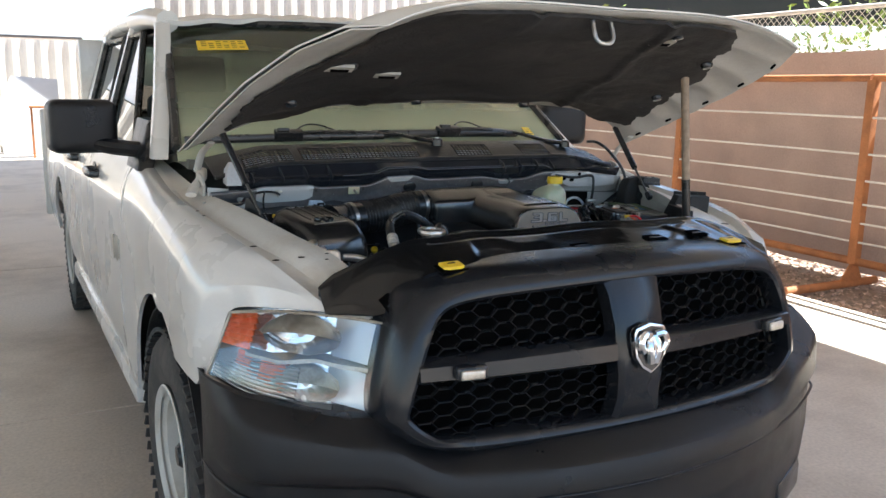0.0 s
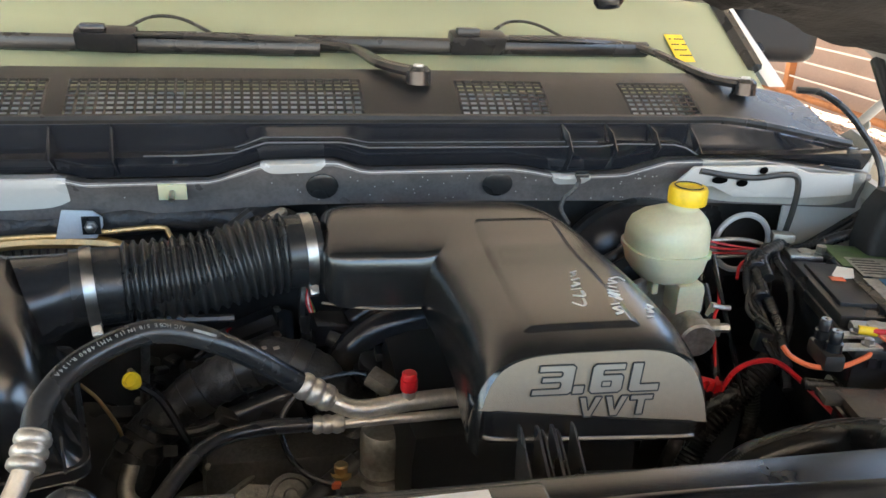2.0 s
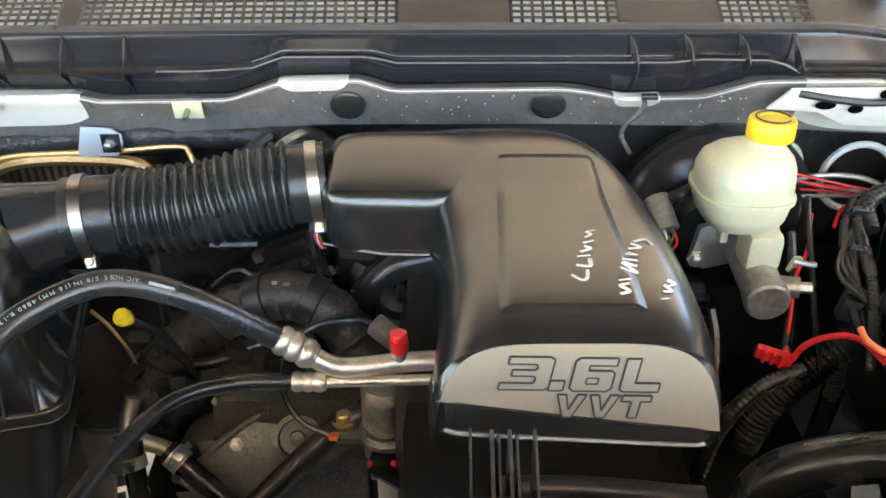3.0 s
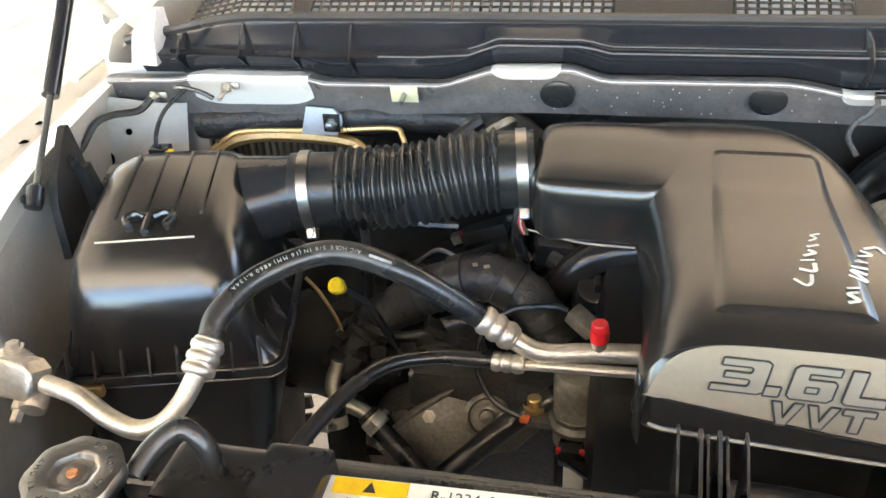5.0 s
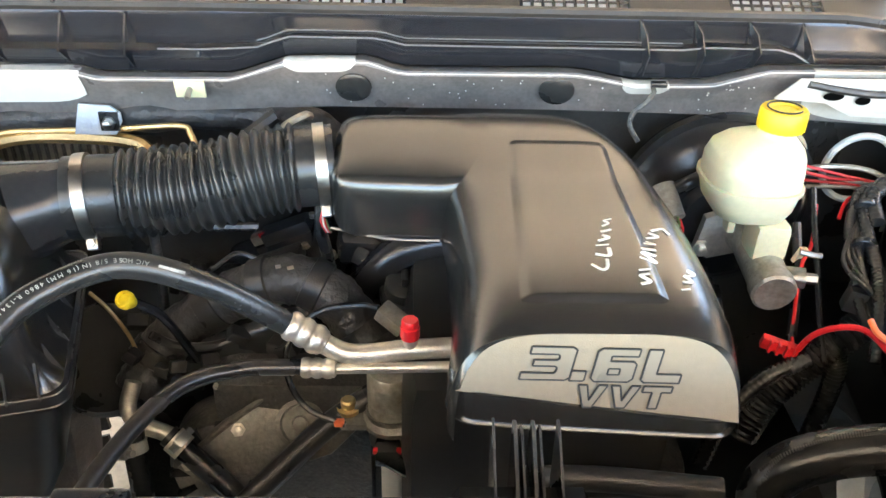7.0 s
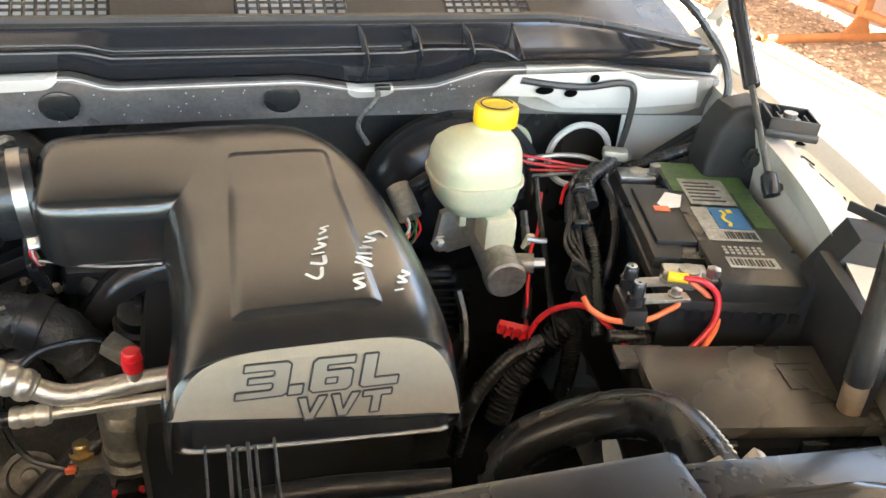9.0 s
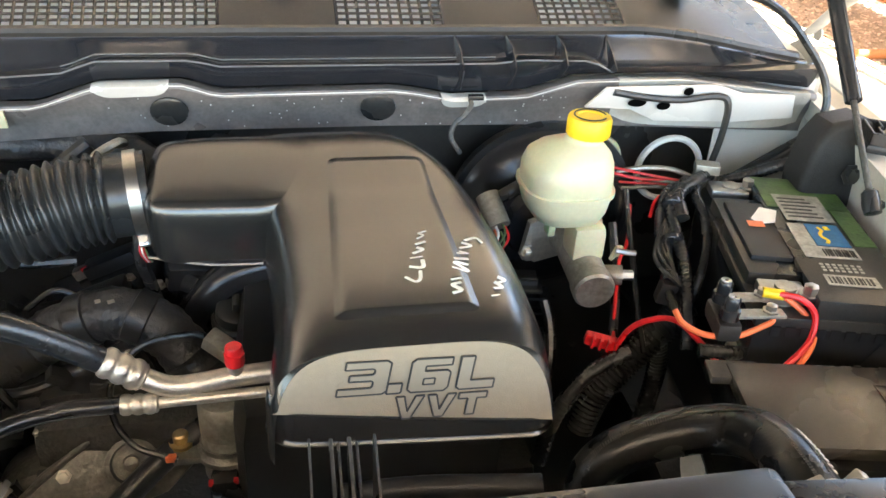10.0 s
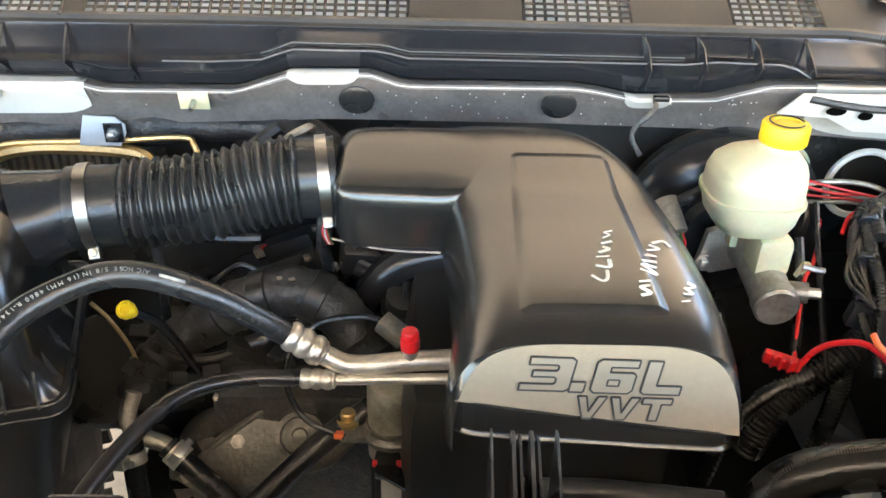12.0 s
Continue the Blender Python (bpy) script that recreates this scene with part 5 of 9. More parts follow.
# two coarse studs with nuts at the passenger end
for x, z in ((-0.700, 1.243), (-0.583, 1.260)):
    bm = B()
    tube(bm, [(x, 1.066, z), (x - 0.003, 1.036, z - 0.010)], 0.0034, 8, 0)
    bolt(bm, (x, 1.060, z), 0.006, 0.009, axis=(-0.1, -1, -0.3))
    box(bm, (x + 0.008, 1.062, z + 0.001), (0.020, 0.003, 0.009), bevel=0.002)
    part("stud_nut", bm, ALU, panel, "zinc-plated stud and nut")
# grit of overspray on the panel
bm = B()
for k in range(70):
    u, v = rng2.random(), 0.05 + 0.7 * rng2.random()
    if u < 0.4 and rng2.random() < 0.7:
        u += 0.4
    c = cross(u, v) + Vector((0, -0.003, 0))
    box(bm, c, (0.0016, 0.001, 0.0014))
tagged(part("paint_specks", bm, WHITE, panel), kind="stuff")
# short grey strap hooked at the driver's end of the panel
bm = B()
tube(bm, [(0.262, 1.058, 1.272), (0.262, 1.050, 1.266), (0.252, 1.046, 1.254), (0.240, 1.046, 1.242), (0.236, 1.044, 1.225), (0.248, 1.036, 1.205)], 0.0034, 8, 5, flat=0.5)
hk = part("hanging_strap", bm, DARK_STEEL, panel, "short grey strap hooked on the panel")
bm = B()
box(bm, (0.270, 1.060, 1.274), (0.020, 0.010, 0.006), bevel=0.001)
part("strap_hook", bm, BLACK_SATIN, hk)

# black plastic trough with ribs between panel and windshield
bm = B()
STEP_Z = [(-0.78, 1.300), (-0.30, 1.304), (-0.235, 1.308), (-0.20, 1.322), (-0.085, 1.322), (-0.055, 1.314), (0.30, 1.314), (0.33, 1.318), (0.43, 1.316), (0.46, 1.30), (0.78, 1.30)]
SEAL_Z = [(-0.78, 1.300), (-0.68, 1.322), (-0.58, 1.343), (-0.30, 1.346), (0.30, 1.346), (0.52, 1.346), (0.60, 1.335), (0.70, 1.315), (0.78, 1.30)]


def trough(u, v):
    x = -0.78 + 1.56 * u
    a, b, c = lerp(TOPLINE, x)[0] + 0.004, lerp(STEP_Z, x)[0], lerp(SEAL_Z, x)[0]
    prof = [(0.0, 1.088, a), (0.30, 1.078, (a + b) / 2), (0.42, 1.072, b), (0.55, 1.090, b + 0.003), (0.85, 1.104, c - 0.006), (0.95, 1.106, c), (1.0, 1.118, c)]
    y, z = lerp(prof, v)
    return Vector((x, y + 0.05 * max(0, abs(x) - 0.62), z))


sheet(bm, lambda u, v: trough(0.035 + 0.965 * u, v), 110, 24)
thick(bm, 0.003)
tr = part("cowl_trough", bm, TROUGH, truck, "glossy black plastic water trough", angle=28)
for x in (-0.66, -0.565, -0.485, -0.405, 0.245, 0.315, 0.385, 0.455):
    bm = B()
    u = (x + 0.78) / 1.56
    pts = [trough(u, 0.02), trough(u, 0.42), trough(u, 0.93), trough(u, 0.60) + Vector((0.004, -0.016, 0.012)), trough(u, 0.36) + Vector((0.006, -0.016, 0.006)), trough(u, 0.02) + Vector((0.008, -0.004, 0.002))]
    f = bm.faces.new([bm.verts.new(p) for p in pts])
    thick(bm, 0.0025)
    part("rib", bm, TROUGH, tr)
bm = B()
tube(bm, [Vector((x, 1.108 + 0.05 * max(0, abs(x) - 0.62), lerp(SEAL_Z, x)[0] + 0.003)) for x in (-0.76 + 1.52 * i / 30 for i in range(31))], 0.0075, 8, 2)
part("hood_seal", bm, BLACK_DUSTY, tr, "dusty rubber hood seal")


for sx in (-1,):
    bm = B()
    loft(bm, [[mirror(p, sx) for p in ring] for ring in ([(0.735, 1.075, 1.285), (0.690, 1.068, 1.285), (0.690, 1.120, 1.29), (0.735, 1.125, 1.29)], [(0.730, 1.085, 1.325), (0.692, 1.078, 1.325), (0.692, 1.125, 1.33), (0.730, 1.13, 1.33)], [(0.715, 1.115, 1.352), (0.700, 1.112, 1.352), (0.700, 1.135, 1.352), (0.715, 1.135, 1.352)])])
    part("trough_end_cap", bm, GREY_SHEET, tr, "grey moulded trough end")
# cowl top with four grids
def cowl(x, t, off=0.0):
    """t from the seal back to the glass."""
    y = 1.115 + 0.05 * max(0, abs(x) - 0.62) + (0.115 + 0.10 * x * x) * t
    z = lerp(SEAL_Z, x)[0] - 0.002 + 0.040 * t + 0.02 * math.sin(t * 2.2) * (1 - 0.5 * abs(x))
    return Vector((x, y, z + off))


GRIDS = [(-0.66, -0.50, 0.08, 0.66), (-0.47, -0.055, 0.08, 0.66), (0.095, 0.235, 0.08, 0.66), (0.37, 0.49, 0.08, 0.66)]
bm = B()
edges = sorted({-0.76, 0.76} | {g[0] for g in GRIDS} | {g[1] for g in GRIDS})
for a, b in zip(edges, edges[1:]):
    inside = any(abs(g[0] - a) < 1e-6 for g in GRIDS)
    spans = ((0.0, 0.08), (0.66, 1.0)) if inside else ((0.0, 1.0),)
    for t0, t1 in spans:
        n = max(2, int((b - a) / 0.03))
        sheet(bm, lambda u, v: cowl(a + (b - a) * u, t0 + (t1 - t0) * v), n, 8)
thick(bm, 0.003)
cp = part("cowl_panel", bm, BLACK_TEX, truck, "dusty black plastic cowl panel")
for x0, x1, t0, t1 in GRIDS:
    bm = B()
    n = round((x1 - x0) / 0.0135)
    for i in range(n + 1):
        x = x0 + (x1 - x0) * i / n
        tube(bm, [cowl(x, t0 + (t1 - t0) * k / 4) for k in range(5)], 0.0022, 4, 0)
    for k in range(9):
        t = t0 + (t1 - t0) * k / 8
        tube(bm, [cowl(x0 + (x1 - x0) * i / 6, t) for i in range(7)], 0.0019, 4, 0)
    tagged(part("air_grid", bm, BLACK_SATIN, cp, "fine air intake grid"), kind="stuff")
bm = B()
sheet(bm, lambda u, v: cowl(-0.70 + 1.40 * u, 0.04 + 0.70 * v, -0.022), 20, 4)
thick(bm, 0.003)
part("plenum", bm, PLENUM, cp, "white sheet metal below the grids with painted sky tint")

# wipers
def glass_pt(x, v, off=0.0):
    """A point over the windshield."""
    u = 0.5 + 0.5 * x / (0.80 - 0.11 * v)
    return shield(u, v) + Vector((0, -0.5 * off, 0.86 * off))


for piv_x, hold, x0, x1, v in ((0.035, -0.44, -0.77, -0.10, 0.035), (0.60, 0.17, -0.14, 0.52, 0.045)):
    piv = cowl(piv_x, 0.55, 0.004)
    bm = B()
    lathe(bm, [(0.020, 0.0), (0.019, 0.020), (0.013, 0.026), (0.0, 0.027)], 16, Matrix.Translation(piv))
    wiper = part("wiper", bm, BLACK_SATIN, truck, "black windshield wiper")
    bm = B()
    knee = glass_pt(piv_x - 0.10, v, 0.020)
    tube(bm, [piv + Vector((0, 0, 0.016)), piv + Vector((-0.05, 0.045, 0.022)), knee, glass_pt((piv_x - 0.10 + hold) / 2, v, 0.034), glass_pt(hold, v, 0.034)], 0.012, 8, 6, flat=0.6, rad=lambda t: 0.016 - 0.008 * t)
    part("wiper_arm", bm, BLACK_SATIN, wiper)
    bm = B()
    tube(bm, [glass_pt(x0 + (x1 - x0) * k / 8, v, 0.014) for k in range(9)], 0.011, 8, 2, flat=1.3)
    part("blade", bm, RUBBER, wiper)
    bm = B()
    box(bm, glass_pt(hold, v, 0.024), (0.100, 0.034, 0.036), pose(0, 0, 0, 20, 0, -10 if hold < 0 else 5), bevel=0.008)
    box(bm, glass_pt(hold - 0.02, v, 0.046), (0.040, 0.020, 0.014), bevel=0.005)
    part("blade_clip", bm, BLACK_SATIN, wiper)
    bm = B()
    tube(bm, [glass_pt(hold + q, v + w, 0.03) for q, w in ((0.03, 0.02), (0.07, 0.05), (0.12, 0.045), (0.18, 0.0))], 0.003, 6, 5)
    part("washer_tube", bm, RUBBER, wiper)
    bm = B()
    lathe(bm, [(0.0, 0.030), (0.008, 0.029), (0.009, 0.02)], 6, Matrix.Translation(piv))
    part("pivot_nut", bm, STEEL, wiper)
# pale strips painting the trough's edge highlights, and the cross panel's white rim
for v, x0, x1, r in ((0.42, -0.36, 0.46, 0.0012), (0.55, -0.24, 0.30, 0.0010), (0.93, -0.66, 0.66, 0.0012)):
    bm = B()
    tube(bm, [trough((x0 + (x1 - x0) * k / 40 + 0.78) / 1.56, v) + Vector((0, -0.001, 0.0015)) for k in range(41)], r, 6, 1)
    part("trough_highlight", bm, EDGE_HIGHLIGHT, tr)
bm = B()
sheet(bm, lambda u, v: cross(0.03 + 0.94 * u, 0.790 + 0.018 * v) + Vector((0, -0.0035, 0.0015)), 90, 3)
thick(bm, 0.001)
part("panel_rim", bm, WHITE, panel, "bare white rim of the cross panel")

# ---- engine bay shell ----
for s in (-1, 1):
    bm = B()

    def wall(u, v):
        y = 0.42 + 0.72 * u
        top_w, top_z = fender_row(y)[0]
        z = top_z + 0.014 - 0.43 * v
        w = top_w + 0.004 + 0.025 * v + 0.02 * math.sin(u * 7) * v
        return mirror((w, y, z), s)

    sheet(bm, wall, 20, 10)
    thick(bm, 0.004)
    iw = part("inner_fender", bm, WHITE_DUSTY, truck, "dusty white inner fender")
    bm = B()
    sheet(bm, lambda u, v: mirror((0.790 - 0.145 * u, 1.095 + 0.02 * math.sin(u * 3), 1.280 - 0.22 * v - 0.02 * u), s), 10, 6)
    thick(bm, 0.003)
    part("corner_panel", bm, WHITE, iw, "white corner of the firewall")
    for y, z in ((0.62, 1.08), (0.86, 1.12), (0.98, 1.16), (1.04, 1.09)):
        bm = B()
        bolt(bm, mirror((0.675, y, z), s), 0.007, 0.008, axis=(-s, 0, 0))
        part("bolt", bm, CAST, iw)
bm = B()
sheet(bm, lambda u, v: Vector((-0.76 + 1.52 * u, 1.15 + 0.02 * math.sin(u * 22), 1.235 - 0.62 * v)), 40, 14)
thick(bm, 0.006)
part("firewall", bm, BLACK_DUSTY, truck, "black padded firewall")
bm = B()
box(bm, (0, 1.05, 0.60), (0.8, 0.16, 0.16), bevel=0.03)
part("crossmember", bm, DARK_STEEL, truck)
# added sheet that screens off bright ground showing beside the engine
bm = B()
sheet(bm, lambda u, v: Vector((0.20 + 0.42 * u, 0.46 + 0.78 * v, 0.60 + 0.02 * math.sin(9 * v) + 0.03 * u)), 8, 10)
thick(bm, 0.004)
part("ground_screen", bm, BLACK_DUSTY, truck, "black sheet added to hide bright ground under the engine")

# radiator stack with fan shroud
rad = thing("radiator", (0, 0.40, 0.55), "black radiator stack with fan shroud behind the grille", "radiator")
bm = B()
box(bm, (0, 0.345, 0.86), (1.24, 0.05, 0.60), bevel=0.006)
part("core", bm, DARK_STEEL, rad)
bm = B()
box(bm, (0.01, 0.425, 1.188), (0.72, 0.060, 0.032), bevel=0.008)
box(bm, (0.50, 0.42, 1.165), (0.26, 0.060, 0.030), pose(0, 0, 0, 0, 6, 0), bevel=0.008)
part("top_tank", bm, BLACK_SATIN, rad)
bm = B()
sheet(bm, lambda u, v: Vector((-0.42 + 0.98 * u, 0.44 + 0.06 * v, 1.165 - 0.06 * v)), 16, 4)
sheet(bm, lambda u, v: Vector((-0.42 + 0.98 * u, 0.50 + 0.02 * math.sin(3.14 * u), 1.105 - 0.5 * v)), 16, 6)
thick(bm, 0.004)
part("fan_shroud", bm, BLACK_SATIN, rad)
bm = B()
prism(bm, [(-0.085, -0.04), (0.085, -0.04), (0.050, 0.030), (-0.045, 0.030)], 0.060, frame_of((0.045, 0.505, 1.125), (1, 0, 0), (0, 0, 1)), bevel=0.004)
part("shroud_tower", bm, BLACK_SATIN, rad)
for x, h, w in ((0.019, 1.201, 0.0020), (0.035, 1.199, 0.0030), (0.041, 1.194, 0.0022), (0.049, 1.199, 0.0030), (0.055, 1.194, 0.0022), (0.069, 1.200, 0.0020)):
    bm = B()
    prism(bm, [(0.440, 1.10), (0.526, 1.10), (0.532, h), (0.524, h), (0.446, 1.150)], w, frame_of((x + 0.005, 0, 0), (0, 1, 0), (0, 0, 1)), bevel=0.0005, seg=1)
    part("fin", bm, FIN_GREY, rad)
# refrigerant label on the top tank
lab = frame_of((-0.232, 0.397, 1.2062), (1, 0.03, 0), (0, 1, 0.05))
bm = B()
box(bm, (-0.244, 0.418, 1.206), (0.05, 0.055, 0.03), bevel=0.004)
box(bm, (-0.10, 0.418, 1.190), (0.24, 0.058, 0.030), bevel=0.004)
part("label_bracket", bm, BLACK_SATIN, rad)
bm = B()
prism(bm, [(0, 0), (0.205, 0), (0.205, 0.034), (0, 0.034)], 0.0008, lab)
lb = part("refrigerant_label", bm, LABEL, rad, "white and yellow refrigerant label")
bm = B()
prism(bm, [(0.018, 0.019), (0.072, 0.019), (0.072, 0.033), (0.018, 0.033)], 0.0006, lab @ Matrix.Translation((0, 0, 0.0008)))
part("yellow_field", bm, YELLOW, lb)
bm = B()
prism(bm, [(0.0405, 0.0215), (0.0495, 0.0215), (0.045, 0.0305)], 0.0006, lab @ Matrix.Translation((0, 0, 0.0014)))
for k in range(8):
    prism(bm, [(0.002, 0.003 + k * 0.0038), (0.013, 0.003 + k * 0.0038), (0.013, 0.005 + k * 0.0038), (0.002, 0.005 + k * 0.0038)], 0.0005, lab @ Matrix.Translation((0, 0, 0.0008)))
text(bm, "R-1234yf", 0.012, lab @ Matrix.Translation((0.088, 0.021, 0.0012)), 0.0002)
for k in range(3):
    prism(bm, [(0.080, 0.004 + k * 0.005), (0.19 - 0.02 * k, 0.004 + k * 0.005), (0.19 - 0.02 * k, 0.0058 + k * 0.005), (0.080, 0.0058 + k * 0.005)], 0.0004, lab @ Matrix.Translation((0, 0, 0.0008)))
tagged(part("print", bm, LABEL_INK, lb), kind="stuff")
bm = B()
prism(bm, [(0.022, 0.003), (0.040, 0.003), (0.031, 0.016)], 0.0005, lab @ Matrix.Translation((0, 0, 0.0008)))
part("warning_sign", bm, RED, lb)

# black panel over the radiator
REAR_EDGE = [(-0.705, 0.298), (-0.66, 0.330), (-0.52, 0.335), (-0.43, 0.345), (-0.34, 0.362), (-0.26, 0.395), (0.0, 0.402), (0.40, 0.395), (0.53, 0.375), (0.60, 0.345), (0.66, 0.330), (0.705, 0.298)]


RECESS = [(-0.66, -0.1), (-0.38, -0.1), (-0.345, 0.10), (-0.305, 0.50), (-0.235, 0.52), (-0.185, 0.30), (-0.095, 0.32), (-0.04, 0.55), (0.17, 0.54), (0.23, 0.66), (0.335, 0.64), (0.395, -0.1), (0.66, -0.1)]


def top_cover(u, v):
    x = -0.705 + 1.41 * u
    t = abs(x)
    y0 = nose(x * 0.9, 1.186, 0.055).y + 0.28 * max(0.0, t - 0.53)
    y1 = lerp(REAR_EDGE, x)[0]
    y = y0 + (y1 - y0) * v
    z = 1.184 + 0.042 * max(v, 0.0) ** 0.8 - 0.080 * max(0, (t - 0.46) / 0.23) ** 1.4 - 0.02 * (v > 0.98)
    drop = min(1.0, max(0.0, (t - 0.49) / 0.085))
    z -= 0.058 * (1 - v) ** 2 * drop * drop * (3 - 2 * drop) * (1 - 0.75 * min(1.0, max(0.0, (t - 0.60) / 0.09)))
    z += 0.006 * drop * math.sin(38 * t + 7 * v) * math.sin(math.pi * min(1.0, max(0.0, v)))  # soft folds in the draped wings
    e = lerp(RECESS, x)[0]
    k = min(1.0, max(0.0, (v - e) / 0.28))
    z += 0.003 * math.sin(x * 14) * v - 0.007 * (1 - k * k * (3 - 2 * k)) * min(1.0, v / 0.06)
    z += 0.004 * math.exp(-((v - 0.93) / 0.04) ** 2) - 0.0035 * math.exp(-((v - 0.80) / 0.03) ** 2) * (abs(x) < 0.42)
    return Vector((x, y, z))


bm = B()
sheet(bm, top_cover, 150, 56)
thick(bm, 0.004)
cover = part("radiator_cover", bm, RAD_COVER, truck, "glossy black plastic radiator cover with openings")


def on_cover(x, y, lift=0.003):
    u = (x + 0.705) / 1.41
    v = 0.5
    for k in range(30):
        p = top_cover(u, v)
        v = min(1, max(0, v + (y - p.y) * 4))
    n = (top_cover(u + 0.01, v) - top_cover(u, v)).cross(top_cover(u, min(1, v + 0.02)) - top_cover(u, v - 0.02)).normalized()
    p = top_cover(u, v) + n * lift
    return frame_of(p, (1, 0, n.x * -1), Vector((0, 1, -n.y)))


# flat black plates paint the shade of the cover's openings
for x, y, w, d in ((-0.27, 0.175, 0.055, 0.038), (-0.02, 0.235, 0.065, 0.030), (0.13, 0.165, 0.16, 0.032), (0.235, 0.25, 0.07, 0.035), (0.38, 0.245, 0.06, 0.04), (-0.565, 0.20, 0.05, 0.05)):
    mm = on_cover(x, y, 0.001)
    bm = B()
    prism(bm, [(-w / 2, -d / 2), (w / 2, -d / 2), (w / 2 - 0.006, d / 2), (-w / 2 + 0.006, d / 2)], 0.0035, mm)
    pk = part("pocket", bm, HOLE_SHADE, cover, "black plate painting the shade of a cover opening")
    bm = B()
    box(bm, (0, 0, 0), (w * 0.7, 0.006, 0.003), mm @ Matrix.Translation((0, -d * 0.2, 0.005)), bevel=0.001)
    part("latch_part", bm, BLACK_SATIN, pk)
# a raised black disc paints the dark of the oval hole
bm = B()
mm = on_cover(0.345, 0.195, 0.001)
lathe(bm, [(0.0, 0.003), (0.021, 0.003), (0.024, 0.004), (0.026, 0.0)], 20, mm @ Matrix.Diagonal((1.2, 0.6, 1, 1)))
part("oval_hole", bm, HOLE_SHADE, cover)
# the pocket round each yellow clip is a black plate of painted shade
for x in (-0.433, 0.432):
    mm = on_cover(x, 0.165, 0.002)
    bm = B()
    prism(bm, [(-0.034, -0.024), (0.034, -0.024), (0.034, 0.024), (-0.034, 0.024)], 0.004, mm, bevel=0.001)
    pk = part("clip_pocket", bm, HOLE_SHADE, cover)
    bm = B()
    prism(bm, [(-0.025, -0.014), (-0.014, -0.020), (0.014, -0.020), (0.025, -0.014), (0.025, 0.018), (-0.025, 0.018)], 0.007, mm @ Matrix.Translation((0, 0, 0.006)), bevel=0.002)
    yc = part("yellow_clip", bm, YELLOW, cover, "yellow plastic headlight access clip")
    # black bar painting the shade in the clip's slot
    bm = B()
    box(bm, (0, 0, 0), (0.020, 0.005, 0.002), mm @ Matrix.Translation((0, 0.004, 0.0135)))
    part("clip_slot", bm, RUBBER, yc)

# ---- air filter box ----
ABC, ABM = Vector((-0.535, 0.775, 0)), pose(0, 0, 0, 0, 0, 15)


def ab(x, y, z):
    return ABC + ABM @ Vector((x, y, z))


airbox = thing("air_filter_box", (-0.535, 0.775, 0.86), "black plastic air filter box with a ribbed lid", "air box")


def rounded(w0, w1, d0, d1, z, r, n=5):
    """A rounded rectangle in the box's own axes."""
    pts = []
    for cx, cy, a0 in ((w1 - r, d1 - r, 0), (w0 + r, d1 - r, 90), (w0 + r, d0 + r, 180), (w1 - r, d0 + r, 270)):
        for k in range(n + 1):
            a = radians(a0 + 90 * k / n)
            pts.append((cx + r * math.cos(a), cy + r * math.sin(a), z))
    return pts


def lid_ring(w0, w1, d0, d1, z, r, tilt=0.0):
    return [ab(x, y, zz + tilt * (y - 0.0)) for x, y, zz in rounded(w0, w1, d0, d1, z, r)]


bm = B()
rings = [lid_ring(-0.122, 0.122, -0.115, 0.150, 1.078, 0.02),
         lid_ring(-0.112, 0.112, -0.112, 0.145, 1.090, 0.025),
         lid_ring(-0.104, 0.102, -0.112, 0.142, 1.120, 0.03, 0.02),
         lid_ring(-0.100, 0.097, -0.108, 0.140, 1.165, 0.035, 0.06),
         lid_ring(-0.096, 0.092, -0.100, 0.136, 1.191, 0.04, 0.13),
         lid_ring(-0.088, 0.084, -0.086, 0.128, 1.212, 0.04, 0.15),
         lid_ring(-0.076, 0.072, -0.068, 0.116, 1.2225, 0.04, 0.15),
         lid_ring(-0.055, 0.055, -0.045, 0.095, 1.2250, 0.03, 0.15)]
loft(bm, rings)
lid = part("lid", bm, COVER, airbox, "satin black lid", angle=50)


def on_lid(x, y, lift=0.0):
    return ab(x, y, 1.2250 + 0.15 * y + lift)


for x in (-0.05, -0.018, 0.014, 0.046):
    bm = B()
    tube(bm, [on_lid(x, -0.02), on_lid(x, 0.045, 0.001), on_lid(x, 0.108, 0.0)], 0.0022, 6, 3)
    part("lid_rib", bm, COVER, lid)
bm = B()
tube(bm, [on_lid(-0.062, -0.060, -0.001), on_lid(0.045, -0.060, -0.001)], 0.0012, 6, 0)
part("emboss_line", bm, CAST, lid, "thin pale grey line")
bm = B()
for sx in (-1, 1):
    tube(bm, [on_lid(-0.01 + sx * q[0], q[1], 0.003) for q in ((0.004, -0.025), (0.016, -0.018), (0.026, -0.026), (0.020, -0.040))], 0.0045, 8, 5)
tube(bm, [on_lid(-0.01, -0.022, 0.003), on_lid(-0.01, -0.050, 0.002)], 0.005, 8, 0)
part("emblem_relief", bm, COVER, lid, "raised plain emblem")
bm = B()
loft(bm, [lid_ring(-0.118, 0.118, -0.112, 0.150, z, 0.02) for z in (1.052, 1.066)])
loft(bm, [lid_ring(-0.128, 0.128, -0.122, 0.158, z, 0.02) for z in (1.066, 1.078)])
part("flange", bm, BLACK_TEX, airbox)
# grey tubes paint the highlight along both flange edges
for z in (1.0795, 1.0655):
    bm = B()
    ring = lid_ring(-0.128, 0.128, -0.122, 0.158, z, 0.02)
    tube(bm, ring + ring[:1], 0.0012, 5, 0)
    part("flange_highlight", bm, FIN_GREY, airbox, "painted grey highlight along the flange edge")
bm = B()
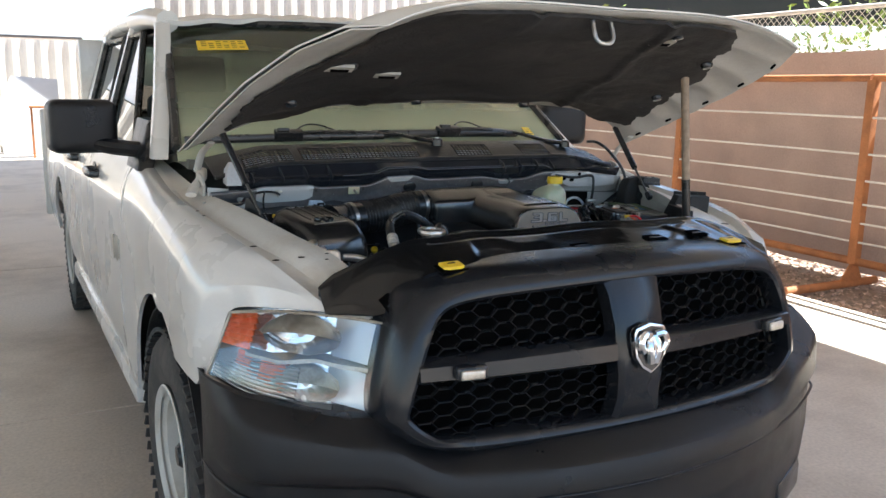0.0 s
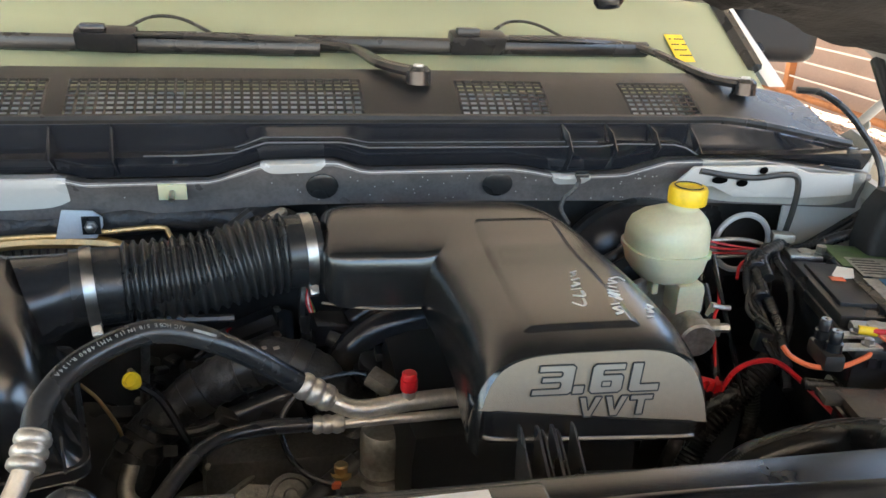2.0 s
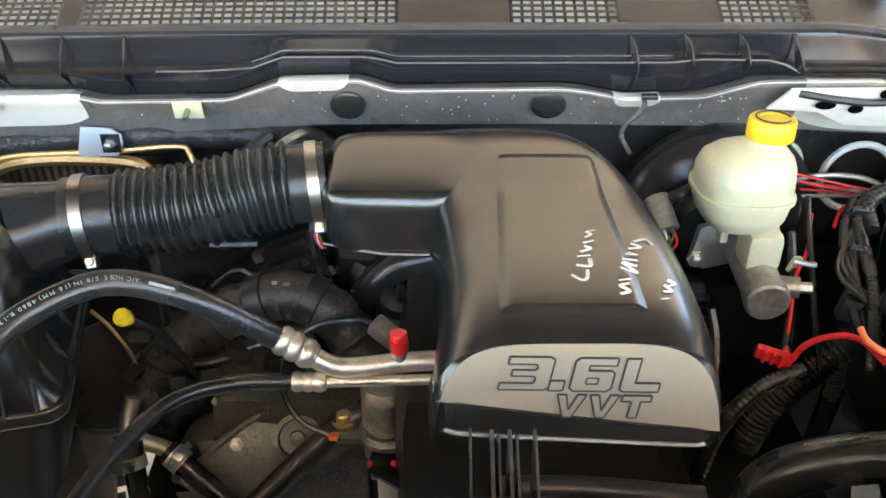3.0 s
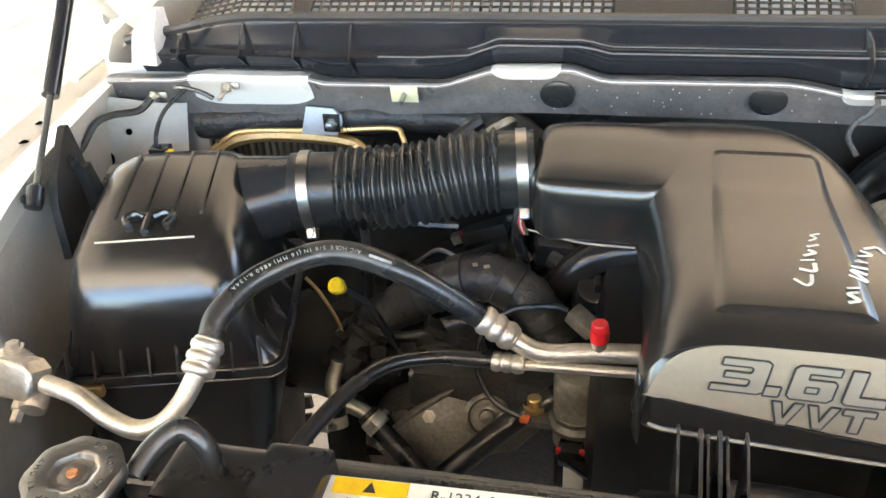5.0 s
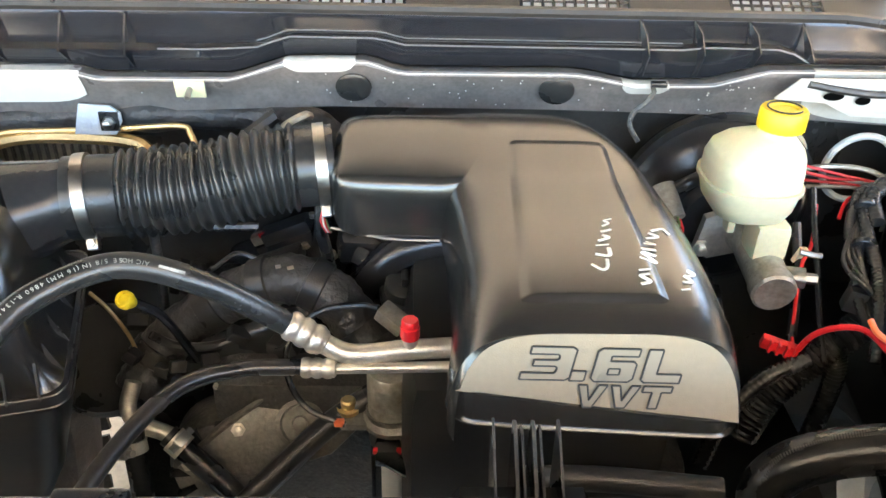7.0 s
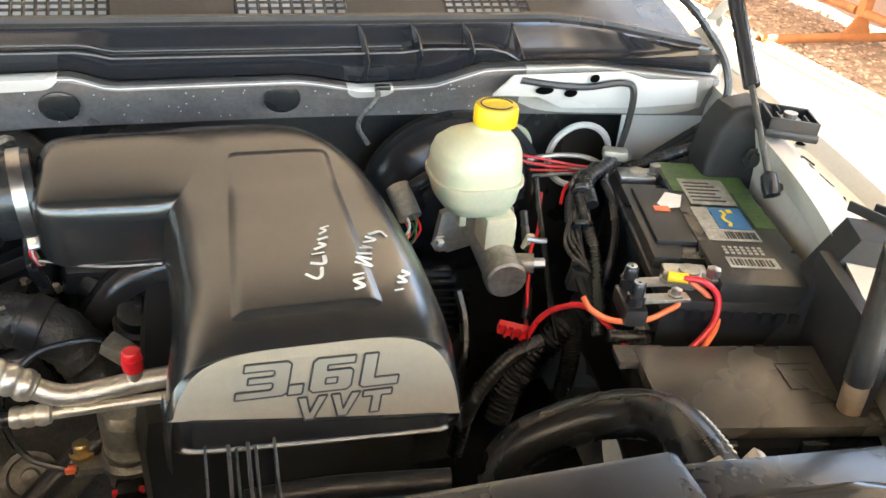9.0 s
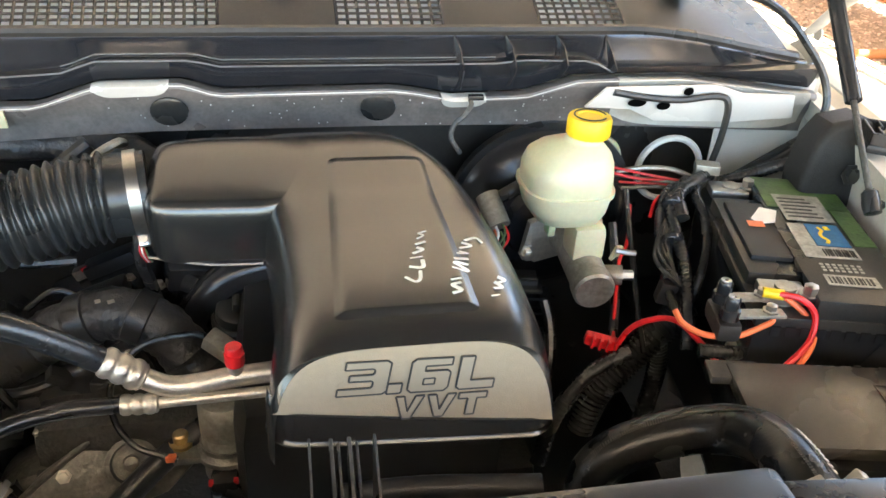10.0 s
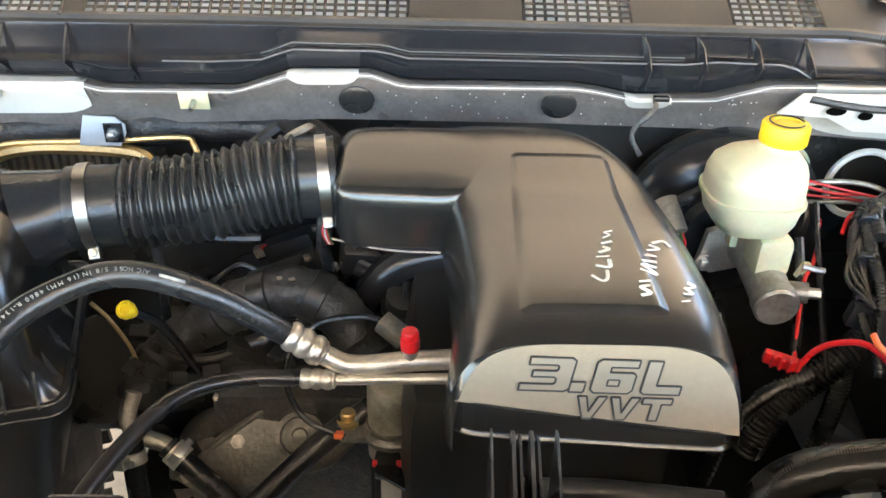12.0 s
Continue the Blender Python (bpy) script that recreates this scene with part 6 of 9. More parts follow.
loft(bm, [lid_ring(-0.112, 0.050, -0.100, 0.060, 0.86, 0.03), lid_ring(-0.116, 0.096, -0.107, 0.105, 0.95, 0.03), lid_ring(-0.118, 0.114, -0.110, 0.150, 1.056, 0.03)])
part("lower_body", bm, BLACK_TEX, airbox)
# gussets in lighter grey, painting the light their edges catch
for k in range(8):
    x = -0.105 + 0.03 * k
    bm = B()
    prism(bm, [(0.0, 0.0), (0.016, 0.0), (0.0, 0.036)], 0.0026, frame_of(ab(x, -0.110, 1.078), ABM @ Vector((0, -1, 0)), (0, 0, 1)))
    part("gusset", bm, FIN_GREY, airbox)
for y in (-0.08, -0.03, 0.03, 0.09):
    for sx in (-1, 1):
        bm = B()
        prism(bm, [(0.0, 0.0), (0.014, 0.0), (0.0, 0.040)], 0.0022, frame_of(ab(sx * 0.108, y, 1.078), ABM @ Vector((sx, 0, 0)), (0, 0, 1)))
        part("gusset", bm, FIN_GREY, airbox)
bm = B()
box(bm, ab(-0.085, -0.126, 1.066), (0.030, 0.010, 0.014), ABM, bevel=0.003)
part("latch", bm, BRASS, airbox, "small brass latch")
bm = B()
tube(bm, [(-0.475, 0.868, 1.185), (-0.44, 0.882, 1.190), (-0.405, 0.890, 1.194)], 0.047, 24, 3, rad=lambda t: 0.058 - 0.012 * min(1, t * 1.6))
part("outlet_neck", bm, BLACK_SATIN, airbox)

# ribbed intake hose and its clamps
hose = thing("intake_hose", (-0.28, 0.91, 1.15), "black ribbed rubber intake hose with steel clamps", "hose")
A, Bq = Vector((-0.425, 0.886, 1.193)), Vector((-0.132, 0.936, 1.216))
path_pts = [A, A + Vector((0.07, 0.014, 0.000)), (A + Bq) / 2 + Vector((0, 0, -0.006)), Bq + Vector((-0.07, -0.010, -0.004)), Bq]
bm = B()
RIBS = 17


def hose_r(t):
    if t < 0.20 or t > 0.85:
        return 0.047
    k = (t - 0.20) / 0.65
    return 0.0455 + 0.0065 * (0.5 - 0.5 * math.cos(2 * math.pi * RIBS * k)) ** 0.8


tube(bm, path_pts, 0.047, 56, 72, rad=hose_r)
part("bellows", bm, RUBBER, hose, angle=70)


def clamp(name, parent, a, b, r, material=STEEL, width=0.013, screw=(0, -0.55, -0.8)):
    a, b = Vector(a), Vector(b)
    d = (b - a).normalized()
    m = along(a, b)
    bm = B()
    lathe(bm, [(r, -width / 2), (r + 0.002, -width / 2), (r + 0.002, width / 2), (r, width / 2)], 32, m)
    ob = part(name, bm, material, parent, "bright steel hose clamp")
    sv = Vector(screw)
    sv = (sv - d * sv.dot(d)).normalized()
    c = a + sv * (r + 0.006)
    t = d.cross(sv).normalized()
    bm = B()
    box(bm, c, (0.012, 0.014, 0.018), frame_of((0, 0, 0), d, sv), bevel=0.002)
    tube(bm, [c - t * 0.016, c + t * 0.018], 0.0045, 8, 0)
    part("clamp_screw", bm, STEEL, ob)
    return ob


clamp("clamp", hose, (-0.405, 0.889, 1.194), (-0.385, 0.893, 1.195), 0.0475)
clamp("clamp", hose, (-0.147, 0.934, 1.215), (-0.127, 0.937, 1.216), 0.0475)

# ---- engine cover with raised lettering ----
ecover = thing("engine_cover", (0.08, 0.78, 1.12), "black plastic engine cover with a lightened front face", "engine cover")


def main_section(y):
    xl, xr, zt, zb = smooth([
        (0.585, -0.008, 0.240, 1.2415, 1.145), (0.595, -0.0075, 0.2415, 1.2437, 1.1465), (0.61, -0.0065, 0.2435, 1.2458, 1.149), (0.63, -0.0055, 0.2455, 1.2476, 1.151), (0.66, -0.003, 0.246, 1.2491, 1.153), (0.70, 0.000, 0.246, 1.2502, 1.155), (0.76, -0.002, 0.2435, 1.2510, 1.158), (0.80, -0.004, 0.241, 1.2512, 1.160), (0.84, -0.007, 0.236, 1.2524, 1.162),
        (0.88, -0.010, 0.228, 1.2575, 1.165), (0.92, -0.014, 0.213, 1.2640, 1.17), (0.95, -0.018, 0.195, 1.2662, 1.175), (0.975, -0.02, 0.174, 1.2645, 1.18), (0.992, -0.02, 0.148, 1.2575, 1.19), (1.002, 0.0, 0.125, 1.240, 1.195), (1.005, 0.0, 0.12, 1.228, 1.195)], y)
    w = xr - xl
    power = lerp([(0.585, 3.7), (0.65, 4.0), (0.75, 4.4)], y)[0]
    out = []
    for k in range(49):
        t = k / 48
        f = abs(2 * t - 1)
        # superellipse-like arch with a nearly flat crown
        x = xl + w * (0.5 + 0.5 * math.copysign(1 - (1 - f) ** 1.55, 2 * t - 1))
        h = (1 - min(1, f) ** power)
        out.append(Vector((x, y, zb + (zt - zb) * h ** 0.75)))
    return out


bm = B()
ysteps = [0.585, 0.59, 0.595, 0.60, 0.605, 0.61, 0.62, 0.63, 0.645, 0.66, 0.68, 0.70, 0.725, 0.75, 0.775, 0.80, 0.82, 0.84, 0.855, 0.87, 0.885, 0.90, 0.915, 0.93, 0.945, 0.96, 0.97, 0.98, 0.987, 0.993, 0.998, 1.002, 1.005]
rows = [main_section(y) for y in ysteps]
front_ring = rows[0]
loft(bm, rows, cap=False, closed=False)
bm.faces.new([bm.verts.new(p) for p in reversed(rows[-1])])
body = part("cover_body", bm, COVER, ecover, angle=60)


def face_pt(x, z):
    """The sloping front face."""
    return Vector((x, 0.566 + 0.30 * (z - 1.165) + 0.10 * (x - 0.115) ** 2, z))


def face_foot(x):
    """Lower edge of the front face, sloping to the driver's side."""
    return 1.1768 - 0.112 * (x - 0.115)


# front: rounded lip, then the flat face
bm = B()
c = Vector((0.114, 0, 1.175))
lip_rows = []
for sc, push in ((1.0, 0.0), (0.985, -0.010), (0.955, -0.0165)):
    ring = []
    for p in front_ring:
        x, z = c.x + (p.x - c.x) * sc, c.z + (p.z - c.z) * sc
        q = face_pt(x, z)
        ring.append(Vector((x, p.y + (q.y - p.y) * (-push / 0.0165 if push else 0), z)))
    lip_rows.append(ring)
loft(bm, lip_rows, cap=False, closed=False)
part("front_lip", bm, COVER, ecover, angle=60)
# the flat face's lighter tone paints sunlit ground reflected from the front
bm = B()
ring = [Vector(p) for p in lip_rows[-1]]
n = len(ring)
half = n // 2
cols = []
for k in range(half + 1):
    a, b = ring[k], ring[n - 1 - k]
    cols.append([face_pt(a.x + (b.x - a.x) * j / 20, max(face_foot(a.x + (b.x - a.x) * j / 20) + 0.0004 * k, a.z + (b.z - a.z) * j / 20)) for j in range(21)])
for r1, r2 in zip(cols, cols[1:]):
    loft(bm, [r1, r2], cap=False, closed=False)
part("front_face", bm, COVER_FACE, ecover, "textured front face lightened by painted reflection", angle=60)
# lower black band and lip under the face
bm = B()
rings = []
for z, push, out in ((1.1735, 0.004, -0.002), (1.170, -0.0015, -0.001), (1.166, -0.0005, 0.0), (1.156, 0.006, 0.0), (1.1535, 0.006, 0.0005), (1.1515, 0.0045, 0.0015), (1.149, 0.006, 0.0015), (1.1485, 0.03, -0.004)):
    ring = []
    x0, x1, r = -0.008 - out, 0.2405 + out, 0.026
    for i in range(41):
        x = x0 + (x1 - x0) * (0.5 - 0.5 * math.cos(math.pi * i / 40))
        d = max(0.0, r - min(x - x0, x1 - x))
        z_ = z + (0.0070 - 0.112 * (x - 0.115) if z > 1.165 else 0.001 - 0.055 * (x - 0.115))
        q = face_pt(x, z_)
        ring.append(Vector((x, q.y + push + r - math.sqrt(max(0.0, r * r - d * d)), z_)))
    rings.append(ring)
loft(bm, rings, cap=False, closed=False)
part("lower_band", bm, COVER, ecover, angle=50)
# block letters: raised plates, with black rims painting the shadow at their edges
THREE = ((0, 1), (0.9, 1), (1, 0.92), (1, 0.08), (0.9, 0), (-0.1, 0), (-0.1, 0.2), (0.62, 0.2), (0.66, 0.25), (0.66, 0.38), (0.62, 0.42), (0.12, 0.42), (0.12, 0.6), (0.62, 0.6), (0.66, 0.64), (0.66, 0.74), (0.62, 0.78), (0, 0.78))
SIX = ((1, 1), (0.1, 1), (0, 0.9), (0, 0.1), (0.1, 0), (0.9, 0), (1, 0.1), (1, 0.54), (0.92, 0.62), (0.36, 0.62), (0.36, 0.78), (1, 0.78))
ELL = ((0, 1), (0.36, 1), (0.36, 0.26), (1, 0.26), (1, 0), (0.1, 0), (0, 0.08))
DOT = ((0.1, 1), (1, 1), (1, 0.1), (0.9, 0), (0, 0), (0, 0.9))
VEE = ((0, 1), (0.3, 1), (0.5, 0.32), (0.7, 1), (1, 1), (0.65, 0), (0.35, 0))
TEE = ((0, 1), (1, 1), (1, 0.74), (0.66, 0.74), (0.66, 0), (0.34, 0), (0.34, 0.74), (0, 0.74))
SLOT = ((0.36, 0.22), (0.64, 0.22), (0.64, 0.40), (0.36, 0.40))


def letter(shape, x, z, w, h, inner=None):
    fm = frame_of(face_pt(x, z) + Vector((0, -0.0006, 0)), (1, 0, -0.02), (0, 0.30, 1))
    flat = [(w * a + 0.2 * h * b, h * b) for a, b in shape]
    bm = B()
    prism(bm, flat, 0.0016, fm, bevel=0.0006, seg=1)
    lt = part("lettering", bm, COVER_LETTER, ecover, "raised block lettering")
    bm = B()
    for ring_ in (shape, inner):
        if ring_:
            q = [(w * a + 0.2 * h * b, h * b) for a, b in ring_]
            for a, b in zip(q, q[1:] + q[:1]):
                tube(bm, [fm @ Vector((*a, 0.0012)), fm @ Vector((*b, 0.0012))], 0.0009, 6, 0)
    part("letter_shadow", bm, BLACK_MATT, lt)


for shape, x, w, inner in ((THREE, 0.0525, 0.037, None), (SIX, 0.1065, 0.034, SLOT), (ELL, 0.1475, 0.032, None)):
    letter(shape, x, 1.2015 - 0.02 * (x - 0.05), w, 0.0285, inner)
letter(DOT, 0.0895, 1.2007, 0.012, 0.0085)
for shape, x in ((VEE, 0.0935), (VEE, 0.1205), (TEE, 0.1470)):
    letter(shape, x, 1.1785 - 0.02 * (x - 0.10), 0.0240, 0.0195)


def cover_top(x, y):
    """Height of the cover's crown at (x, y)."""
    sec = main_section(y)
    for a, b in zip(sec, sec[1:]):
        if a.x <= x <= b.x and b.x > a.x:
            return a.z + (b.z - a.z) * (x - a.x) / (b.x - a.x)
    return max(p.z for p in sec)


# raised pad on the crown
bm = B()


def crown_pad(u, v):
    y = 0.616 + 0.300 * v
    x0, x1 = 0.046 + 0.014 * v, 0.182 - 0.004 * v
    x = x0 + (x1 - x0) * u
    eu, ev = max(0, min(1, u / 0.13, (1 - u) / 0.12)), max(0, min(1, v / 0.038, (1 - v) / 0.08))
    edge = eu * eu * (3 - 2 * eu) * ev * ev * (3 - 2 * ev)
    return Vector((x, y, cover_top(x, y) - 0.0012 + 0.0050 * edge))


sheet(bm, crown_pad, 60, 260)
part("crown_pad", bm, COVER, ecover, angle=80)
# side duct that meets the ribbed hose
bm = B()
rings = []
DUCT = [(-0.129, 0.874, 0.972, 1.182, 1.249), (-0.124, 0.865, 0.978, 1.175, 1.256), (-0.116, 0.859, 0.982, 1.170, 1.2615), (-0.10, 0.854, 0.985, 1.168, 1.264), (-0.06, 0.850, 0.986, 1.168, 1.2655), (-0.010, 0.848, 0.986, 1.168, 1.2655), (0.075, 0.846, 0.986, 1.168, 1.2655)]
for i in range(44):
    x = -0.129 + 0.204 * (i / 43) ** 1.3
    y0, y1, zb, zt = smooth(DUCT, x)
    near = min(1.0, max(0.0, (x + 0.015) / 0.075))
    near = near * near * (3 - 2 * near)
    ring = []
    for j in range(41):
        dy, dz = smooth([(0, 0, 0), (1, 0, 0.30), (2, 0.002, 0.50), (3, 0.018, 0.64), (4, 0.055, 0.715), (5, 0.12, 0.765), (6, 0.28, 0.85), (7, 0.50, 0.945), (8, 0.68, 0.99), (9, 0.84, 0.998), (10, 0.95, 0.93), (11, 1.0, 0.72), (12, 1.0, 0.0)], j * 12 / 40)
        y = y0 + (y1 - y0) * dy
        z = zb + (zt - zb) * dz
        crown = max(p.z for p in main_section(min(max(y, 0.60), 1.0))) - 0.0006
        ring.append(Vector((x, y, z + (crown - z) * near * (1 if 3 <= j * 12 / 40 <= 10 else 0.6))))
    rings.append(ring)
loft(bm, rings)
part("side_duct", bm, COVER, ecover, angle=50)
bm = B()
tube(bm, [(-0.132, 0.868, 1.170), (-0.07, 0.849, 1.168), (-0.01, 0.845, 1.168)], 0.0022, 6, 3)
part("duct_lip", bm, COVER, ecover)
# smeared white marker strokes
STROKES = [((0.118, 0.668), (0.126, 0.660), (0.131, 0.664), (0.133, 0.676)), ((0.124, 0.684), (0.136, 0.682), (0.138, 0.694)), ((0.127, 0.698), (0.139, 0.700)), ((0.131, 0.706), (0.141, 0.712), (0.136, 0.716)), ((0.136, 0.722), (0.146, 0.726)), ((0.139, 0.732), (0.146, 0.738), (0.142, 0.742), (0.150, 0.746)),
           ((0.156, 0.640), (0.164, 0.644), (0.158, 0.652), (0.166, 0.655)), ((0.158, 0.660), (0.168, 0.662)), ((0.163, 0.680), (0.178, 0.677), (0.166, 0.688), (0.180, 0.688)), ((0.168, 0.694), (0.182, 0.698)), ((0.172, 0.703), (0.184, 0.708), (0.176, 0.712)), ((0.178, 0.718), (0.190, 0.722), (0.182, 0.728)), ((0.186, 0.732), (0.198, 0.738), (0.203, 0.730)),
           ((0.191, 0.640), (0.199, 0.643)), ((0.196, 0.652), (0.204, 0.655), (0.199, 0.662)), ((0.203, 0.662), (0.210, 0.668), (0.204, 0.671))]
for k, st in enumerate(STROKES):
    bm = B()
    tube(bm, [Vector((x, y, max(cover_top(x, y), cover_top(x, y) + (0.0036 if 0.05 < x < 0.176 else 0)) + 0.0008)) for x, y in st], 0.0017 + 0.0005 * math.sin(k * 2.3), 6, 6, flat=0.35)
    part("marker_stroke", bm, CHALK, ecover, "smeared white marker stroke")

# ---- brake fluid reservoir and master cylinder ----
brake = thing("brake_reservoir", (0.375, 0.955, 1.05), "milky brake fluid reservoir with yellow cap on a cast cylinder", "reservoir")
bm = B()
rings = []
TANK = [(1.150, 0.030, 0.040, 0.004, 0.0), (1.156, 0.050, 0.052, 0.003, 0.0), (1.170, 0.060, 0.060, 0.001, 0.0), (1.188, 0.0645, 0.064, 0.0, 0.0), (1.1935, 0.065, 0.0645, 0, 0), (1.194, 0.069, 0.068, 0, 0), (1.199, 0.069, 0.068, 0, 0), (1.1995, 0.065, 0.064, 0, 0), (1.220, 0.064, 0.063, 0.0, 0), (1.234, 0.060, 0.059, 0.002, 0), (1.245, 0.050, 0.050, 0.006, -0.002), (1.253, 0.037, 0.037, 0.010, -0.005), (1.259, 0.026, 0.026, 0.0128, -0.0075), (1.264, 0.0225, 0.0225, 0.013, -0.008), (1.275, 0.0225, 0.0225, 0.013, -0.008)]
for i in range(57):
    z, w, d, dx, dy = lerp([(k,) + row for k, row in enumerate(TANK)], i / 4)
    ring = []
    for k in range(48):
        a = 2 * math.pi * k / 48
        ca, sa = math.cos(a), math.sin(a)
        e = 0.70 if w > 0.03 else 1.0
        ring.append(Vector((0.368 + dx + 0.86 * w * math.copysign(abs(ca) ** e, ca), 0.955 + dy + 0.88 * d * math.copysign(abs(sa) ** e, sa), z)))
    rings.append(ring)
loft(bm, rings)
tank = part("tank", bm, CREAM, brake, "milky plastic tank", angle=50)
bm = B()
box(bm, (0.394, 0.928, 1.130), (0.044, 0.048, 0.050), bevel=0.010)
box(bm, (0.352, 0.945, 1.142), (0.010, 0.02, 0.026), bevel=0.003)
part("tank_foot", bm, CREAM, brake)
bm = B()
lathe(bm, [(0.0265, 0.0), (0.027, 0.004), (0.027, 0.020), (0.025, 0.024), (0.015, 0.0245), (0.014, 0.0225), (0.0, 0.0225)], 44, Matrix.Translation((0.386, 0.947, 1.266)), lobes=22, depth=0.018)
cap = part("cap", bm, YELLOW, brake, "yellow ribbed filler cap")
bm = B()
ring = [Vector((0.386 + 0.0195 * math.cos(a), 0.947 + 0.0195 * math.sin(a), 1.2908)) for a in (2 * math.pi * k / 28 for k in range(26))]
tube(bm, ring, 0.0011, 4, 0)
part("cap_print", bm, LABEL_INK, cap)
bm = B()
m = along((0.400, 1.03, 1.105), (0.392, 0.868, 1.088))
lathe(bm, [(0.030, 0.0), (0.030, 0.05), (0.026, 0.06), (0.025, 0.145), (0.027, 0.147), (0.027, 0.165), (0.024, 0.168), (0.004, 0.168)], 28, m)
tube(bm, [(0.394, 0.93, 1.09), (0.394, 0.93, 1.13)], 0.020, 16, 0)
tube(bm, [(0.41, 0.90, 1.09), (0.438, 0.892, 1.092)], 0.013, 12, 0)
part("master_cylinder", bm, CAST, brake, "cast aluminium master cylinder")
bm = B()
prism(bm, [(-0.060, -0.030), (-0.040, -0.042), (0.0, -0.032), (0.040, -0.042), (0.060, -0.030), (0.052, 0.020), (0.0, 0.038), (-0.052, 0.020)], 0.012, frame_of((0.392, 1.0, 1.10), (1, 0, 0), (0, 0, 1)), bevel=0.003)
bolt(bm, (0.338, 0.985, 1.078), 0.008, 0.012, axis=(0, -1, 0))
part("flange", bm, ALU, brake)
bm = B()
tube(bm, [(0.438, 0.892, 1.092), (0.452, 0.89, 1.092)], 0.007, 6, 0)
tube(bm, [(0.43, 0.905, 1.122), (0.447, 0.90, 1.120), (0.455, 0.90, 1.119)], 0.004, 8, 0)
part("brake_fitting", bm, STEEL, brake)
booster = thing("brake_booster", (0.40, 1.08, 0.95), "glossy black brake booster drum on the firewall", "booster")
bm = B()
lathe(bm, [(0.03, 0.0), (0.06, 0.012), (0.065, 0.03), (0.105, 0.042), (0.128, 0.062), (0.130, 0.068), (0.136, 0.070), (0.136, 0.078), (0.130, 0.080), (0.125, 0.11), (0.1, 0.125)], 44, along((0.385, 1.02, 1.085), (0.392, 1.2, 1.095)))
drum = part("drum", bm, BLACK_SATIN, booster)
bm = B()
lathe(bm, [(0.131, 0.066), (0.139, 0.067), (0.139, 0.081), (0.131, 0.082)], 44, along((0.385, 1.02, 1.085), (0.392, 1.2, 1.095)))
part("crimped_rim", bm, BLACK_TEX, booster)
bm = B()
tube(bm, [(0.345, 1.045, 1.160), (0.335, 1.02, 1.165), (0.315, 1.01, 1.16), (0.295, 1.02, 1.14)], 0.009, 10, 5)
part("vacuum_hose", bm, RUBBER, booster)

# ---- air-conditioning lines ----


def crimp(bm, a, b, r):
    """A crimped aluminium ferrule from a to b."""
    a, b = Vector(a), Vector(b)
    h = (b - a).length
    prof = [(r * 1.02, 0)]
    for k in range(3):
        z = h * (0.05 + 0.31 * k)
        prof += [(r * 1.20, z), (r * 1.27, z + h * 0.05), (r * 1.27, z + h * 0.15), (r * 1.20, z + h * 0.20), (r * 1.12, z + h * 0.23), (r * 1.12, z + h * 0.28)]
    prof += [(r * 0.9, h)]
    return lathe(bm, prof, 20, along(a, b))


ac = thing("air_conditioning_line", (-0.35, 0.62, 1.08), "thick black air-conditioning hose with aluminium ends", "hose")
P = [Vector(q) for q in ((-0.396, 0.590, 1.188), (-0.392, 0.612, 1.205), (-0.365, 0.655, 1.222), (-0.305, 0.697, 1.228), (-0.235, 0.715, 1.196), (-0.160, 0.735, 1.132))]
bm = B()
tube(bm, P, 0.0125, 16, 10)
hs = part("rubber_hose", bm, RUBBER, ac)
bm = B()
crimp(bm, (-0.4005, 0.563, 1.168), (-0.3955, 0.592, 1.190), 0.0125)
part("ferrule", bm, ALU, ac, "crimped aluminium ferrule")
bm = B()
crimp(bm, (-0.165, 0.7345, 1.136), (-0.128, 0.732, 1.112), 0.0125)
part("ferrule", bm, ALU, ac, "crimped aluminium ferrule")
bm = B()
tube(bm, [(-0.400, 0.566, 1.170), (-0.410, 0.546, 1.150), (-0.425, 0.530, 1.136), (-0.448, 0.524, 1.130), (-0.480, 0.530, 1.134), (-0.515, 0.541, 1.146), (-0.555, 0.549, 1.150)], 0.0095, 14, 6)
part("front_pipe", bm, ALU, ac, "bent aluminium pipe")
bm = B()
tube(bm, [(-0.130, 0.732, 1.113), (-0.108, 0.729, 1.103), (-0.085, 0.731, 1.100), (-0.04, 0.738, 1.1005), (0.03, 0.745, 1.100)], 0.0108, 14, 6)
part("rear_pipe", bm, ALU, ac, "aluminium pipe")
bm = B()
prism(bm, [(-0.030, -0.014), (-0.018, -0.020), (0.022, -0.020), (0.030, -0.010), (0.030, 0.010), (0.020, 0.018), (-0.016, 0.018), (-0.030, 0.012)], 0.026, frame_of((-0.588, 0.566, 1.145), (0.98, -0.15, 0.05), (0.05, 0.4, 0.9)), bevel=0.005, seg=3)
lathe(bm, [(0.011, 0.0), (0.0135, 0.004), (0.0135, 0.014), (0.012, 0.018), (0.0, 0.018)], 16, along((-0.572, 0.552, 1.132), (-0.566, 0.520, 1.120)))
lathe(bm, [(0.009, 0.0), (0.009, 0.010), (0.006, 0.011), (0.006, 0.022), (0.004, 0.024), (0.0, 0.024)], 6, along((-0.585, 0.545, 1.128), (-0.582, 0.515, 1.112)))
tube(bm, [(-0.628, 0.582, 1.150), (-0.606, 0.572, 1.154), (-0.590, 0.566, 1.152)], 0.015, 16, 3)
tube(bm, [(-0.622, 0.580, 1.150), (-0.626, 0.576, 1.180), (-0.628, 0.574, 1.192)], 0.0125, 14, 3)
bolt(bm, (-0.600, 0.572, 1.168), 0.007, 0.008)
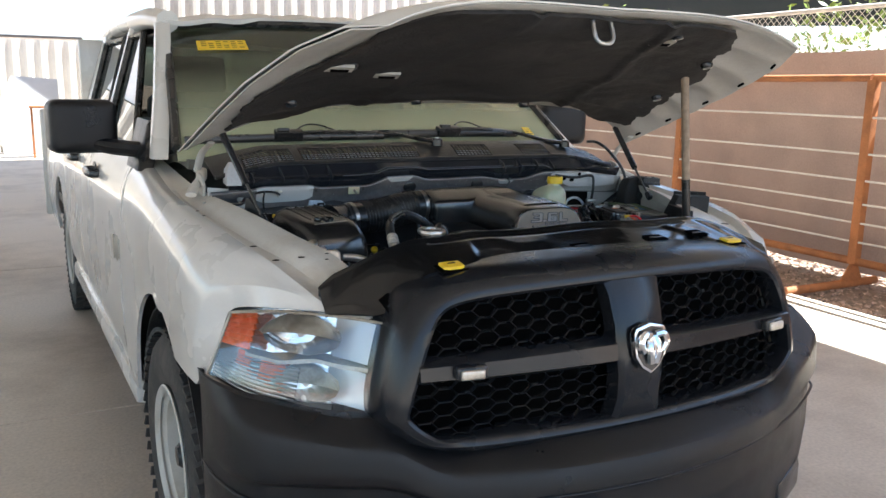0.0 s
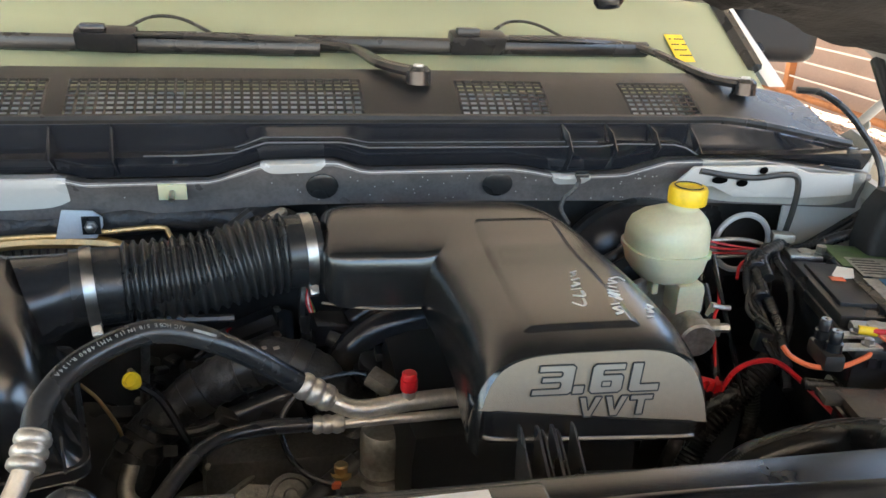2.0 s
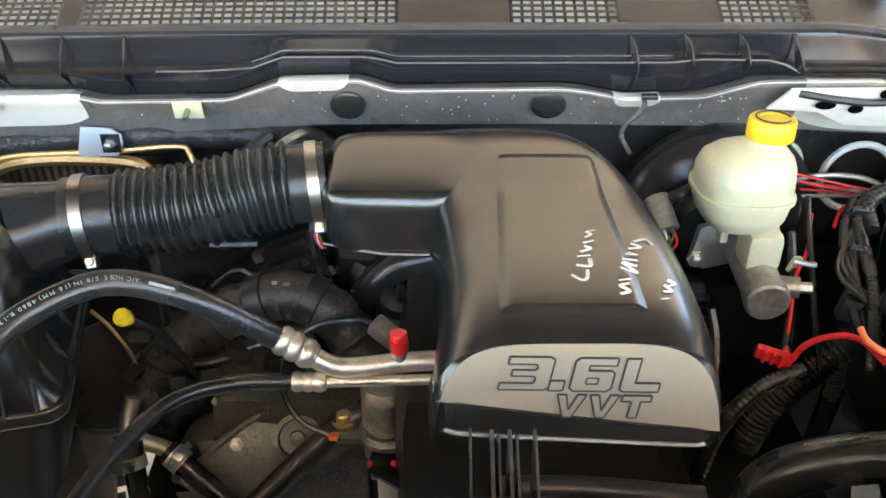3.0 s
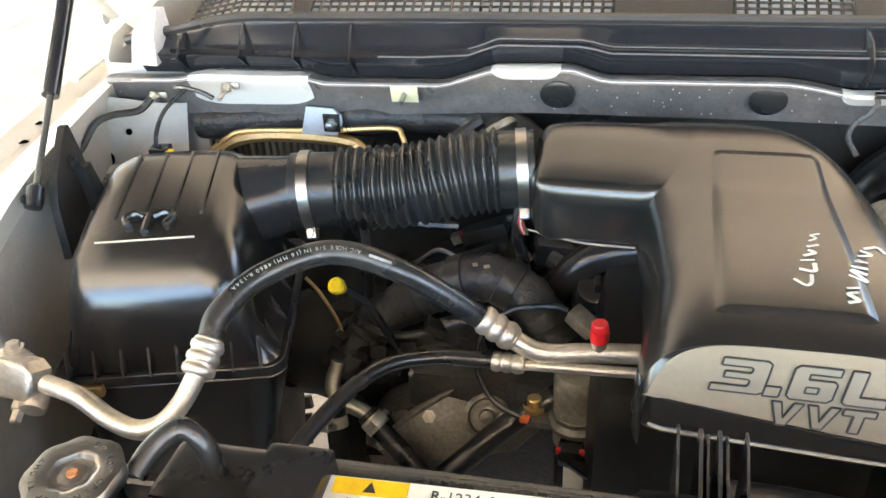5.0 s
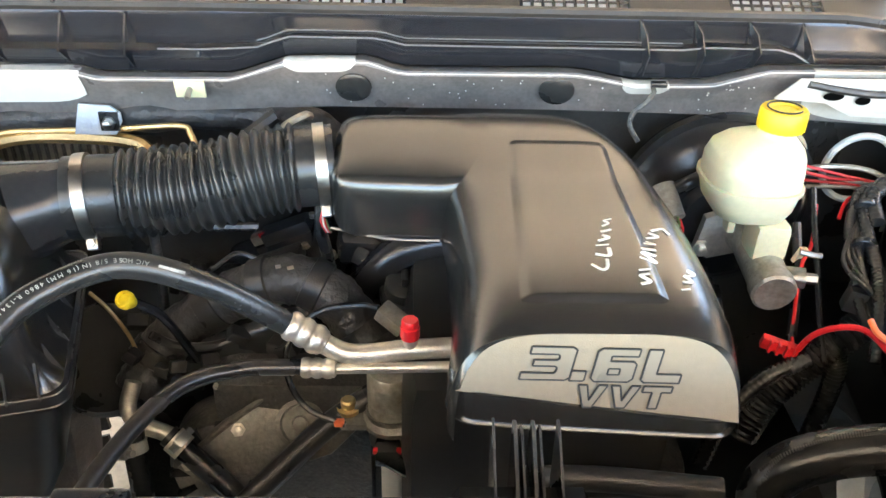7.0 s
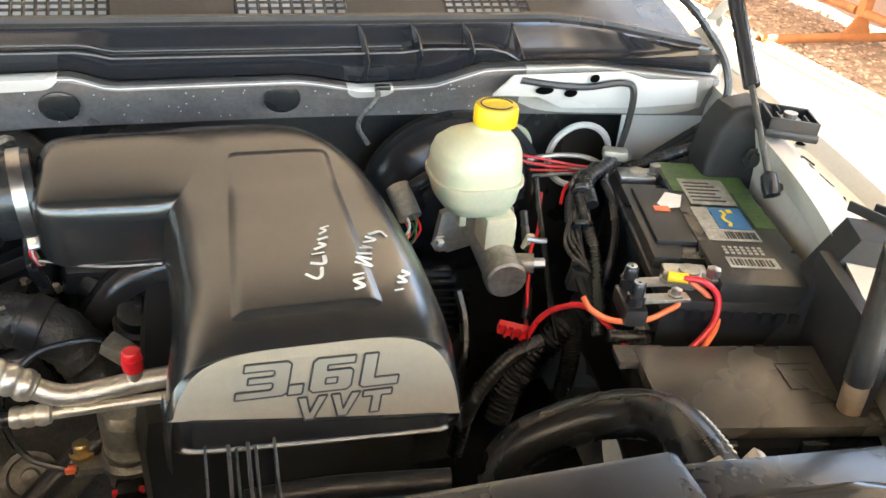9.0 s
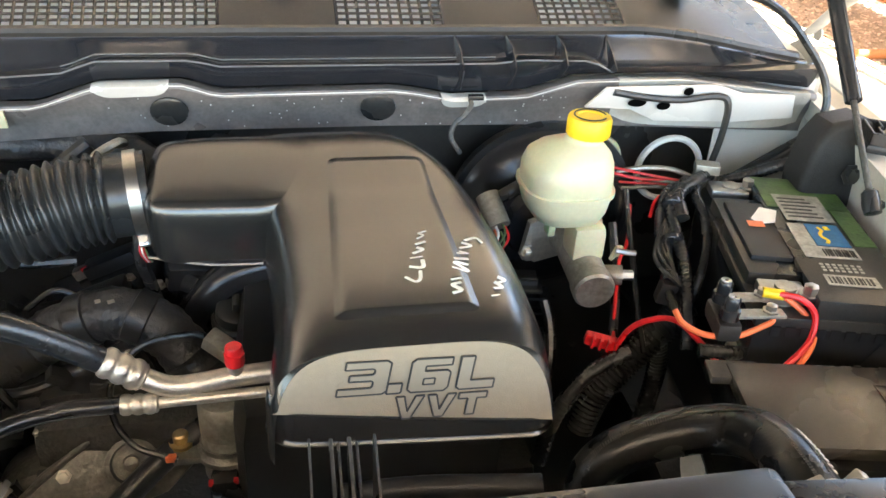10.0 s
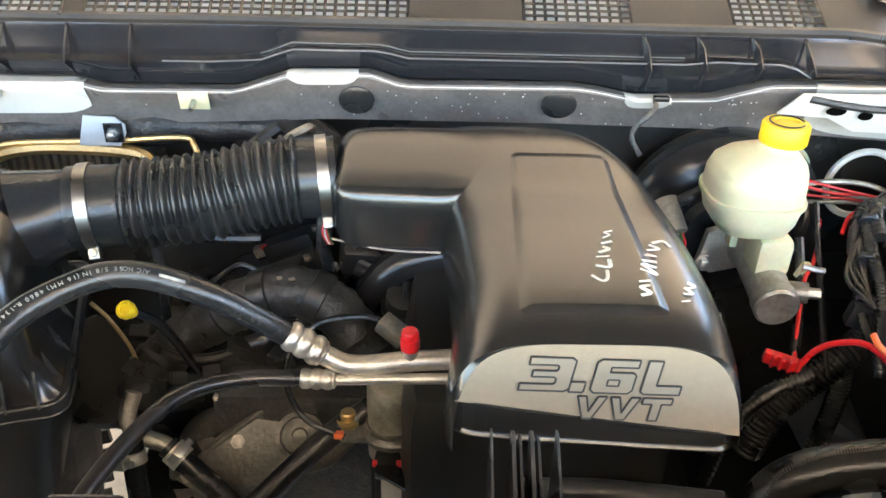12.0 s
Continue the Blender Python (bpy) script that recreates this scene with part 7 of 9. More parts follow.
part("fitting_block", bm, ALU, ac, "dull aluminium fitting block")
bm = B()
tube(bm, [(-0.622, 0.576, 1.150), (-0.640, 0.52, 1.130), (-0.63, 0.45, 1.115), (-0.615, 0.40, 1.105)], 0.008, 12, 5)
part("side_pipe", bm, ALU, ac)
bm = B()
tube(bm, [(-0.041, 0.7375, 1.105), (-0.041, 0.7365, 1.120)], 0.008, 14, 0)
part("service_port", bm, ALU, ac)
bm = B()
lathe(bm, [(0.0095, 0.0), (0.010, 0.002), (0.010, 0.014), (0.0088, 0.0145), (0.0088, 0.021), (0.0078, 0.0225), (0.0, 0.0225)], 24, Matrix.Translation((-0.041, 0.7365, 1.118)), lobes=12, depth=0.02)
part("red_cap", bm, RED, ac, "red service port cap")
# print on the hose, running back towards the front; the maker's name is kept as a bar
sp = spline(P, 10)
bm = B()


def hose_mark(dist, lift=0.0127):
    """A pose on the hose's upper side, so far along it from its front end."""
    for a, b in zip(sp, sp[1:]):
        if dist <= (b - a).length:
            break
        dist -= (b - a).length
    d = (b - a).normalized()
    n = Vector((0, -0.62, 0.78))
    n = (n - d * n.dot(d)).normalized()
    return frame_of(a + d * dist + n * lift, -d, n.cross(-d))


at = 0.182
box(bm, (0, 0, 0), (0.024, 0.0028, 0.0006), hose_mark(at + 0.020) @ Matrix.Translation((0, 0.0, 0)))
for ch in "A/C HOSE 5/8 IN (16 MM) 4860 R-134A":
    if ch != " ":
        text(bm, ch, 0.0060, hose_mark(at) @ Matrix.Translation((0, -0.0020, 0)), 0.0002)
    at -= 0.0060 if ch == "M" else 0.0025 if ch in " /I()-" else 0.0044
part("hose_print", bm, LABEL_WORN, hs, "pale grey printed words")

ac2 = thing("liquid_line", (-0.25, 0.65, 0.95), "thin black hose with an aluminium end", "hose")
P2 = [(-0.345, 0.47, 0.93), (-0.338, 0.500, 1.02), (-0.322, 0.535, 1.080), (-0.300, 0.60, 1.098), (-0.262, 0.672, 1.105), (-0.210, 0.708, 1.098), (-0.148, 0.720, 1.091)]
bm = B()
tube(bm, P2, 0.0085, 14, 8)
part("rubber_hose", bm, RUBBER, ac2)
bm = B()
crimp(bm, (-0.152, 0.7195, 1.091), (-0.116, 0.7205, 1.089), 0.0085)
part("ferrule", bm, ALU, ac2)
bm = B()
tube(bm, [(-0.118, 0.7205, 1.089), (-0.05, 0.723, 1.089), (0.03, 0.727, 1.088)], 0.0058, 12, 4)
part("pipe", bm, ALU, ac2)
bm = B()
tube(bm, [(-0.338, 0.468, 0.915), (-0.336, 0.485, 0.95)], 0.012, 12, 0)
part("end_ferrule", bm, ALU, ac2)

# ---- radiator cap and overflow hose ----
rc = thing("filler_cap", (-0.381, 0.374, 1.17), "stamped steel radiator cap on its filler neck", "radiator cap")
CAPC = Vector((-0.381, 0.374, 1.236))
capm = frame_of(CAPC, (0.95, 0.31, 0), (-0.3, 0.95, 0.05))
bm = B()
tube(bm, [(-0.381, 0.374, 1.17), (-0.381, 0.374, 1.236)], 0.024, 20, 0)
part("filler_neck", bm, BLACK_SATIN, rc)
bm = B()
lathe(bm, [(0.033, -0.006), (0.0345, -0.002), (0.0345, 0.003), (0.0325, 0.0065), (0.0195, 0.0085), (0.0165, 0.0070), (0.0155, 0.0030), (0.0105, 0.0025), (0.0095, 0.0050), (0.0045, 0.0055), (0.0, 0.0055)], 48, capm, lobes=8, depth=0.035)
cp_ = part("cap_disc", bm, STEEL, rc, "stamped steel disc")
bm = B()
lathe(bm, [(0.0042, 0.005), (0.0040, 0.0066), (0.0, 0.0068)], 12, capm)
part("rivet", bm, RUST, cp_)
bm = B()
for words, start, spread in (("DO NOT OPEN HOT", 62, 178), ("KEEP TIGHT", 272, 120)):
    for k, ch in enumerate(words):
        if ch == " ":
            continue
        a = start - spread * k / (len(words) - 1) if words[0] == "D" else start - spread * k / (len(words) - 1)
        mm = capm @ pose(0, 0, 0, 0, 0, a - 90) @ Matrix.Translation((-0.0016, 0.0232, 0.0078))
        text(bm, ch, 0.0062, mm, 0.0003)
part("stamped_words", bm, DARK_STEEL, cp_, "stamped warning words")
bm = B()
tube(bm, [(-0.352, 0.395, 1.222), (-0.345, 0.415, 1.232), (-0.330, 0.430, 1.238), (-0.315, 0.430, 1.225), (-0.308, 0.425, 1.19), (-0.306, 0.42, 1.13)], 0.0085, 12, 6)
part("overflow_hose", bm, RUBBER, rc, "small black overflow hose")

# ---- upper radiator hose ----
uh = thing("radiator_hose", (0.39, 0.54, 1.0), "thick black woven radiator hose bending to the radiator", "hose")
P3 = [Vector(q) for q in ((0.316, 0.622, 0.975), (0.308, 0.622, 1.022), (0.328, 0.622, 1.055), (0.365, 0.618, 1.076), (0.405, 0.604, 1.096), (0.428, 0.572, 1.120), (0.428, 0.530, 1.144), (0.424, 0.480, 1.155), (0.424, 0.440, 1.150))]
bm = B()
tube(bm, P3, 0.024, 24, 14)
rh = part("hose_body", bm, RUBBER, uh)
bm = B()
sp = spline(P3, 40)
for k in range(60, len(sp) - 8, 2):
    d = (sp[k + 1] - sp[k]).normalized()
    for side_ in (-0.25, 0.35):
        upv = Vector((side_, -0.15, 1))
        upv = (upv - d * upv.dot(d)).normalized()
        box(bm, sp[k] + upv * 0.0242, (0.0028, 0.0016, 0.001), frame_of((0, 0, 0), d.cross(upv), d))
tagged(part("weave", bm, DARK_STEEL, rh), kind="stuff")
bm = B()
for k in range(9):
    i = len(sp) - 70 + 5 * k
    d = (sp[i + 1] - sp[i]).normalized()
    upv = Vector((0.65, 0, 0.9))
    upv = (upv - d * upv.dot(d)).normalized()
    box(bm, sp[i] + upv * 0.0244, (0.0065, 0.0026, 0.0008), frame_of((0, 0, 0), d.cross(upv), d))
part("hose_print", bm, CHALK, rh, "white part number kept as bars")
bm = B()
lathe(bm, [(0.0245, -0.007), (0.0265, -0.007), (0.0265, 0.007), (0.0245, 0.007)], 28, along((0.424, 0.452, 1.152), (0.424, 0.430, 1.149)))
box(bm, (0.444, 0.452, 1.172), (0.014, 0.010, 0.028), pose(0, 0, 0, 0, 35, 0), bevel=0.002)
box(bm, (0.408, 0.452, 1.176), (0.022, 0.010, 0.010), pose(0, 0, 0, 0, -25, 0), bevel=0.002)
part("spring_clamp", bm, ALU, uh, "spring clamp with raised ears")
bm = B()
tube(bm, [(0.424, 0.445, 1.151), (0.424, 0.40, 1.145), (0.424, 0.36, 1.13)], 0.021, 18, 3)
box(bm, (0.49, 0.415, 1.165), (0.11, 0.05, 0.02), pose(0, 0, 0, 0, 4, -8), bevel=0.006)
part("radiator_neck", bm, CAST, uh, "grey plastic radiator neck")

# ---- battery ----
BC, BM_ = Vector((0.632, 0.835, 0)), pose(0, 0, 0, 0, 0, -14.5)


def bt(x, y, z):
    return BC + BM_ @ Vector((x, y, z))


bat = thing("car_battery", (0.607, 0.825, 0.98), "worn black car battery with green and blue label", "battery")
bm = B()
box(bm, bt(0, 0, 1.065), (0.170, 0.310, 0.170), BM_, bevel=0.006)
part("case", bm, BLACK_SATIN, bat)
bm = B()
box(bm, bt(0.0, 0, 1.148), (0.176, 0.318, 0.014), BM_, bevel=0.003)
lid_b = part("lid", bm, BLACK_DUSTY, bat, "dusty black lid")
bm = B()
box(bm, bt(0.030, 0.0, 1.165), (0.112, 0.312, 0.026), BM_, bevel=0.004)
part("label_deck", bm, BLACK_DUSTY, lid_b)
bm = B()
box(bm, bt(-0.052, 0.0, 1.160), (0.064, 0.190, 0.022), BM_, bevel=0.004)
part("terminal_deck", bm, BLACK_DUSTY, lid_b)
bm = B()
box(bm, bt(-0.050, 0.004, 1.173), (0.050, 0.140, 0.008), BM_, bevel=0.004)
part("handle_plate", bm, BLACK_TEX, lid_b)
for k in range(9):
    bm = B()
    box(bm, bt(-0.065 + 0.016 * k, -0.161, 1.138), (0.010, 0.003, 0.012), BM_)
    part("rim_rib", bm, BLACK_SATIN, lid_b)


def decal(name, x0, x1, y0, y1, z, material, label, lift=0.0):
    bm = B()
    vs = [bt(x, y, z + lift) for x, y in ((x0, y0), (x1, y0), (x1, y1), (x0, y1))]
    bm.faces.new([bm.verts.new(v) for v in vs])
    r = bmesh.ops.extrude_face_region(bm, geom=bm.faces[:])
    bmesh.ops.translate(bm, verts=[g for g in r["geom"] if isinstance(g, bmesh.types.BMVert)], vec=(0, 0, 0.0007))
    return part(name, bm, material, bat, label)


ZT = 1.1785
decal("green_label", -0.022, 0.082, 0.062, 0.150, ZT, GREEN_LABEL, "worn green label")
decal("green_label", 0.056, 0.082, -0.030, 0.061, ZT, GREEN_LABEL, "worn green label edge")
decal("silver_label", -0.008, 0.052, 0.026, 0.098, ZT, LABEL_WORN, "torn silver label", 0.0008)
for k in range(6):
    decal("print_line", -0.004, 0.040 - 0.004 * (k % 3), 0.034 + 0.010 * k, 0.037 + 0.010 * k, ZT, LABEL_INK, "", 0.0016)
decal("blue_label", 0.010, 0.050, -0.036, 0.018, ZT, BLUE_LABEL, "blue brand label", 0.0008)
bm = B()
tube(bm, [bt(0.024 + 0.003 * math.sin(1.9 * k), 0.010 - 0.008 * k, ZT + 0.0014) for k in range(6)], 0.0024, 8, 4, flat=0.3)
tube(bm, [bt(0.034, 0.012, ZT + 0.0014), bt(0.035, 0.004, ZT + 0.0014)], 0.0040, 8, 0, flat=0.3)
part("label_mark", bm, YELLOW, bat, "yellow brand mark")
decal("white_label", -0.012, 0.052, -0.064, -0.037, ZT, LABEL_WORN, "white code label", 0.0004)
decal("white_label", -0.006, 0.052, -0.124, -0.102, ZT, LABEL_WORN, "white code label", 0.0004)
decal("white_strip", -0.012, 0.009, -0.036, 0.018, ZT, LABEL_WORN, "", 0.0004)
for k in range(7):
    for j in range(3):
        decal("code_mark", -0.002 + 0.0070 * k, 0.002 + 0.0070 * k, -0.094 + 0.0065 * j, -0.090 + 0.0065 * j, ZT, LABEL_WORN, "", 0.0002)
for k in range(12):
    decal("code_bar", 0.012 + 0.0031 * k, 0.0132 + 0.0031 * k + 0.0005 * (k % 3), -0.060, -0.044, ZT, LABEL_INK, "", 0.0012)
    decal("code_bar", -0.002 + 0.0041 * k, -0.0008 + 0.0041 * k + 0.0007 * (k % 3), -0.120, -0.107, ZT, LABEL_INK, "", 0.0012)
bm = B()
prism(bm, [(-0.020, -0.012), (0.014, -0.014), (0.022, 0.010), (0.004, 0.022)], 0.001, Matrix.Translation(bt(-0.040, 0.028, 1.1785)) @ BM_ @ pose(0, 0, 0, 6, -12, 0))
part("curled_sticker", bm, LABEL, bat, "curled white sticker")
decal("orange_dot", -0.060, -0.040, 0.004, 0.018, ZT - 0.001, ORANGE, "orange sticker remnant", 0.0006)
for y, mat_ in ((0.128, CAST), (-0.125, CAST)):
    bm = B()
    lathe(bm, [(0.013, 0.0), (0.012, 0.02), (0.0, 0.021)], 18, Matrix.Translation(bt(-0.052, y, 1.155)))
    tm = part("terminal_post", bm, CAST, bat, "grey lead post")
    bm = B()
    box(bm, bt(-0.055, y, 1.166), (0.050, 0.034, 0.012), BM_, bevel=0.003)
    bolt(bm, bt(-0.030, y - 0.012 if y < 0 else y, 1.170), 0.008, 0.014)
    part("terminal_clamp", bm, STEEL, tm)

# two stud posts with cable lugs beside the battery
studs = thing("terminal_block", (0.462, 0.70, 1.10), "black stud terminals with steel lugs and cables", "terminal")
for x, y in ((0.477, 0.728), (0.470, 0.697)):
    bm = B()
    lathe(bm, [(0.0105, -0.008), (0.0105, 0.003), (0.008, 0.004), (0.008, 0.016), (0.0065, 0.018)], 16, Matrix.Translation((x, y, 1.168)))
    st = part("stud", bm, BLACK_SATIN, studs)
    bm = B()
    lathe(bm, [(0.0062, 0.016), (0.0058, 0.019), (0.0025, 0.0185), (0.0, 0.016)], 12, Matrix.Translation((x, y, 1.168)))
    part("stud_tip", bm, STEEL, st)
    bm = B()
    box(bm, (x + 0.030, y - 0.003, 1.164), (0.060, 0.015, 0.004), pose(0, 0, 0, 0, 0, -6), bevel=0.0015)
    part("lug", bm, CAST, st, "dull tinned cable lug")
    bm = B()
    bolt(bm, (x + 0.045, y - 0.003, 1.166), 0.006, 0.008)
    part("lug_bolt", bm, STEEL, st)
bm = B()
box(bm, (0.474, 0.712, 1.146), (0.026, 0.055, 0.022), pose(0, 0, 0, 0, 0, -12), bevel=0.006)
part("stud_base", bm, BLACK_DUSTY, studs)

# ---- fuse box ----
fb = thing("fuse_box", (0.585, 0.575, 1.0), "dusty black fuse box with a flat lid", "fuse box")
FM = pose(0.585, 0.578, 0, 0, 0, -10.5)
bm = B()
box(bm, (0, 0, 0), (0.325, 0.125, 0.016), FM @ Matrix.Translation((0.02, 0, 1.121)), bevel=0.005)
box(bm, (0, 0, 0), (0.055, 0.030, 0.010), FM @ Matrix.Translation((-0.135, 0.052, 1.122)), bevel=0.003)
fl = part("lid", bm, FUSE_LID, fb, "flat dusty lid")
bm = B()
for q in (((-0.02, 0.03), (0.02, 0.03), (0.02, -0.01), (-0.02, -0.01), (-0.02, 0.03)), ((-0.005, 0.02), (0.012, 0.02), (0.012, -0.03), (-0.01, -0.03))):
    tube(bm, [FM @ Vector((0.02 + x, y, 1.1295)) for x, y in q], 0.0007, 5, 0)
part("lid_emboss", bm, FUSE_LID, fl)
bm = B()
box(bm, (0, 0, 0), (0.315, 0.130, 0.10), FM @ Matrix.Translation((0.02, 0.0, 1.055)), bevel=0.006)
part("box_body", bm, BLACK_SATIN, fb)
for x in (-0.09, 0.0, 0.10):
    bm = B()
    box(bm, (0, 0, 0), (0.026, 0.008, 0.022), FM @ Matrix.Translation((x, -0.069, 1.105)), bevel=0.002)
    part("latch", bm, BLACK_SATIN, fb)

# black trays and brackets on the driver's side
tray = thing("strut_bracket", (0.74, 0.95, 1.1), "black plastic bracket bolted at the strut foot", "bracket")
bm = B()
prism(bm, [(-0.052, -0.10), (0.045, -0.10), (0.055, 0.02), (0.040, 0.055), (0.012, 0.066), (-0.028, 0.056), (-0.045, 0.03), (-0.055, -0.02)], 0.060, frame_of((0.756, 0.985, 1.210), (0.98, -0.18, 0), (0.0, 0.12, 1)), bevel=0.012, seg=3)
part("bracket_body", bm, BLACK_MATT, tray)
bm = B()
box(bm, (0.777, 0.905, 1.258), (0.070, 0.062, 0.012), pose(0, 0, 0, 0, 3, -22), bevel=0.004)
er = part("bracket_ear", bm, BLACK_TEX, tray)
for dx, dy, sx, sy in ((-0.030, 0, 0.004, 0.058), (0.030, 0, 0.004, 0.058), (0, -0.027, 0.064, 0.004), (0, 0.027, 0.064, 0.004), (-0.018, -0.014, 0.003, 0.028), (0.018, -0.012, 0.003, 0.026), (-0.012, 0.016, 0.003, 0.024)):
    bm = B()
    box(bm, (0, 0, 0), (sx, sy, 0.018), Matrix.Translation((0.777, 0.905, 1.270)) @ pose(0, 0, 0, 0, 3, -22) @ Matrix.Translation((dx, dy, 0)), bevel=0.001, seg=1)
    part("ear_rib", bm, BLACK_TEX, er)
bm = B()
lathe(bm, [(0.014, 0.0), (0.014, 0.008), (0.009, 0.009), (0.009, 0.016), (0.0, 0.016)], 16, Matrix.Translation((0.779, 0.906, 1.263)))
part("bracket_bolt", bm, CAST, tray)
bm = B()
bolt(bm, (0.749, 0.919, 1.210), 0.010, 0.008, axis=(0, -1, 0.1))
part("bracket_bolt", bm, BLACK_DUSTY, tray)
side_tray = thing("side_bracket", (0.74, 0.68, 1.05), "black upright plastic bracket beside the fuse box", "bracket")
bm = B()
prism(bm, [(-0.085, -0.14), (0.10, -0.14), (0.11, 0.058), (0.000, 0.062), (-0.030, 0.0)], 0.05, frame_of((0.708, 0.695, 1.183), (0.92, -0.38, 0), (0, 0, 1)), bevel=0.008)
part("bracket_body", bm, BLACK_MATT, side_tray)
bm = B()
box(bm, (0, 0, 0), (0.016, 0.170, 0.200), pose(0.652, 0.600, 1.115, 0, 0, -19), bevel=0.004)
part("bracket_wing", bm, BLACK_MATT, side_tray)
for dx in (0.0, 0.03, 0.06):
    bm = B()
    box(bm, (0.738 + dx, 0.692 - 0.3 * dx, 1.246), (0.004, 0.055, 0.012), pose(0, 0, 0, 0, 0, 20 + 300 * dx), bevel=0.001, seg=1)
    part("bracket_rib", bm, BLACK_TEX, side_tray)
bm = B()
bolt(bm, (0.711, 0.640, 1.173), 0.009, 0.008, axis=(-0.38, -0.92, 0))
part("bracket_bolt", bm, CAST, side_tray)
# marker strokes on the fender ledge
bm = B()
for st in (((0.812, 0.868), (0.826, 0.862), (0.822, 0.850), (0.812, 0.856)), ((0.815, 0.822), (0.828, 0.826), (0.834, 0.812), (0.822, 0.806), (0.816, 0.812)), ((0.812, 0.890), (0.836, 0.876)), ((0.808, 0.902), (0.818, 0.912), (0.828, 0.898)), ((0.812, 0.782), (0.814, 0.779))):
    tube(bm, [Vector((x - 0.03, y - 0.04, ledge_z(x - 0.03, y - 0.04) + 0.002)) for x, y in st], 0.0018, 5, 4, flat=0.4)
tagged(part("marker_scrawl", bm, LABEL_INK, truck, "black marker scrawl"), kind="stuff")
bm = B()
box(bm, (0.735, 0.84, 1.080), (0.15, 0.42, 0.02), pose(0, 0, 0, 0, 6, -12), bevel=0.005)
single("battery_tray", bm, BLACK_DUSTY, "dusty black shelf beside the battery", "tray")

# ---- loose wiring ----


def wire(name, pts, r, material, label, category="cable", n=8, res=6):
    bm = B()
    tube(bm, pts, r, n, res)
    return single(name, bm, material, label, category, "loose cables")


def wrapped(pts, r, label):
    """A convoluted loom."""
    bm = B()
    n = max(20, int(sum((Vector(b) - Vector(a)).length for a, b in zip(pts, pts[1:])) / 0.0022))
    tube(bm, pts, r, 10, max(4, n // (len(pts) - 1)), rad=lambda t: r * (1 + 0.085 * math.sin(t * n * 2.1)))
    return single("wire_loom", bm, RUBBER, label, "cable", "loose cables", angle=80)


wire("red_cable", [(0.532, 0.715, 1.173), (0.552, 0.700, 1.175), (0.567, 0.690, 1.160), (0.563, 0.680, 1.137), (0.545, 0.668, 1.128), (0.520, 0.655, 1.120)], 0.0036, RED, "thick red battery cable hanging from the lug")
wire("orange_cable", [(0.542, 0.710, 1.170), (0.560, 0.700, 1.157), (0.572, 0.690, 1.138), (0.562, 0.674, 1.128), (0.540, 0.658, 1.118)], 0.0034, ORANGE, "orange battery cable beside the red one")
wire("orange_cable", [(0.532, 0.712, 1.160), (0.526, 0.700, 1.150), (0.512, 0.695, 1.146), (0.480, 0.690, 1.140), (0.450, 0.700, 1.137), (0.430, 0.715, 1.143), (0.426, 0.730, 1.150)], 0.0034, ORANGE, "orange cable looping below the terminals")
bm = B()
tube(bm, [(0.520, 0.722, 1.172), (0.540, 0.713, 1.172)], 0.006, 10, 0)
single("crimp_lug", bm, YELLOW, "yellow insulated crimp lug on a red cable", "lug")
wire("red_wire", [(0.405, 0.803, 1.052), (0.415, 0.80, 1.075), (0.435, 0.795, 1.090), (0.462, 0.785, 1.095), (0.483, 0.760, 1.082), (0.505, 0.72, 1.06), (0.515, 0.70, 1.05)], 0.0036, RED, "red jumper wire from a fuse holder")
wire("red_wire", [(0.486, 1.0, 1.135), (0.475, 0.975, 1.128), (0.466, 0.95, 1.115), (0.452, 0.925, 1.108), (0.440, 0.91, 1.095), (0.418, 0.85, 1.05), (0.405, 0.815, 1.045)], 0.0026, RED, "thin red wire with a tag")
wire("red_wire", [(0.60, 1.02, 1.15), (0.56, 1.04, 1.152), (0.52, 1.05, 1.150), (0.47, 1.06, 1.16), (0.44, 1.08, 1.17)], 0.0024, RED, "thin red wire behind the reservoir")
wire("red_wire", [(0.545, 1.0, 1.155), (0.515, 0.985, 1.15), (0.50, 0.965, 1.135)], 0.0026, RED, "cut end of a red wire")
wire("grey_wire", [(0.60, 1.01, 1.155), (0.57, 1.05, 1.162), (0.52, 1.065, 1.16), (0.47, 1.075, 1.145)], 0.004, CAST, "grey sheathed cable behind the reservoir")
bm = B()
box(bm, (0.440, 0.922, 1.107), (0.012, 0.006, 0.022), pose(0, 0, 0, 10, 15, 20), bevel=0.001)
single("cable_tag", bm, CREAM, "pale paper tag wrapped round a red wire", "tag")
fuse = thing("fuse_holder", (0.392, 0.818, 1.03), "red plastic blade fuse holder on a wire", "fuse holder")
bm = B()
box(bm, (0.390, 0.818, 1.046), (0.042, 0.013, 0.015), pose(0, 0, 0, 0, 10, -18), bevel=0.003)
part("holder_body", bm, RED, fuse)
for k in range(4):
    bm = B()
    box(bm, (0.378 + 0.009 * k, 0.8155 - 0.0028 * k, 1.0495 - 0.0016 * k), (0.003, 0.015, 0.014), pose(0, 0, 0, 0, 10, -18))
    part("holder_rib", bm, RED, fuse)
wrapped([(0.575, 1.005, 1.165), (0.530, 0.985, 1.165), (0.508, 0.955, 1.150), (0.497, 0.925, 1.13), (0.490, 0.88, 1.11), (0.478, 0.84, 1.10), (0.476, 0.79, 1.08)], 0.0060, "black ribbed wire loom beside the battery")
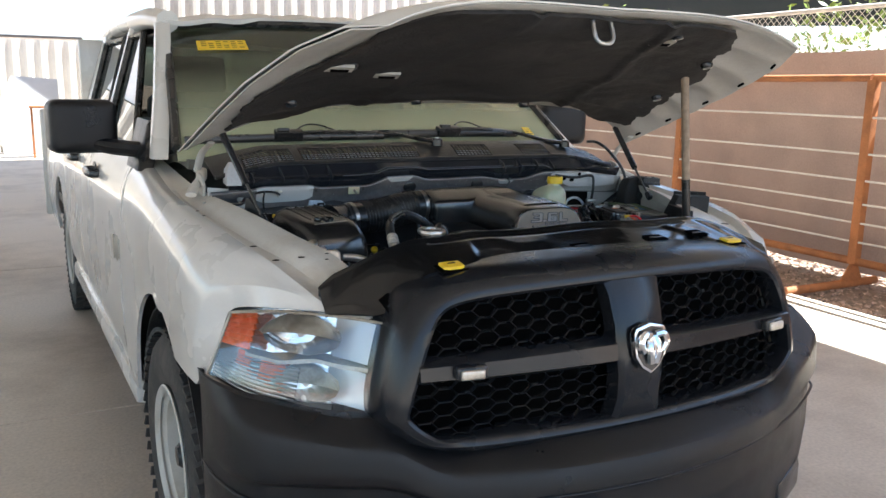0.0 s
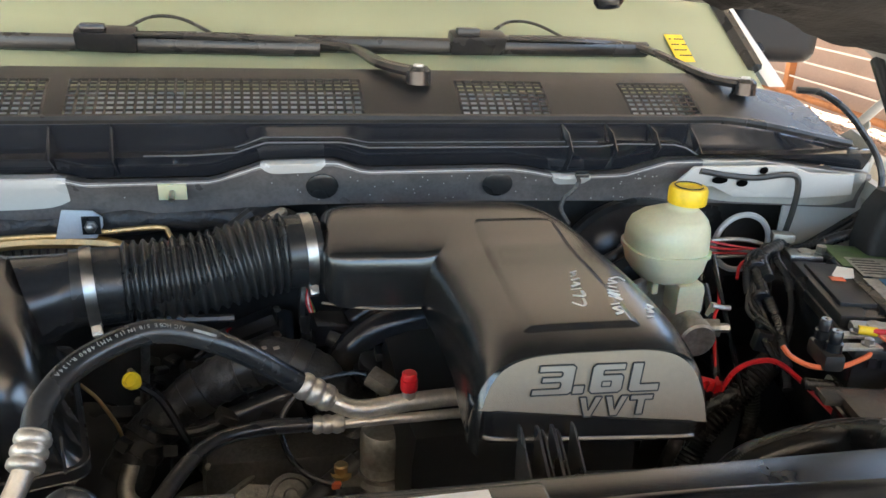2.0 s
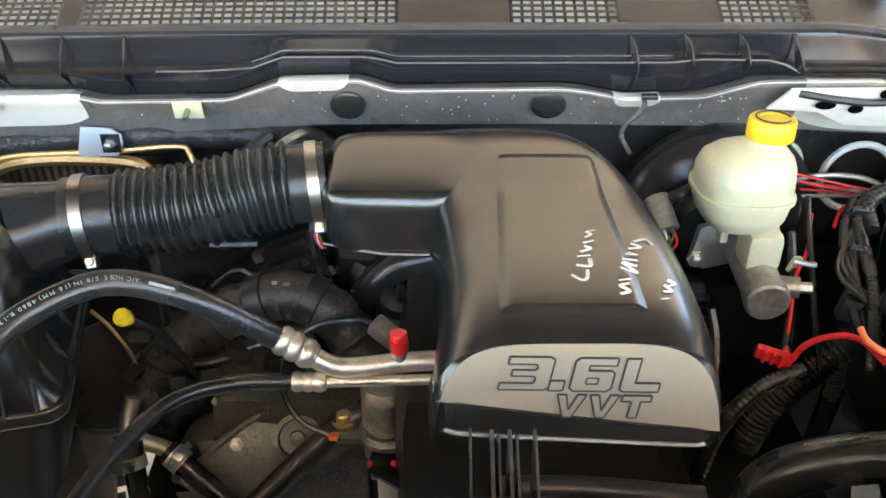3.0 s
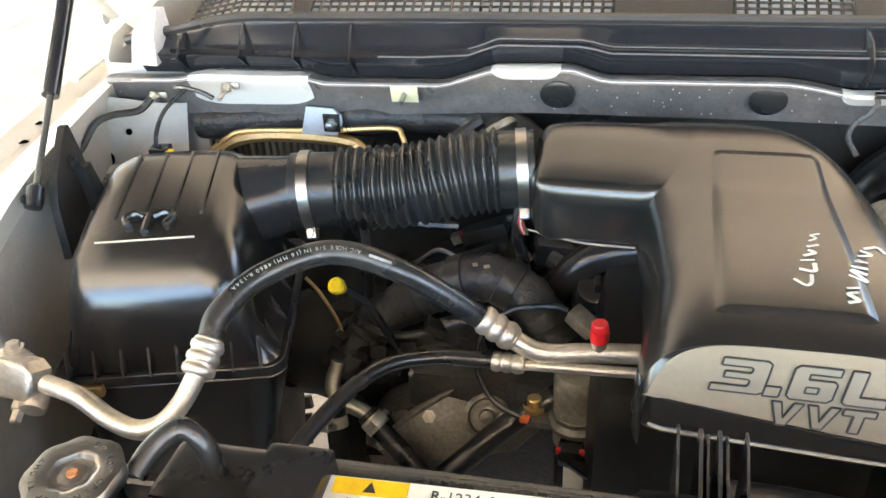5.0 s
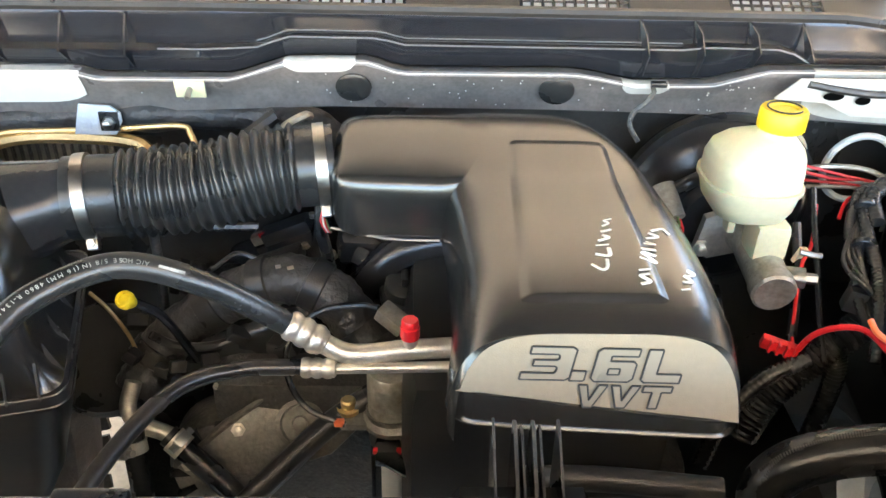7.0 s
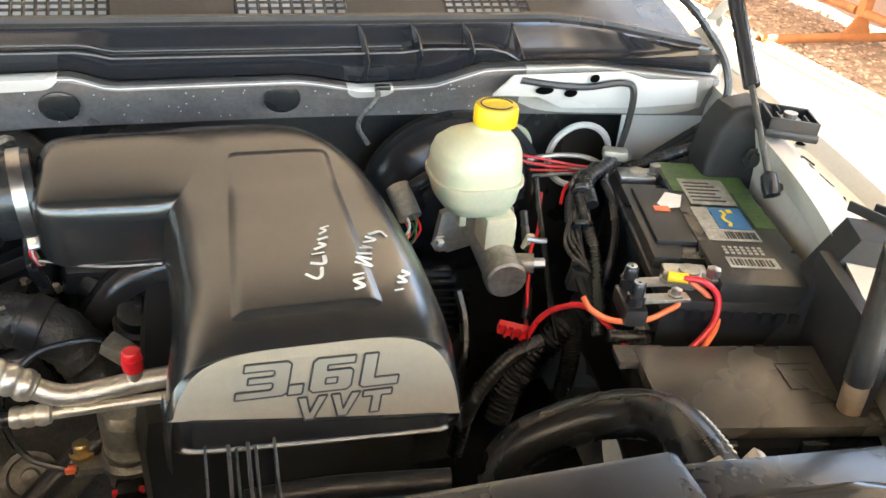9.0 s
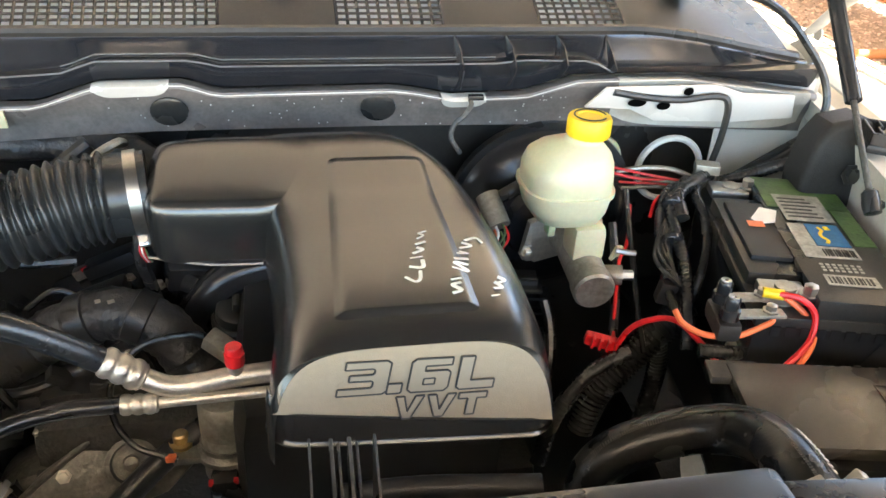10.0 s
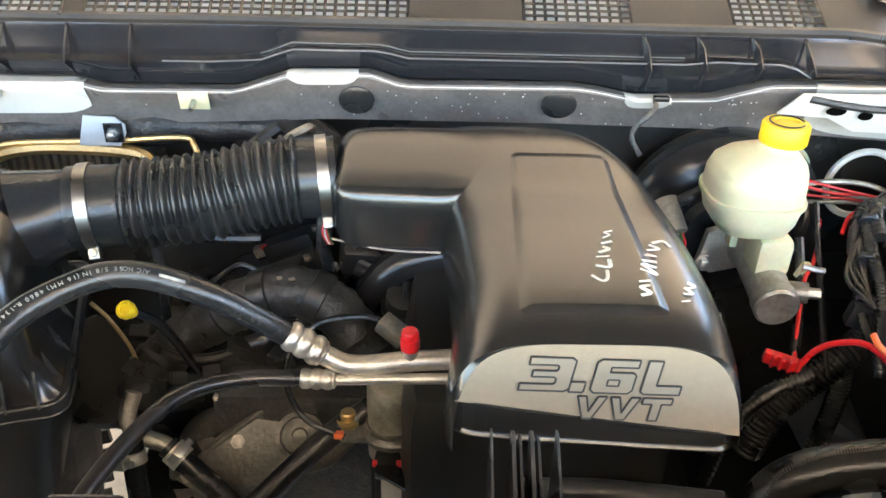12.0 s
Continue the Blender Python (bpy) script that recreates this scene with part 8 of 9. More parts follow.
wrapped([(0.585, 1.000, 1.168), (0.560, 0.965, 1.166), (0.560, 0.930, 1.150), (0.550, 0.895, 1.125), (0.535, 0.87, 1.10), (0.525, 0.86, 1.07)], 0.0062, "black ribbed wire loom along the battery")
wrapped([(0.545, 0.99, 1.165), (0.520, 0.955, 1.158), (0.515, 0.92, 1.14), (0.512, 0.88, 1.12), (0.500, 0.84, 1.11), (0.487, 0.80, 1.09), (0.478, 0.77, 1.06)], 0.0080, "thick taped wire loom beside the battery")
wrapped([(0.600, 1.01, 1.172), (0.570, 0.985, 1.178), (0.535, 0.965, 1.168), (0.528, 0.93, 1.15)], 0.0095, "thick taped cable bundle at the battery post")
wire("black_wire", [(0.475, 1.0, 1.16), (0.468, 0.96, 1.13), (0.462, 0.91, 1.09), (0.455, 0.86, 1.05), (0.452, 0.82, 1.02)], 0.004, RUBBER, "black wire hanging beside the brake cylinder")
wire("black_wire", [(0.445, 0.96, 1.13), (0.44, 0.925, 1.10), (0.43, 0.88, 1.06), (0.41, 0.83, 1.04)], 0.006, RUBBER, "taped black wire beside the brake cylinder")
wrapped([(0.46, 0.72, 1.10), (0.49, 0.715, 1.098), (0.52, 0.72, 1.09)], 0.008, "short taped loom below the terminals")
bm = B()
box(bm, (0.53, 0.735, 1.078), (0.045, 0.020, 0.018), pose(0, 0, 0, 0, 10, -35), bevel=0.003)
single("connector", bm, CAST, "grey plastic wire connector", "connector")
bm = B()
box(bm, (0.478, 0.845, 1.095), (0.022, 0.02, 0.03), pose(0, 0, 0, 0, 10, -15), bevel=0.003)
single("connector", bm, BLACK_DUSTY, "black square wire connector on the loom", "connector")
wire("black_wire", [(0.624, 1.09, 1.40), (0.66, 1.08, 1.398), (0.70, 1.07, 1.375), (0.735, 1.06, 1.34), (0.765, 1.05, 1.30), (0.772, 1.035, 1.26), (0.755, 1.03, 1.225), (0.71, 1.035, 1.19), (0.66, 1.04, 1.155), (0.62, 1.03, 1.14)], 0.0055, RUBBER, "thick black cable running down from the hood hinge")
wire("black_wire", [(0.765, 1.03, 1.25), (0.73, 1.03, 1.195), (0.68, 1.035, 1.165), (0.64, 1.035, 1.145)], 0.006, RUBBER, "black cable along the white inner fender")
wrapped([(0.77, 0.99, 1.19), (0.72, 1.01, 1.185), (0.67, 1.02, 1.165), (0.63, 1.03, 1.15)], 0.009, "ribbed loom running behind the battery")
wire("black_wire", [(0.455, 1.045, 1.283), (0.50, 1.042, 1.276), (0.55, 1.04, 1.272), (0.60, 1.035, 1.278), (0.617, 1.03, 1.268), (0.618, 1.03, 1.22), (0.612, 1.035, 1.16)], 0.0050, BLACK_DUSTY, "taped black wire clipped along the white bracket")
wire("black_wire", [(-0.655, 1.045, 1.262), (-0.63, 1.03, 1.268), (-0.60, 1.02, 1.266), (-0.585, 1.02, 1.258)], 0.0035, RUBBER, "thin black wire hooked on the cross panel")
wire("black_wire", [(-0.63, 1.03, 1.267), (-0.645, 0.99, 1.25), (-0.65, 0.965, 1.225), (-0.645, 0.95, 1.205)], 0.003, RUBBER, "thin wire to the small relay behind the air box")

for k in range(6):
    wire("thin_wire", [(0.575 + 0.006 * k, 1.0 + 0.005 * k, 1.176), (0.545 - 0.004 * k, 0.985 - 0.006 * k, 1.178 - 0.005 * k), (0.520 - 0.008 * k, 0.945 - 0.010 * k, 1.148 - 0.006 * k), (0.500 - 0.004 * k, 0.89 - 0.012 * k, 1.118), (0.486 + 0.003 * k, 0.835, 1.098), (0.478 + 0.006 * k, 0.775 + 0.008 * k, 1.082 - 0.004 * k)], 0.0022 + 0.0004 * (k % 3), RUBBER, "thin black wire in the bunch beside the battery", n=6)
for k, (x, y, z) in enumerate(((0.521, 0.952, 1.160), (0.505, 0.905, 1.132), (0.484, 0.850, 1.108))):
    bm = B()
    lathe(bm, [(0.0125, -0.004), (0.0135, -0.003), (0.0135, 0.003), (0.0125, 0.004)], 14, along((x, y, z), (x - 0.015, y - 0.05, z - 0.022)))
    single("cable_tie", bm, BLACK_SATIN, "black cable tie round the wire bunch", "cable tie", "cable ties")
bm = B()
box(bm, (0.592, 1.005, 1.186), (0.034, 0.022, 0.014), pose(0, 0, 0, 0, 0, -20), bevel=0.003)
single("post_clamp", bm, CAST, "dull lead clamp on the rear battery post", "clamp")
# white bracket with holes at the driver's end of the cross panel
wb = thing("hinge_bracket", (0.60, 1.04, 1.24), "white stamped bracket with holes at the cowl end", "bracket")
bm = B()
prism(bm, [(-0.165, -0.012), (-0.14, 0.018), (0.02, 0.020), (0.06, 0.006), (0.14, 0.002), (0.15, -0.035), (0.06, -0.040), (-0.06, -0.036), (-0.10, -0.016)], 0.004, frame_of((0.585, 1.05, 1.272), (1, -0.02, 0), (0, -0.25, 1)), bevel=0.001)
part("plate", bm, WHITE, wb)
# black discs paint the shade in the plate's holes
for x, z, w in ((0.49, 1.268, 1.5), (0.56, 1.284, 0.8), (0.53, 1.262, 1.1)):
    bm = B()
    lathe(bm, [(0.0, 0.0015), (0.008, 0.0015), (0.009, 0.0)], 16, frame_of((x, 1.0425 + 0.25 * (z - 1.272) * -1, z), (1, -0.02, 0), (0, -0.25, 1)) @ Matrix.Diagonal((w, 0.7, 1, 1)))
    part("plate_hole", bm, HOLE_SHADE, wb)
for k, (mm, what) in enumerate(((RED, "red"), (CAST, "grey"), (RED, "red"), (CAST, "grey"))):
    wire(what + "_wire", [(0.585 - 0.006 * k, 1.01 + 0.004 * k, 1.160 - 0.005 * k), (0.555, 1.035 + 0.006 * k, 1.156 - 0.007 * k), (0.515, 1.055 + 0.004 * k, 1.158 - 0.010 * k), (0.455 + 0.008 * k, 1.075, 1.166 - 0.014 * k)], 0.0022 + 0.0007 * (k % 2), mm, what + " wire in the bunch behind the reservoir")
# black heater pipe along the firewall
bm = B()
tube(bm, [(-0.66, 1.10, 1.185), (-0.50, 1.105, 1.20), (-0.35, 1.105, 1.205), (-0.20, 1.10, 1.20), (-0.12, 1.085, 1.17)], 0.026, 18, 8, rad=lambda t: 0.022 + 0.003 * math.sin(t * 19) + 0.0015 * math.sin(t * 47))
single("firewall_pipe", bm, TAPE, "thick black taped pipe along the firewall", "pipe")
# ring-shaped foam gasket on the firewall
bm = B()
tube(bm, [(0.592 + 0.050 * math.cos(a), 1.112, 1.135 + 0.050 * math.sin(a)) for a in (2 * math.pi * k / 36 for k in range(37))], 0.0052, 8, 0)
single("gasket_ring", bm, LABEL, "pale ring gasket on the black firewall", "gasket")
bm = B()
tube(bm, [(0.475 + 0.036 * math.cos(a), 1.119, 1.150 + 0.036 * math.sin(a)) for a in (2 * math.pi * k / 30 for k in range(31))], 0.005, 8, 0)
single("gasket_ring", bm, CREAM, "pale ring gasket beside the brake booster", "gasket")
# multi-pin plug beside the engine cover
plug = thing("harness_plug", (0.29, 0.985, 1.10), "grey round plug with coloured wires", "plug")
bm = B()
tube(bm, [(0.285, 1.02, 1.15), (0.296, 0.985, 1.12)], 0.016, 14, 0)
part("plug_body", bm, CAST, plug)
for k, mm in enumerate((RED, GREEN_LABEL, LABEL, ORANGE, GREEN_LABEL)):
    bm = B()
    a = k * 1.256
    q = Vector((0.296, 0.985, 1.12)) + Vector((0.008 * math.cos(a), 0, 0.008 * math.sin(a)))
    tube(bm, [q, q + Vector((0.003, -0.012, -0.012)), q + Vector((-0.006, -0.012, -0.03))], 0.0018, 5, 3)
    part("plug_wire", bm, mm, plug)

# ---- passenger side details ----
relay = thing("relay", (-0.64, 0.955, 1.15), "small black relay with a red tab", "relay")
bm = B()
box(bm, (-0.642, 0.955, 1.19), (0.026, 0.022, 0.045), pose(0, 0, 0, 0, 0, 10), bevel=0.002)
part("relay_body", bm, BLACK_SATIN, relay)
bm = B()
box(bm, (-0.660, 0.947, 1.192), (0.010, 0.010, 0.022), bevel=0.002)
part("red_tab", bm, RED, relay)
bm = B()
box(bm, (-0.626, 0.950, 1.205), (0.010, 0.010, 0.010), bevel=0.002)
part("yellow_tab", bm, YELLOW, relay)
wire("black_wire", [(-0.775, 0.93, 1.185), (-0.765, 0.96, 1.205), (-0.755, 0.985, 1.228), (-0.735, 1.0, 1.236), (-0.705, 1.02, 1.236), (-0.690, 1.035, 1.250)], 0.0052, BLACK_DUSTY, "taped black loom on the passenger inner fender")
bm = B()
sheet(bm, lambda u, v: Vector((-0.835 + 0.150 * u + 0.02 * v, 1.040 + 0.045 * u + 0.006 * math.sin(6 * u) - 0.03 * (1 - v), 1.050 + 0.195 * v - 0.02 * u)), 14, 12)
thick(bm, 0.003)
wp = part("wing_panel", bm, WHITE_DUSTY, truck, "cream-white pressed inner wing panel")
# shade of the panel holes, painted as black discs
for x, y, z, r in ((-0.790, 1.034, 1.150, 0.013), (-0.752, 1.052, 1.188, 0.005), (-0.728, 1.056, 1.152, 0.004), (-0.748, 1.048, 1.130, 0.004)):
    bm = B()
    lathe(bm, [(0.0, 0.002), (r * 0.92, 0.002), (r, 0.0)], 16, along((x, y, z), (x + 0.03, y - 0.1, z + 0.01)))
    part("panel_hole", bm, HOLE_SHADE, wp)
pb = thing("strut_foot_bracket", (-0.72, 0.87, 1.05), "black plastic bracket beside the air box", "bracket")
bm = B()
mm = frame_of((-0.712, 0.84, 1.2), (-0.28, 0.96, 0), (0, 0, 1))
prism(bm, [(0.041, 0.072), (0.052, 0.040), (0.076, -0.042), (0.013, -0.050), (-0.063, -0.064), (-0.054, 0.008), (-0.034, 0.035), (0.030, 0.074)], 0.010, mm, bevel=0.003)
prism(bm, [(0.020, 0.020), (0.040, 0.020), (0.066, -0.040), (0.030, -0.046)], 0.016, mm @ Matrix.Translation((0, 0, 0.008)), bevel=0.003)
bolt(bm, mm @ Vector((0.012, 0.030, 0.010)), 0.007, 0.008, axis=(1, 0.2, 0))
part("bracket_body", bm, BLACK_MATT, pb)
bm = B()
box(bm, (-0.690, 0.93, 1.175), (0.040, 0.03, 0.030), pose(0, 0, 0, 0, 0, 15), bevel=0.004)
bolt(bm, (-0.70, 0.912, 1.175), 0.008, 0.01, axis=(0, -1, 0))
part("metal_clip", bm, STEEL, pb)
hb = thing("heater_bracket", (-0.45, 1.075, 1.15), "pale blue-white bracket with a bolt on the firewall", "bracket")
bm = B()
prism(bm, [(-0.038, -0.022), (0.016, -0.022), (0.026, -0.004), (0.026, 0.008), (0.014, 0.018), (-0.026, 0.020)], 0.004, frame_of((-0.448, 1.076, 1.209), (1, 0, 0), (0, 0, 1)), bevel=0.001)
part("plate", bm, PLENUM, hb)
# black block painting the dark of the bracket's slot
bm = B()
box(bm, (-0.437, 1.071, 1.207), (0.024, 0.004, 0.026))
part("slot", bm, RUBBER, hb)
bm = B()
bolt(bm, (-0.437, 1.069, 1.206), 0.006, 0.012, axis=(0, -1, 0))
part("bolt", bm, STEEL, hb)
wire("coolant_pipe", [(-0.62, 1.070, 1.155), (-0.59, 1.076, 1.172), (-0.53, 1.078, 1.181), (-0.43, 1.078, 1.178), (-0.395, 1.072, 1.166), (-0.38, 1.06, 1.13)], 0.0095, BRASS, "yellowed metal pipe along the firewall", "pipe")
wire("coolant_pipe", [(-0.64, 1.065, 1.150), (-0.605, 1.070, 1.176), (-0.57, 1.076, 1.187), (-0.45, 1.078, 1.192), (-0.352, 1.078, 1.199), (-0.335, 1.072, 1.190), (-0.325, 1.06, 1.165)], 0.0042, BRASS, "thin metal pipe along the firewall", "pipe")
bm = B()
box(bm, (-0.52, 1.11, 1.14), (0.26, 0.03, 0.05), bevel=0.004)
ev = single("evaporator_block", bm, GRIMY_CAST, "finned brownish heat exchanger block on the firewall", "heat exchanger")
for k in range(22):
    bm = B()
    box(bm, (-0.64 + 0.0114 * k, 1.092, 1.14), (0.0025, 0.006, 0.048))
    part("cooling_fin", bm, DARK_STEEL, ev)

# ---- engine, seen in the gaps ----
engine = thing("engine", (-0.08, 0.95, 0.55), "grimy six-cylinder engine with black covers and cast front", "engine")
bm = B()
box(bm, (-0.06, 1.0, 0.80), (0.46, 0.34, 0.34), bevel=0.03)
part("block", bm, DARK_STEEL, engine, "grimy engine block")
bm = B()
box(bm, (-0.06, 1.0, 0.60), (0.36, 0.36, 0.22), bevel=0.03)
part("oil_pan", bm, DARK_STEEL, engine)
bm = B()
box(bm, (0.10, 0.92, 0.90), (0.30, 0.44, 0.36), bevel=0.05)
part("intake_body", bm, BLACK_TEX, engine)
bm = B()
box(bm, (-0.23, 1.02, 0.965), (0.17, 0.26, 0.09), pose(0, 0, 0, 0, -22, 0), bevel=0.02, seg=3)
vc = part("valve_cover", bm, BLACK_SATIN, engine, "black valve cover")
for k in range(3):
    y = 0.94 + 0.085 * k
    bm = B()
    box(bm, (-0.225, y, 1.020), (0.075, 0.034, 0.030), pose(0, 0, 0, 0, -22, 0), bevel=0.006)
    cp2 = part("ignition_coil", bm, BLACK_TEX, vc, "black ignition coil")
    bm = B()
    box(bm, (-0.268, y, 1.008), (0.022, 0.016, 0.016), pose(0, 0, 0, 0, -22, 0), bevel=0.003)
    part("coil_plug", bm, CAST, vc)
    bm = B()
    bolt(bm, (-0.19, y + 0.01, 1.040), 0.005, 0.006)
    part("coil_bolt", bm, CAST, vc)
    bm = B()
    box(bm, (-0.262, y - 0.009, 1.019), (0.009, 0.004, 0.006), pose(0, 0, 0, 0, -22, 0))
    part("red_lock", bm, RED, vc)
# intake runners below the cover
for k in range(2):
    y = 0.98 + 0.07 * k
    bm = B()
    tube(bm, [(0.02, y, 1.09), (-0.05, y, 1.07), (-0.10, y, 1.02), (-0.12, y, 0.96)], 0.026, 14, 5)
    part("intake_runner", bm, BLACK_SATIN, engine)
bm = B()
lathe(bm, [(0.034, 0.0), (0.034, 0.012), (0.030, 0.016), (0.028, 0.016), (0.026, 0.030), (0.022, 0.033), (0.0, 0.033)], 28, frame_of((-0.050, 0.955, 1.015), (1, 0, 0), (0, 1, 0.3)), lobes=0)
box(bm, (-0.050, 0.955, 1.050), (0.010, 0.044, 0.014), bevel=0.004)
part("oil_cap", bm, BLACK_TEX, engine, "black oil filler cap")
bm = B()
box(bm, (-0.115, 1.02, 1.055), (0.055, 0.045, 0.04), pose(0, 0, 0, 8, 10, 12), bevel=0.008)
tube(bm, [(-0.115, 1.0, 1.05), (-0.085, 0.985, 1.045), (-0.07, 0.98, 1.06)], 0.016, 12, 4)
part("throttle_sensor", bm, BLACK_SATIN, engine)
for x, y, z in ((-0.105, 0.985, 1.045), (-0.075, 1.0, 1.055), (-0.150, 1.01, 1.04), (-0.165, 0.965, 1.02), (-0.14, 0.93, 0.99)):
    bm = B()
    bolt(bm, (x, y, z), 0.0055, 0.009)
    part("bolt", bm, ALU, engine)
# cast front cover with ribs, and its bolts
bm = B()
m = frame_of((-0.225, 0.835, 0.905), (1, 0.20, 0.12), (0, 0.55, 0.80))
prism(bm, [(-0.110, -0.030), (-0.085, -0.055), (0.02, -0.060), (0.075, -0.055), (0.115, -0.030), (0.115, 0.030), (0.080, 0.055), (0.020, 0.040), (-0.055, 0.010)], 0.020, m, bevel=0.004)
tc = part("front_cover", bm, GRIMY_CAST, engine, "grimy cast aluminium front cover")
bm = B()
tube(bm, [m @ Vector(q) for q in ((-0.095, -0.020, 0.020), (-0.045, 0.008, 0.022), (0.02, 0.036, 0.022), (0.08, 0.050, 0.020))], 0.004, 8, 4)
part("cover_flange", bm, GRIMY_CAST, tc)
bm = B()
lathe(bm, [(0.030, 0.0), (0.030, 0.010), (0.024, 0.012), (0.022, 0.006), (0.010, 0.006), (0.009, 0.014), (0.0, 0.015)], 26, m @ Matrix.Translation((0.045, -0.008, 0.020)))
part("cover_boss", bm, GRIMY_CAST, tc)
for q in ((-0.095, -0.028), (-0.03, 0.000), (0.10, -0.02), (0.098, 0.035), (0.02, -0.048)):
    bm = B()
    bolt(bm, m @ Vector((q[0], q[1], 0.020)), 0.006, 0.009, axis=m.to_3x3() @ Vector((0, 0, 1)))
    part("bolt", bm, ALU, tc)
# electric pump can on its bracket
can = thing("filter_canister", (-0.062, 0.79, 0.80), "dull metal canister with a paper label and clamp bracket", "canister")
bm = B()
lathe(bm, [(0.0285, 0.0), (0.0285, 0.055), (0.026, 0.060), (0.029, 0.062), (0.029, 0.100), (0.026, 0.106), (0.012, 0.108), (0.0, 0.108)], 32, Matrix.Translation((-0.062, 0.790, 0.925)))
part("can_body", bm, CAST, can, "dull aluminium can")
bm = B()
lathe(bm, [(0.036, 0.0), (0.036, 0.006), (0.031, 0.012), (0.031, 0.018), (0.0285, 0.018)], 32, Matrix.Translation((-0.062, 0.790, 0.955)))
box(bm, (-0.062, 0.785, 0.958), (0.120, 0.030, 0.010), bevel=0.003)
part("can_bracket", bm, GRIMY_CAST, can)
for x in (-0.114, -0.012):
    bm = B()
    lathe(bm, [(0.014, 0.0), (0.014, 0.006), (0.009, 0.007), (0.009, 0.016), (0.007, 0.018), (0.0, 0.018)], 12, Matrix.Translation((x, 0.795, 0.962)))
    part("bracket_bolt", bm, BRASS, can, "zinc-plated bolt")
bm = B()
lathe(bm, [(0.0265, 0.0), (0.0265, 0.10)], 28, Matrix.Translation((-0.062, 0.790, 0.825)))
part("lower_can", bm, BLACK_SATIN, can)
bm = B()
sheet(bm, lambda u, v: Vector((-0.062 + 0.0268 * math.sin(-0.5 + 1.0 * u), 0.790 - 0.0268 * math.cos(-0.5 + 1.0 * u), 0.845 + 0.055 * v)), 8, 2)
part("paper_label", bm, LABEL, can, "white paper label")
bm = B()
sheet(bm, lambda u, v: Vector((-0.062 + 0.0293 * math.sin(-0.7 + 1.3 * u), 0.790 - 0.0293 * math.cos(-0.7 + 1.3 * u), 0.995 + 0.022 * v)), 8, 2)
part("engraved_label", bm, CAST, can)
bm = B()
box(bm, (-0.066, 0.752, 0.938), (0.030, 0.026, 0.026), bevel=0.006)
tube(bm, [(-0.066, 0.745, 0.935), (-0.03, 0.742, 0.915), (0.02, 0.755, 0.905), (0.06, 0.77, 0.90)], 0.010, 10, 5)
pl = part("can_plug", bm, BLACK_SATIN, can, "black plug")
for x in (-0.080, -0.053):
    bm = B()
    box(bm, (x, 0.744, 0.948), (0.006, 0.007, 0.006), bevel=0.0015)
    part("red_lock", bm, RED, pl)

# tape-wrapped coolant elbow, lower hoses and pipes
elbow = thing("coolant_elbow", (-0.23, 0.93, 0.95), "thick tape-wrapped coolant elbow with torn silvery tape", "hose", "loose cables")
EL = [(-0.392, 0.880, 0.915), (-0.362, 0.912, 0.963), (-0.302, 0.930, 1.008), (-0.245, 0.936, 1.040), (-0.190, 0.932, 1.056), (-0.145, 0.922, 1.042), (-0.108, 0.908, 1.000), (-0.082, 0.890, 0.960)]
bm = B()
tube(bm, EL, 0.032, 18, 10, rad=lambda t: 0.032 + 0.0012 * math.sin(t * 70) + 0.001 * math.sin(t * 173))
part("hose_body", bm, TAPE, elbow)
es = spline(EL, 10)
for k in (8, 21, 33, 46):
    bm = B()
    lathe(bm, [(0.0325, -0.012), (0.0345, -0.011), (0.0345, 0.011), (0.0325, 0.012)], 20, along(es[k], es[k + 1]))
    part("tape_band", bm, BLACK_DUSTY, elbow)
bm = B()
for q in ((-0.205, 0.918, 1.084), (-0.190, 0.914, 1.085), (-0.300, 0.914, 1.036)):
    box(bm, q, (0.005, 0.008, 0.001), pose(0, 0, 0, 0, 20, 35 * q[0] * 10))
single("tape_flakes", bm, ALU, "silvery flakes of torn tape on the elbow", "tape", kind="stuff")
wire("steel_pipe", [(-0.366, 0.812, 0.99), (-0.372, 0.795, 0.965), (-0.360, 0.785, 0.950), (-0.330, 0.780, 0.940), (-0.315, 0.775, 0.932)], 0.010, CAST, "bent metal coolant pipe", "pipe", 12)
wire("lower_hose", [(-0.325, 0.778, 0.938), (-0.295, 0.765, 0.915), (-0.250, 0.745, 0.880), (-0.20, 0.72, 0.83)], 0.0135, RUBBER, "black coolant hose running down to the water pump", "hose", 14)
wire("lower_hose", [(-0.362, 0.775, 0.955), (-0.358, 0.755, 0.920), (-0.350, 0.735, 0.87), (-0.345, 0.72, 0.80)], 0.0125, RUBBER, "black hose dropping beside the air box", "hose", 14)
wire("lower_hose", [(-0.08, 0.815, 0.975), (-0.140, 0.785, 0.945), (-0.213, 0.735, 0.895), (-0.27, 0.70, 0.85)], 0.0145, BLACK_DUSTY, "slanting black hose in front of the engine", "hose", 14)
cl1 = thing("hose_clamp", (-0.318, 0.776, 0.92), "wide steel spring clamp on a coolant hose", "clamp", "hose clamps")
clamp("clamp_band", cl1, (-0.312, 0.772, 0.930), (-0.295, 0.765, 0.917), 0.0142, ALU, 0.018, (0, -0.3, 1))
cl2 = thing("hose_clamp", (-0.36, 0.765, 0.92), "wide steel spring clamp on a coolant hose", "clamp", "hose clamps")
clamp("clamp_band", cl2, (-0.360, 0.762, 0.935), (-0.357, 0.755, 0.918), 0.0132, ALU, 0.014, (-0.3, -0.6, 0.3))
alt = thing("alternator", (-0.285, 0.84, 0.74), "dirty cast alternator with slotted housing", "alternator")
bm = B()
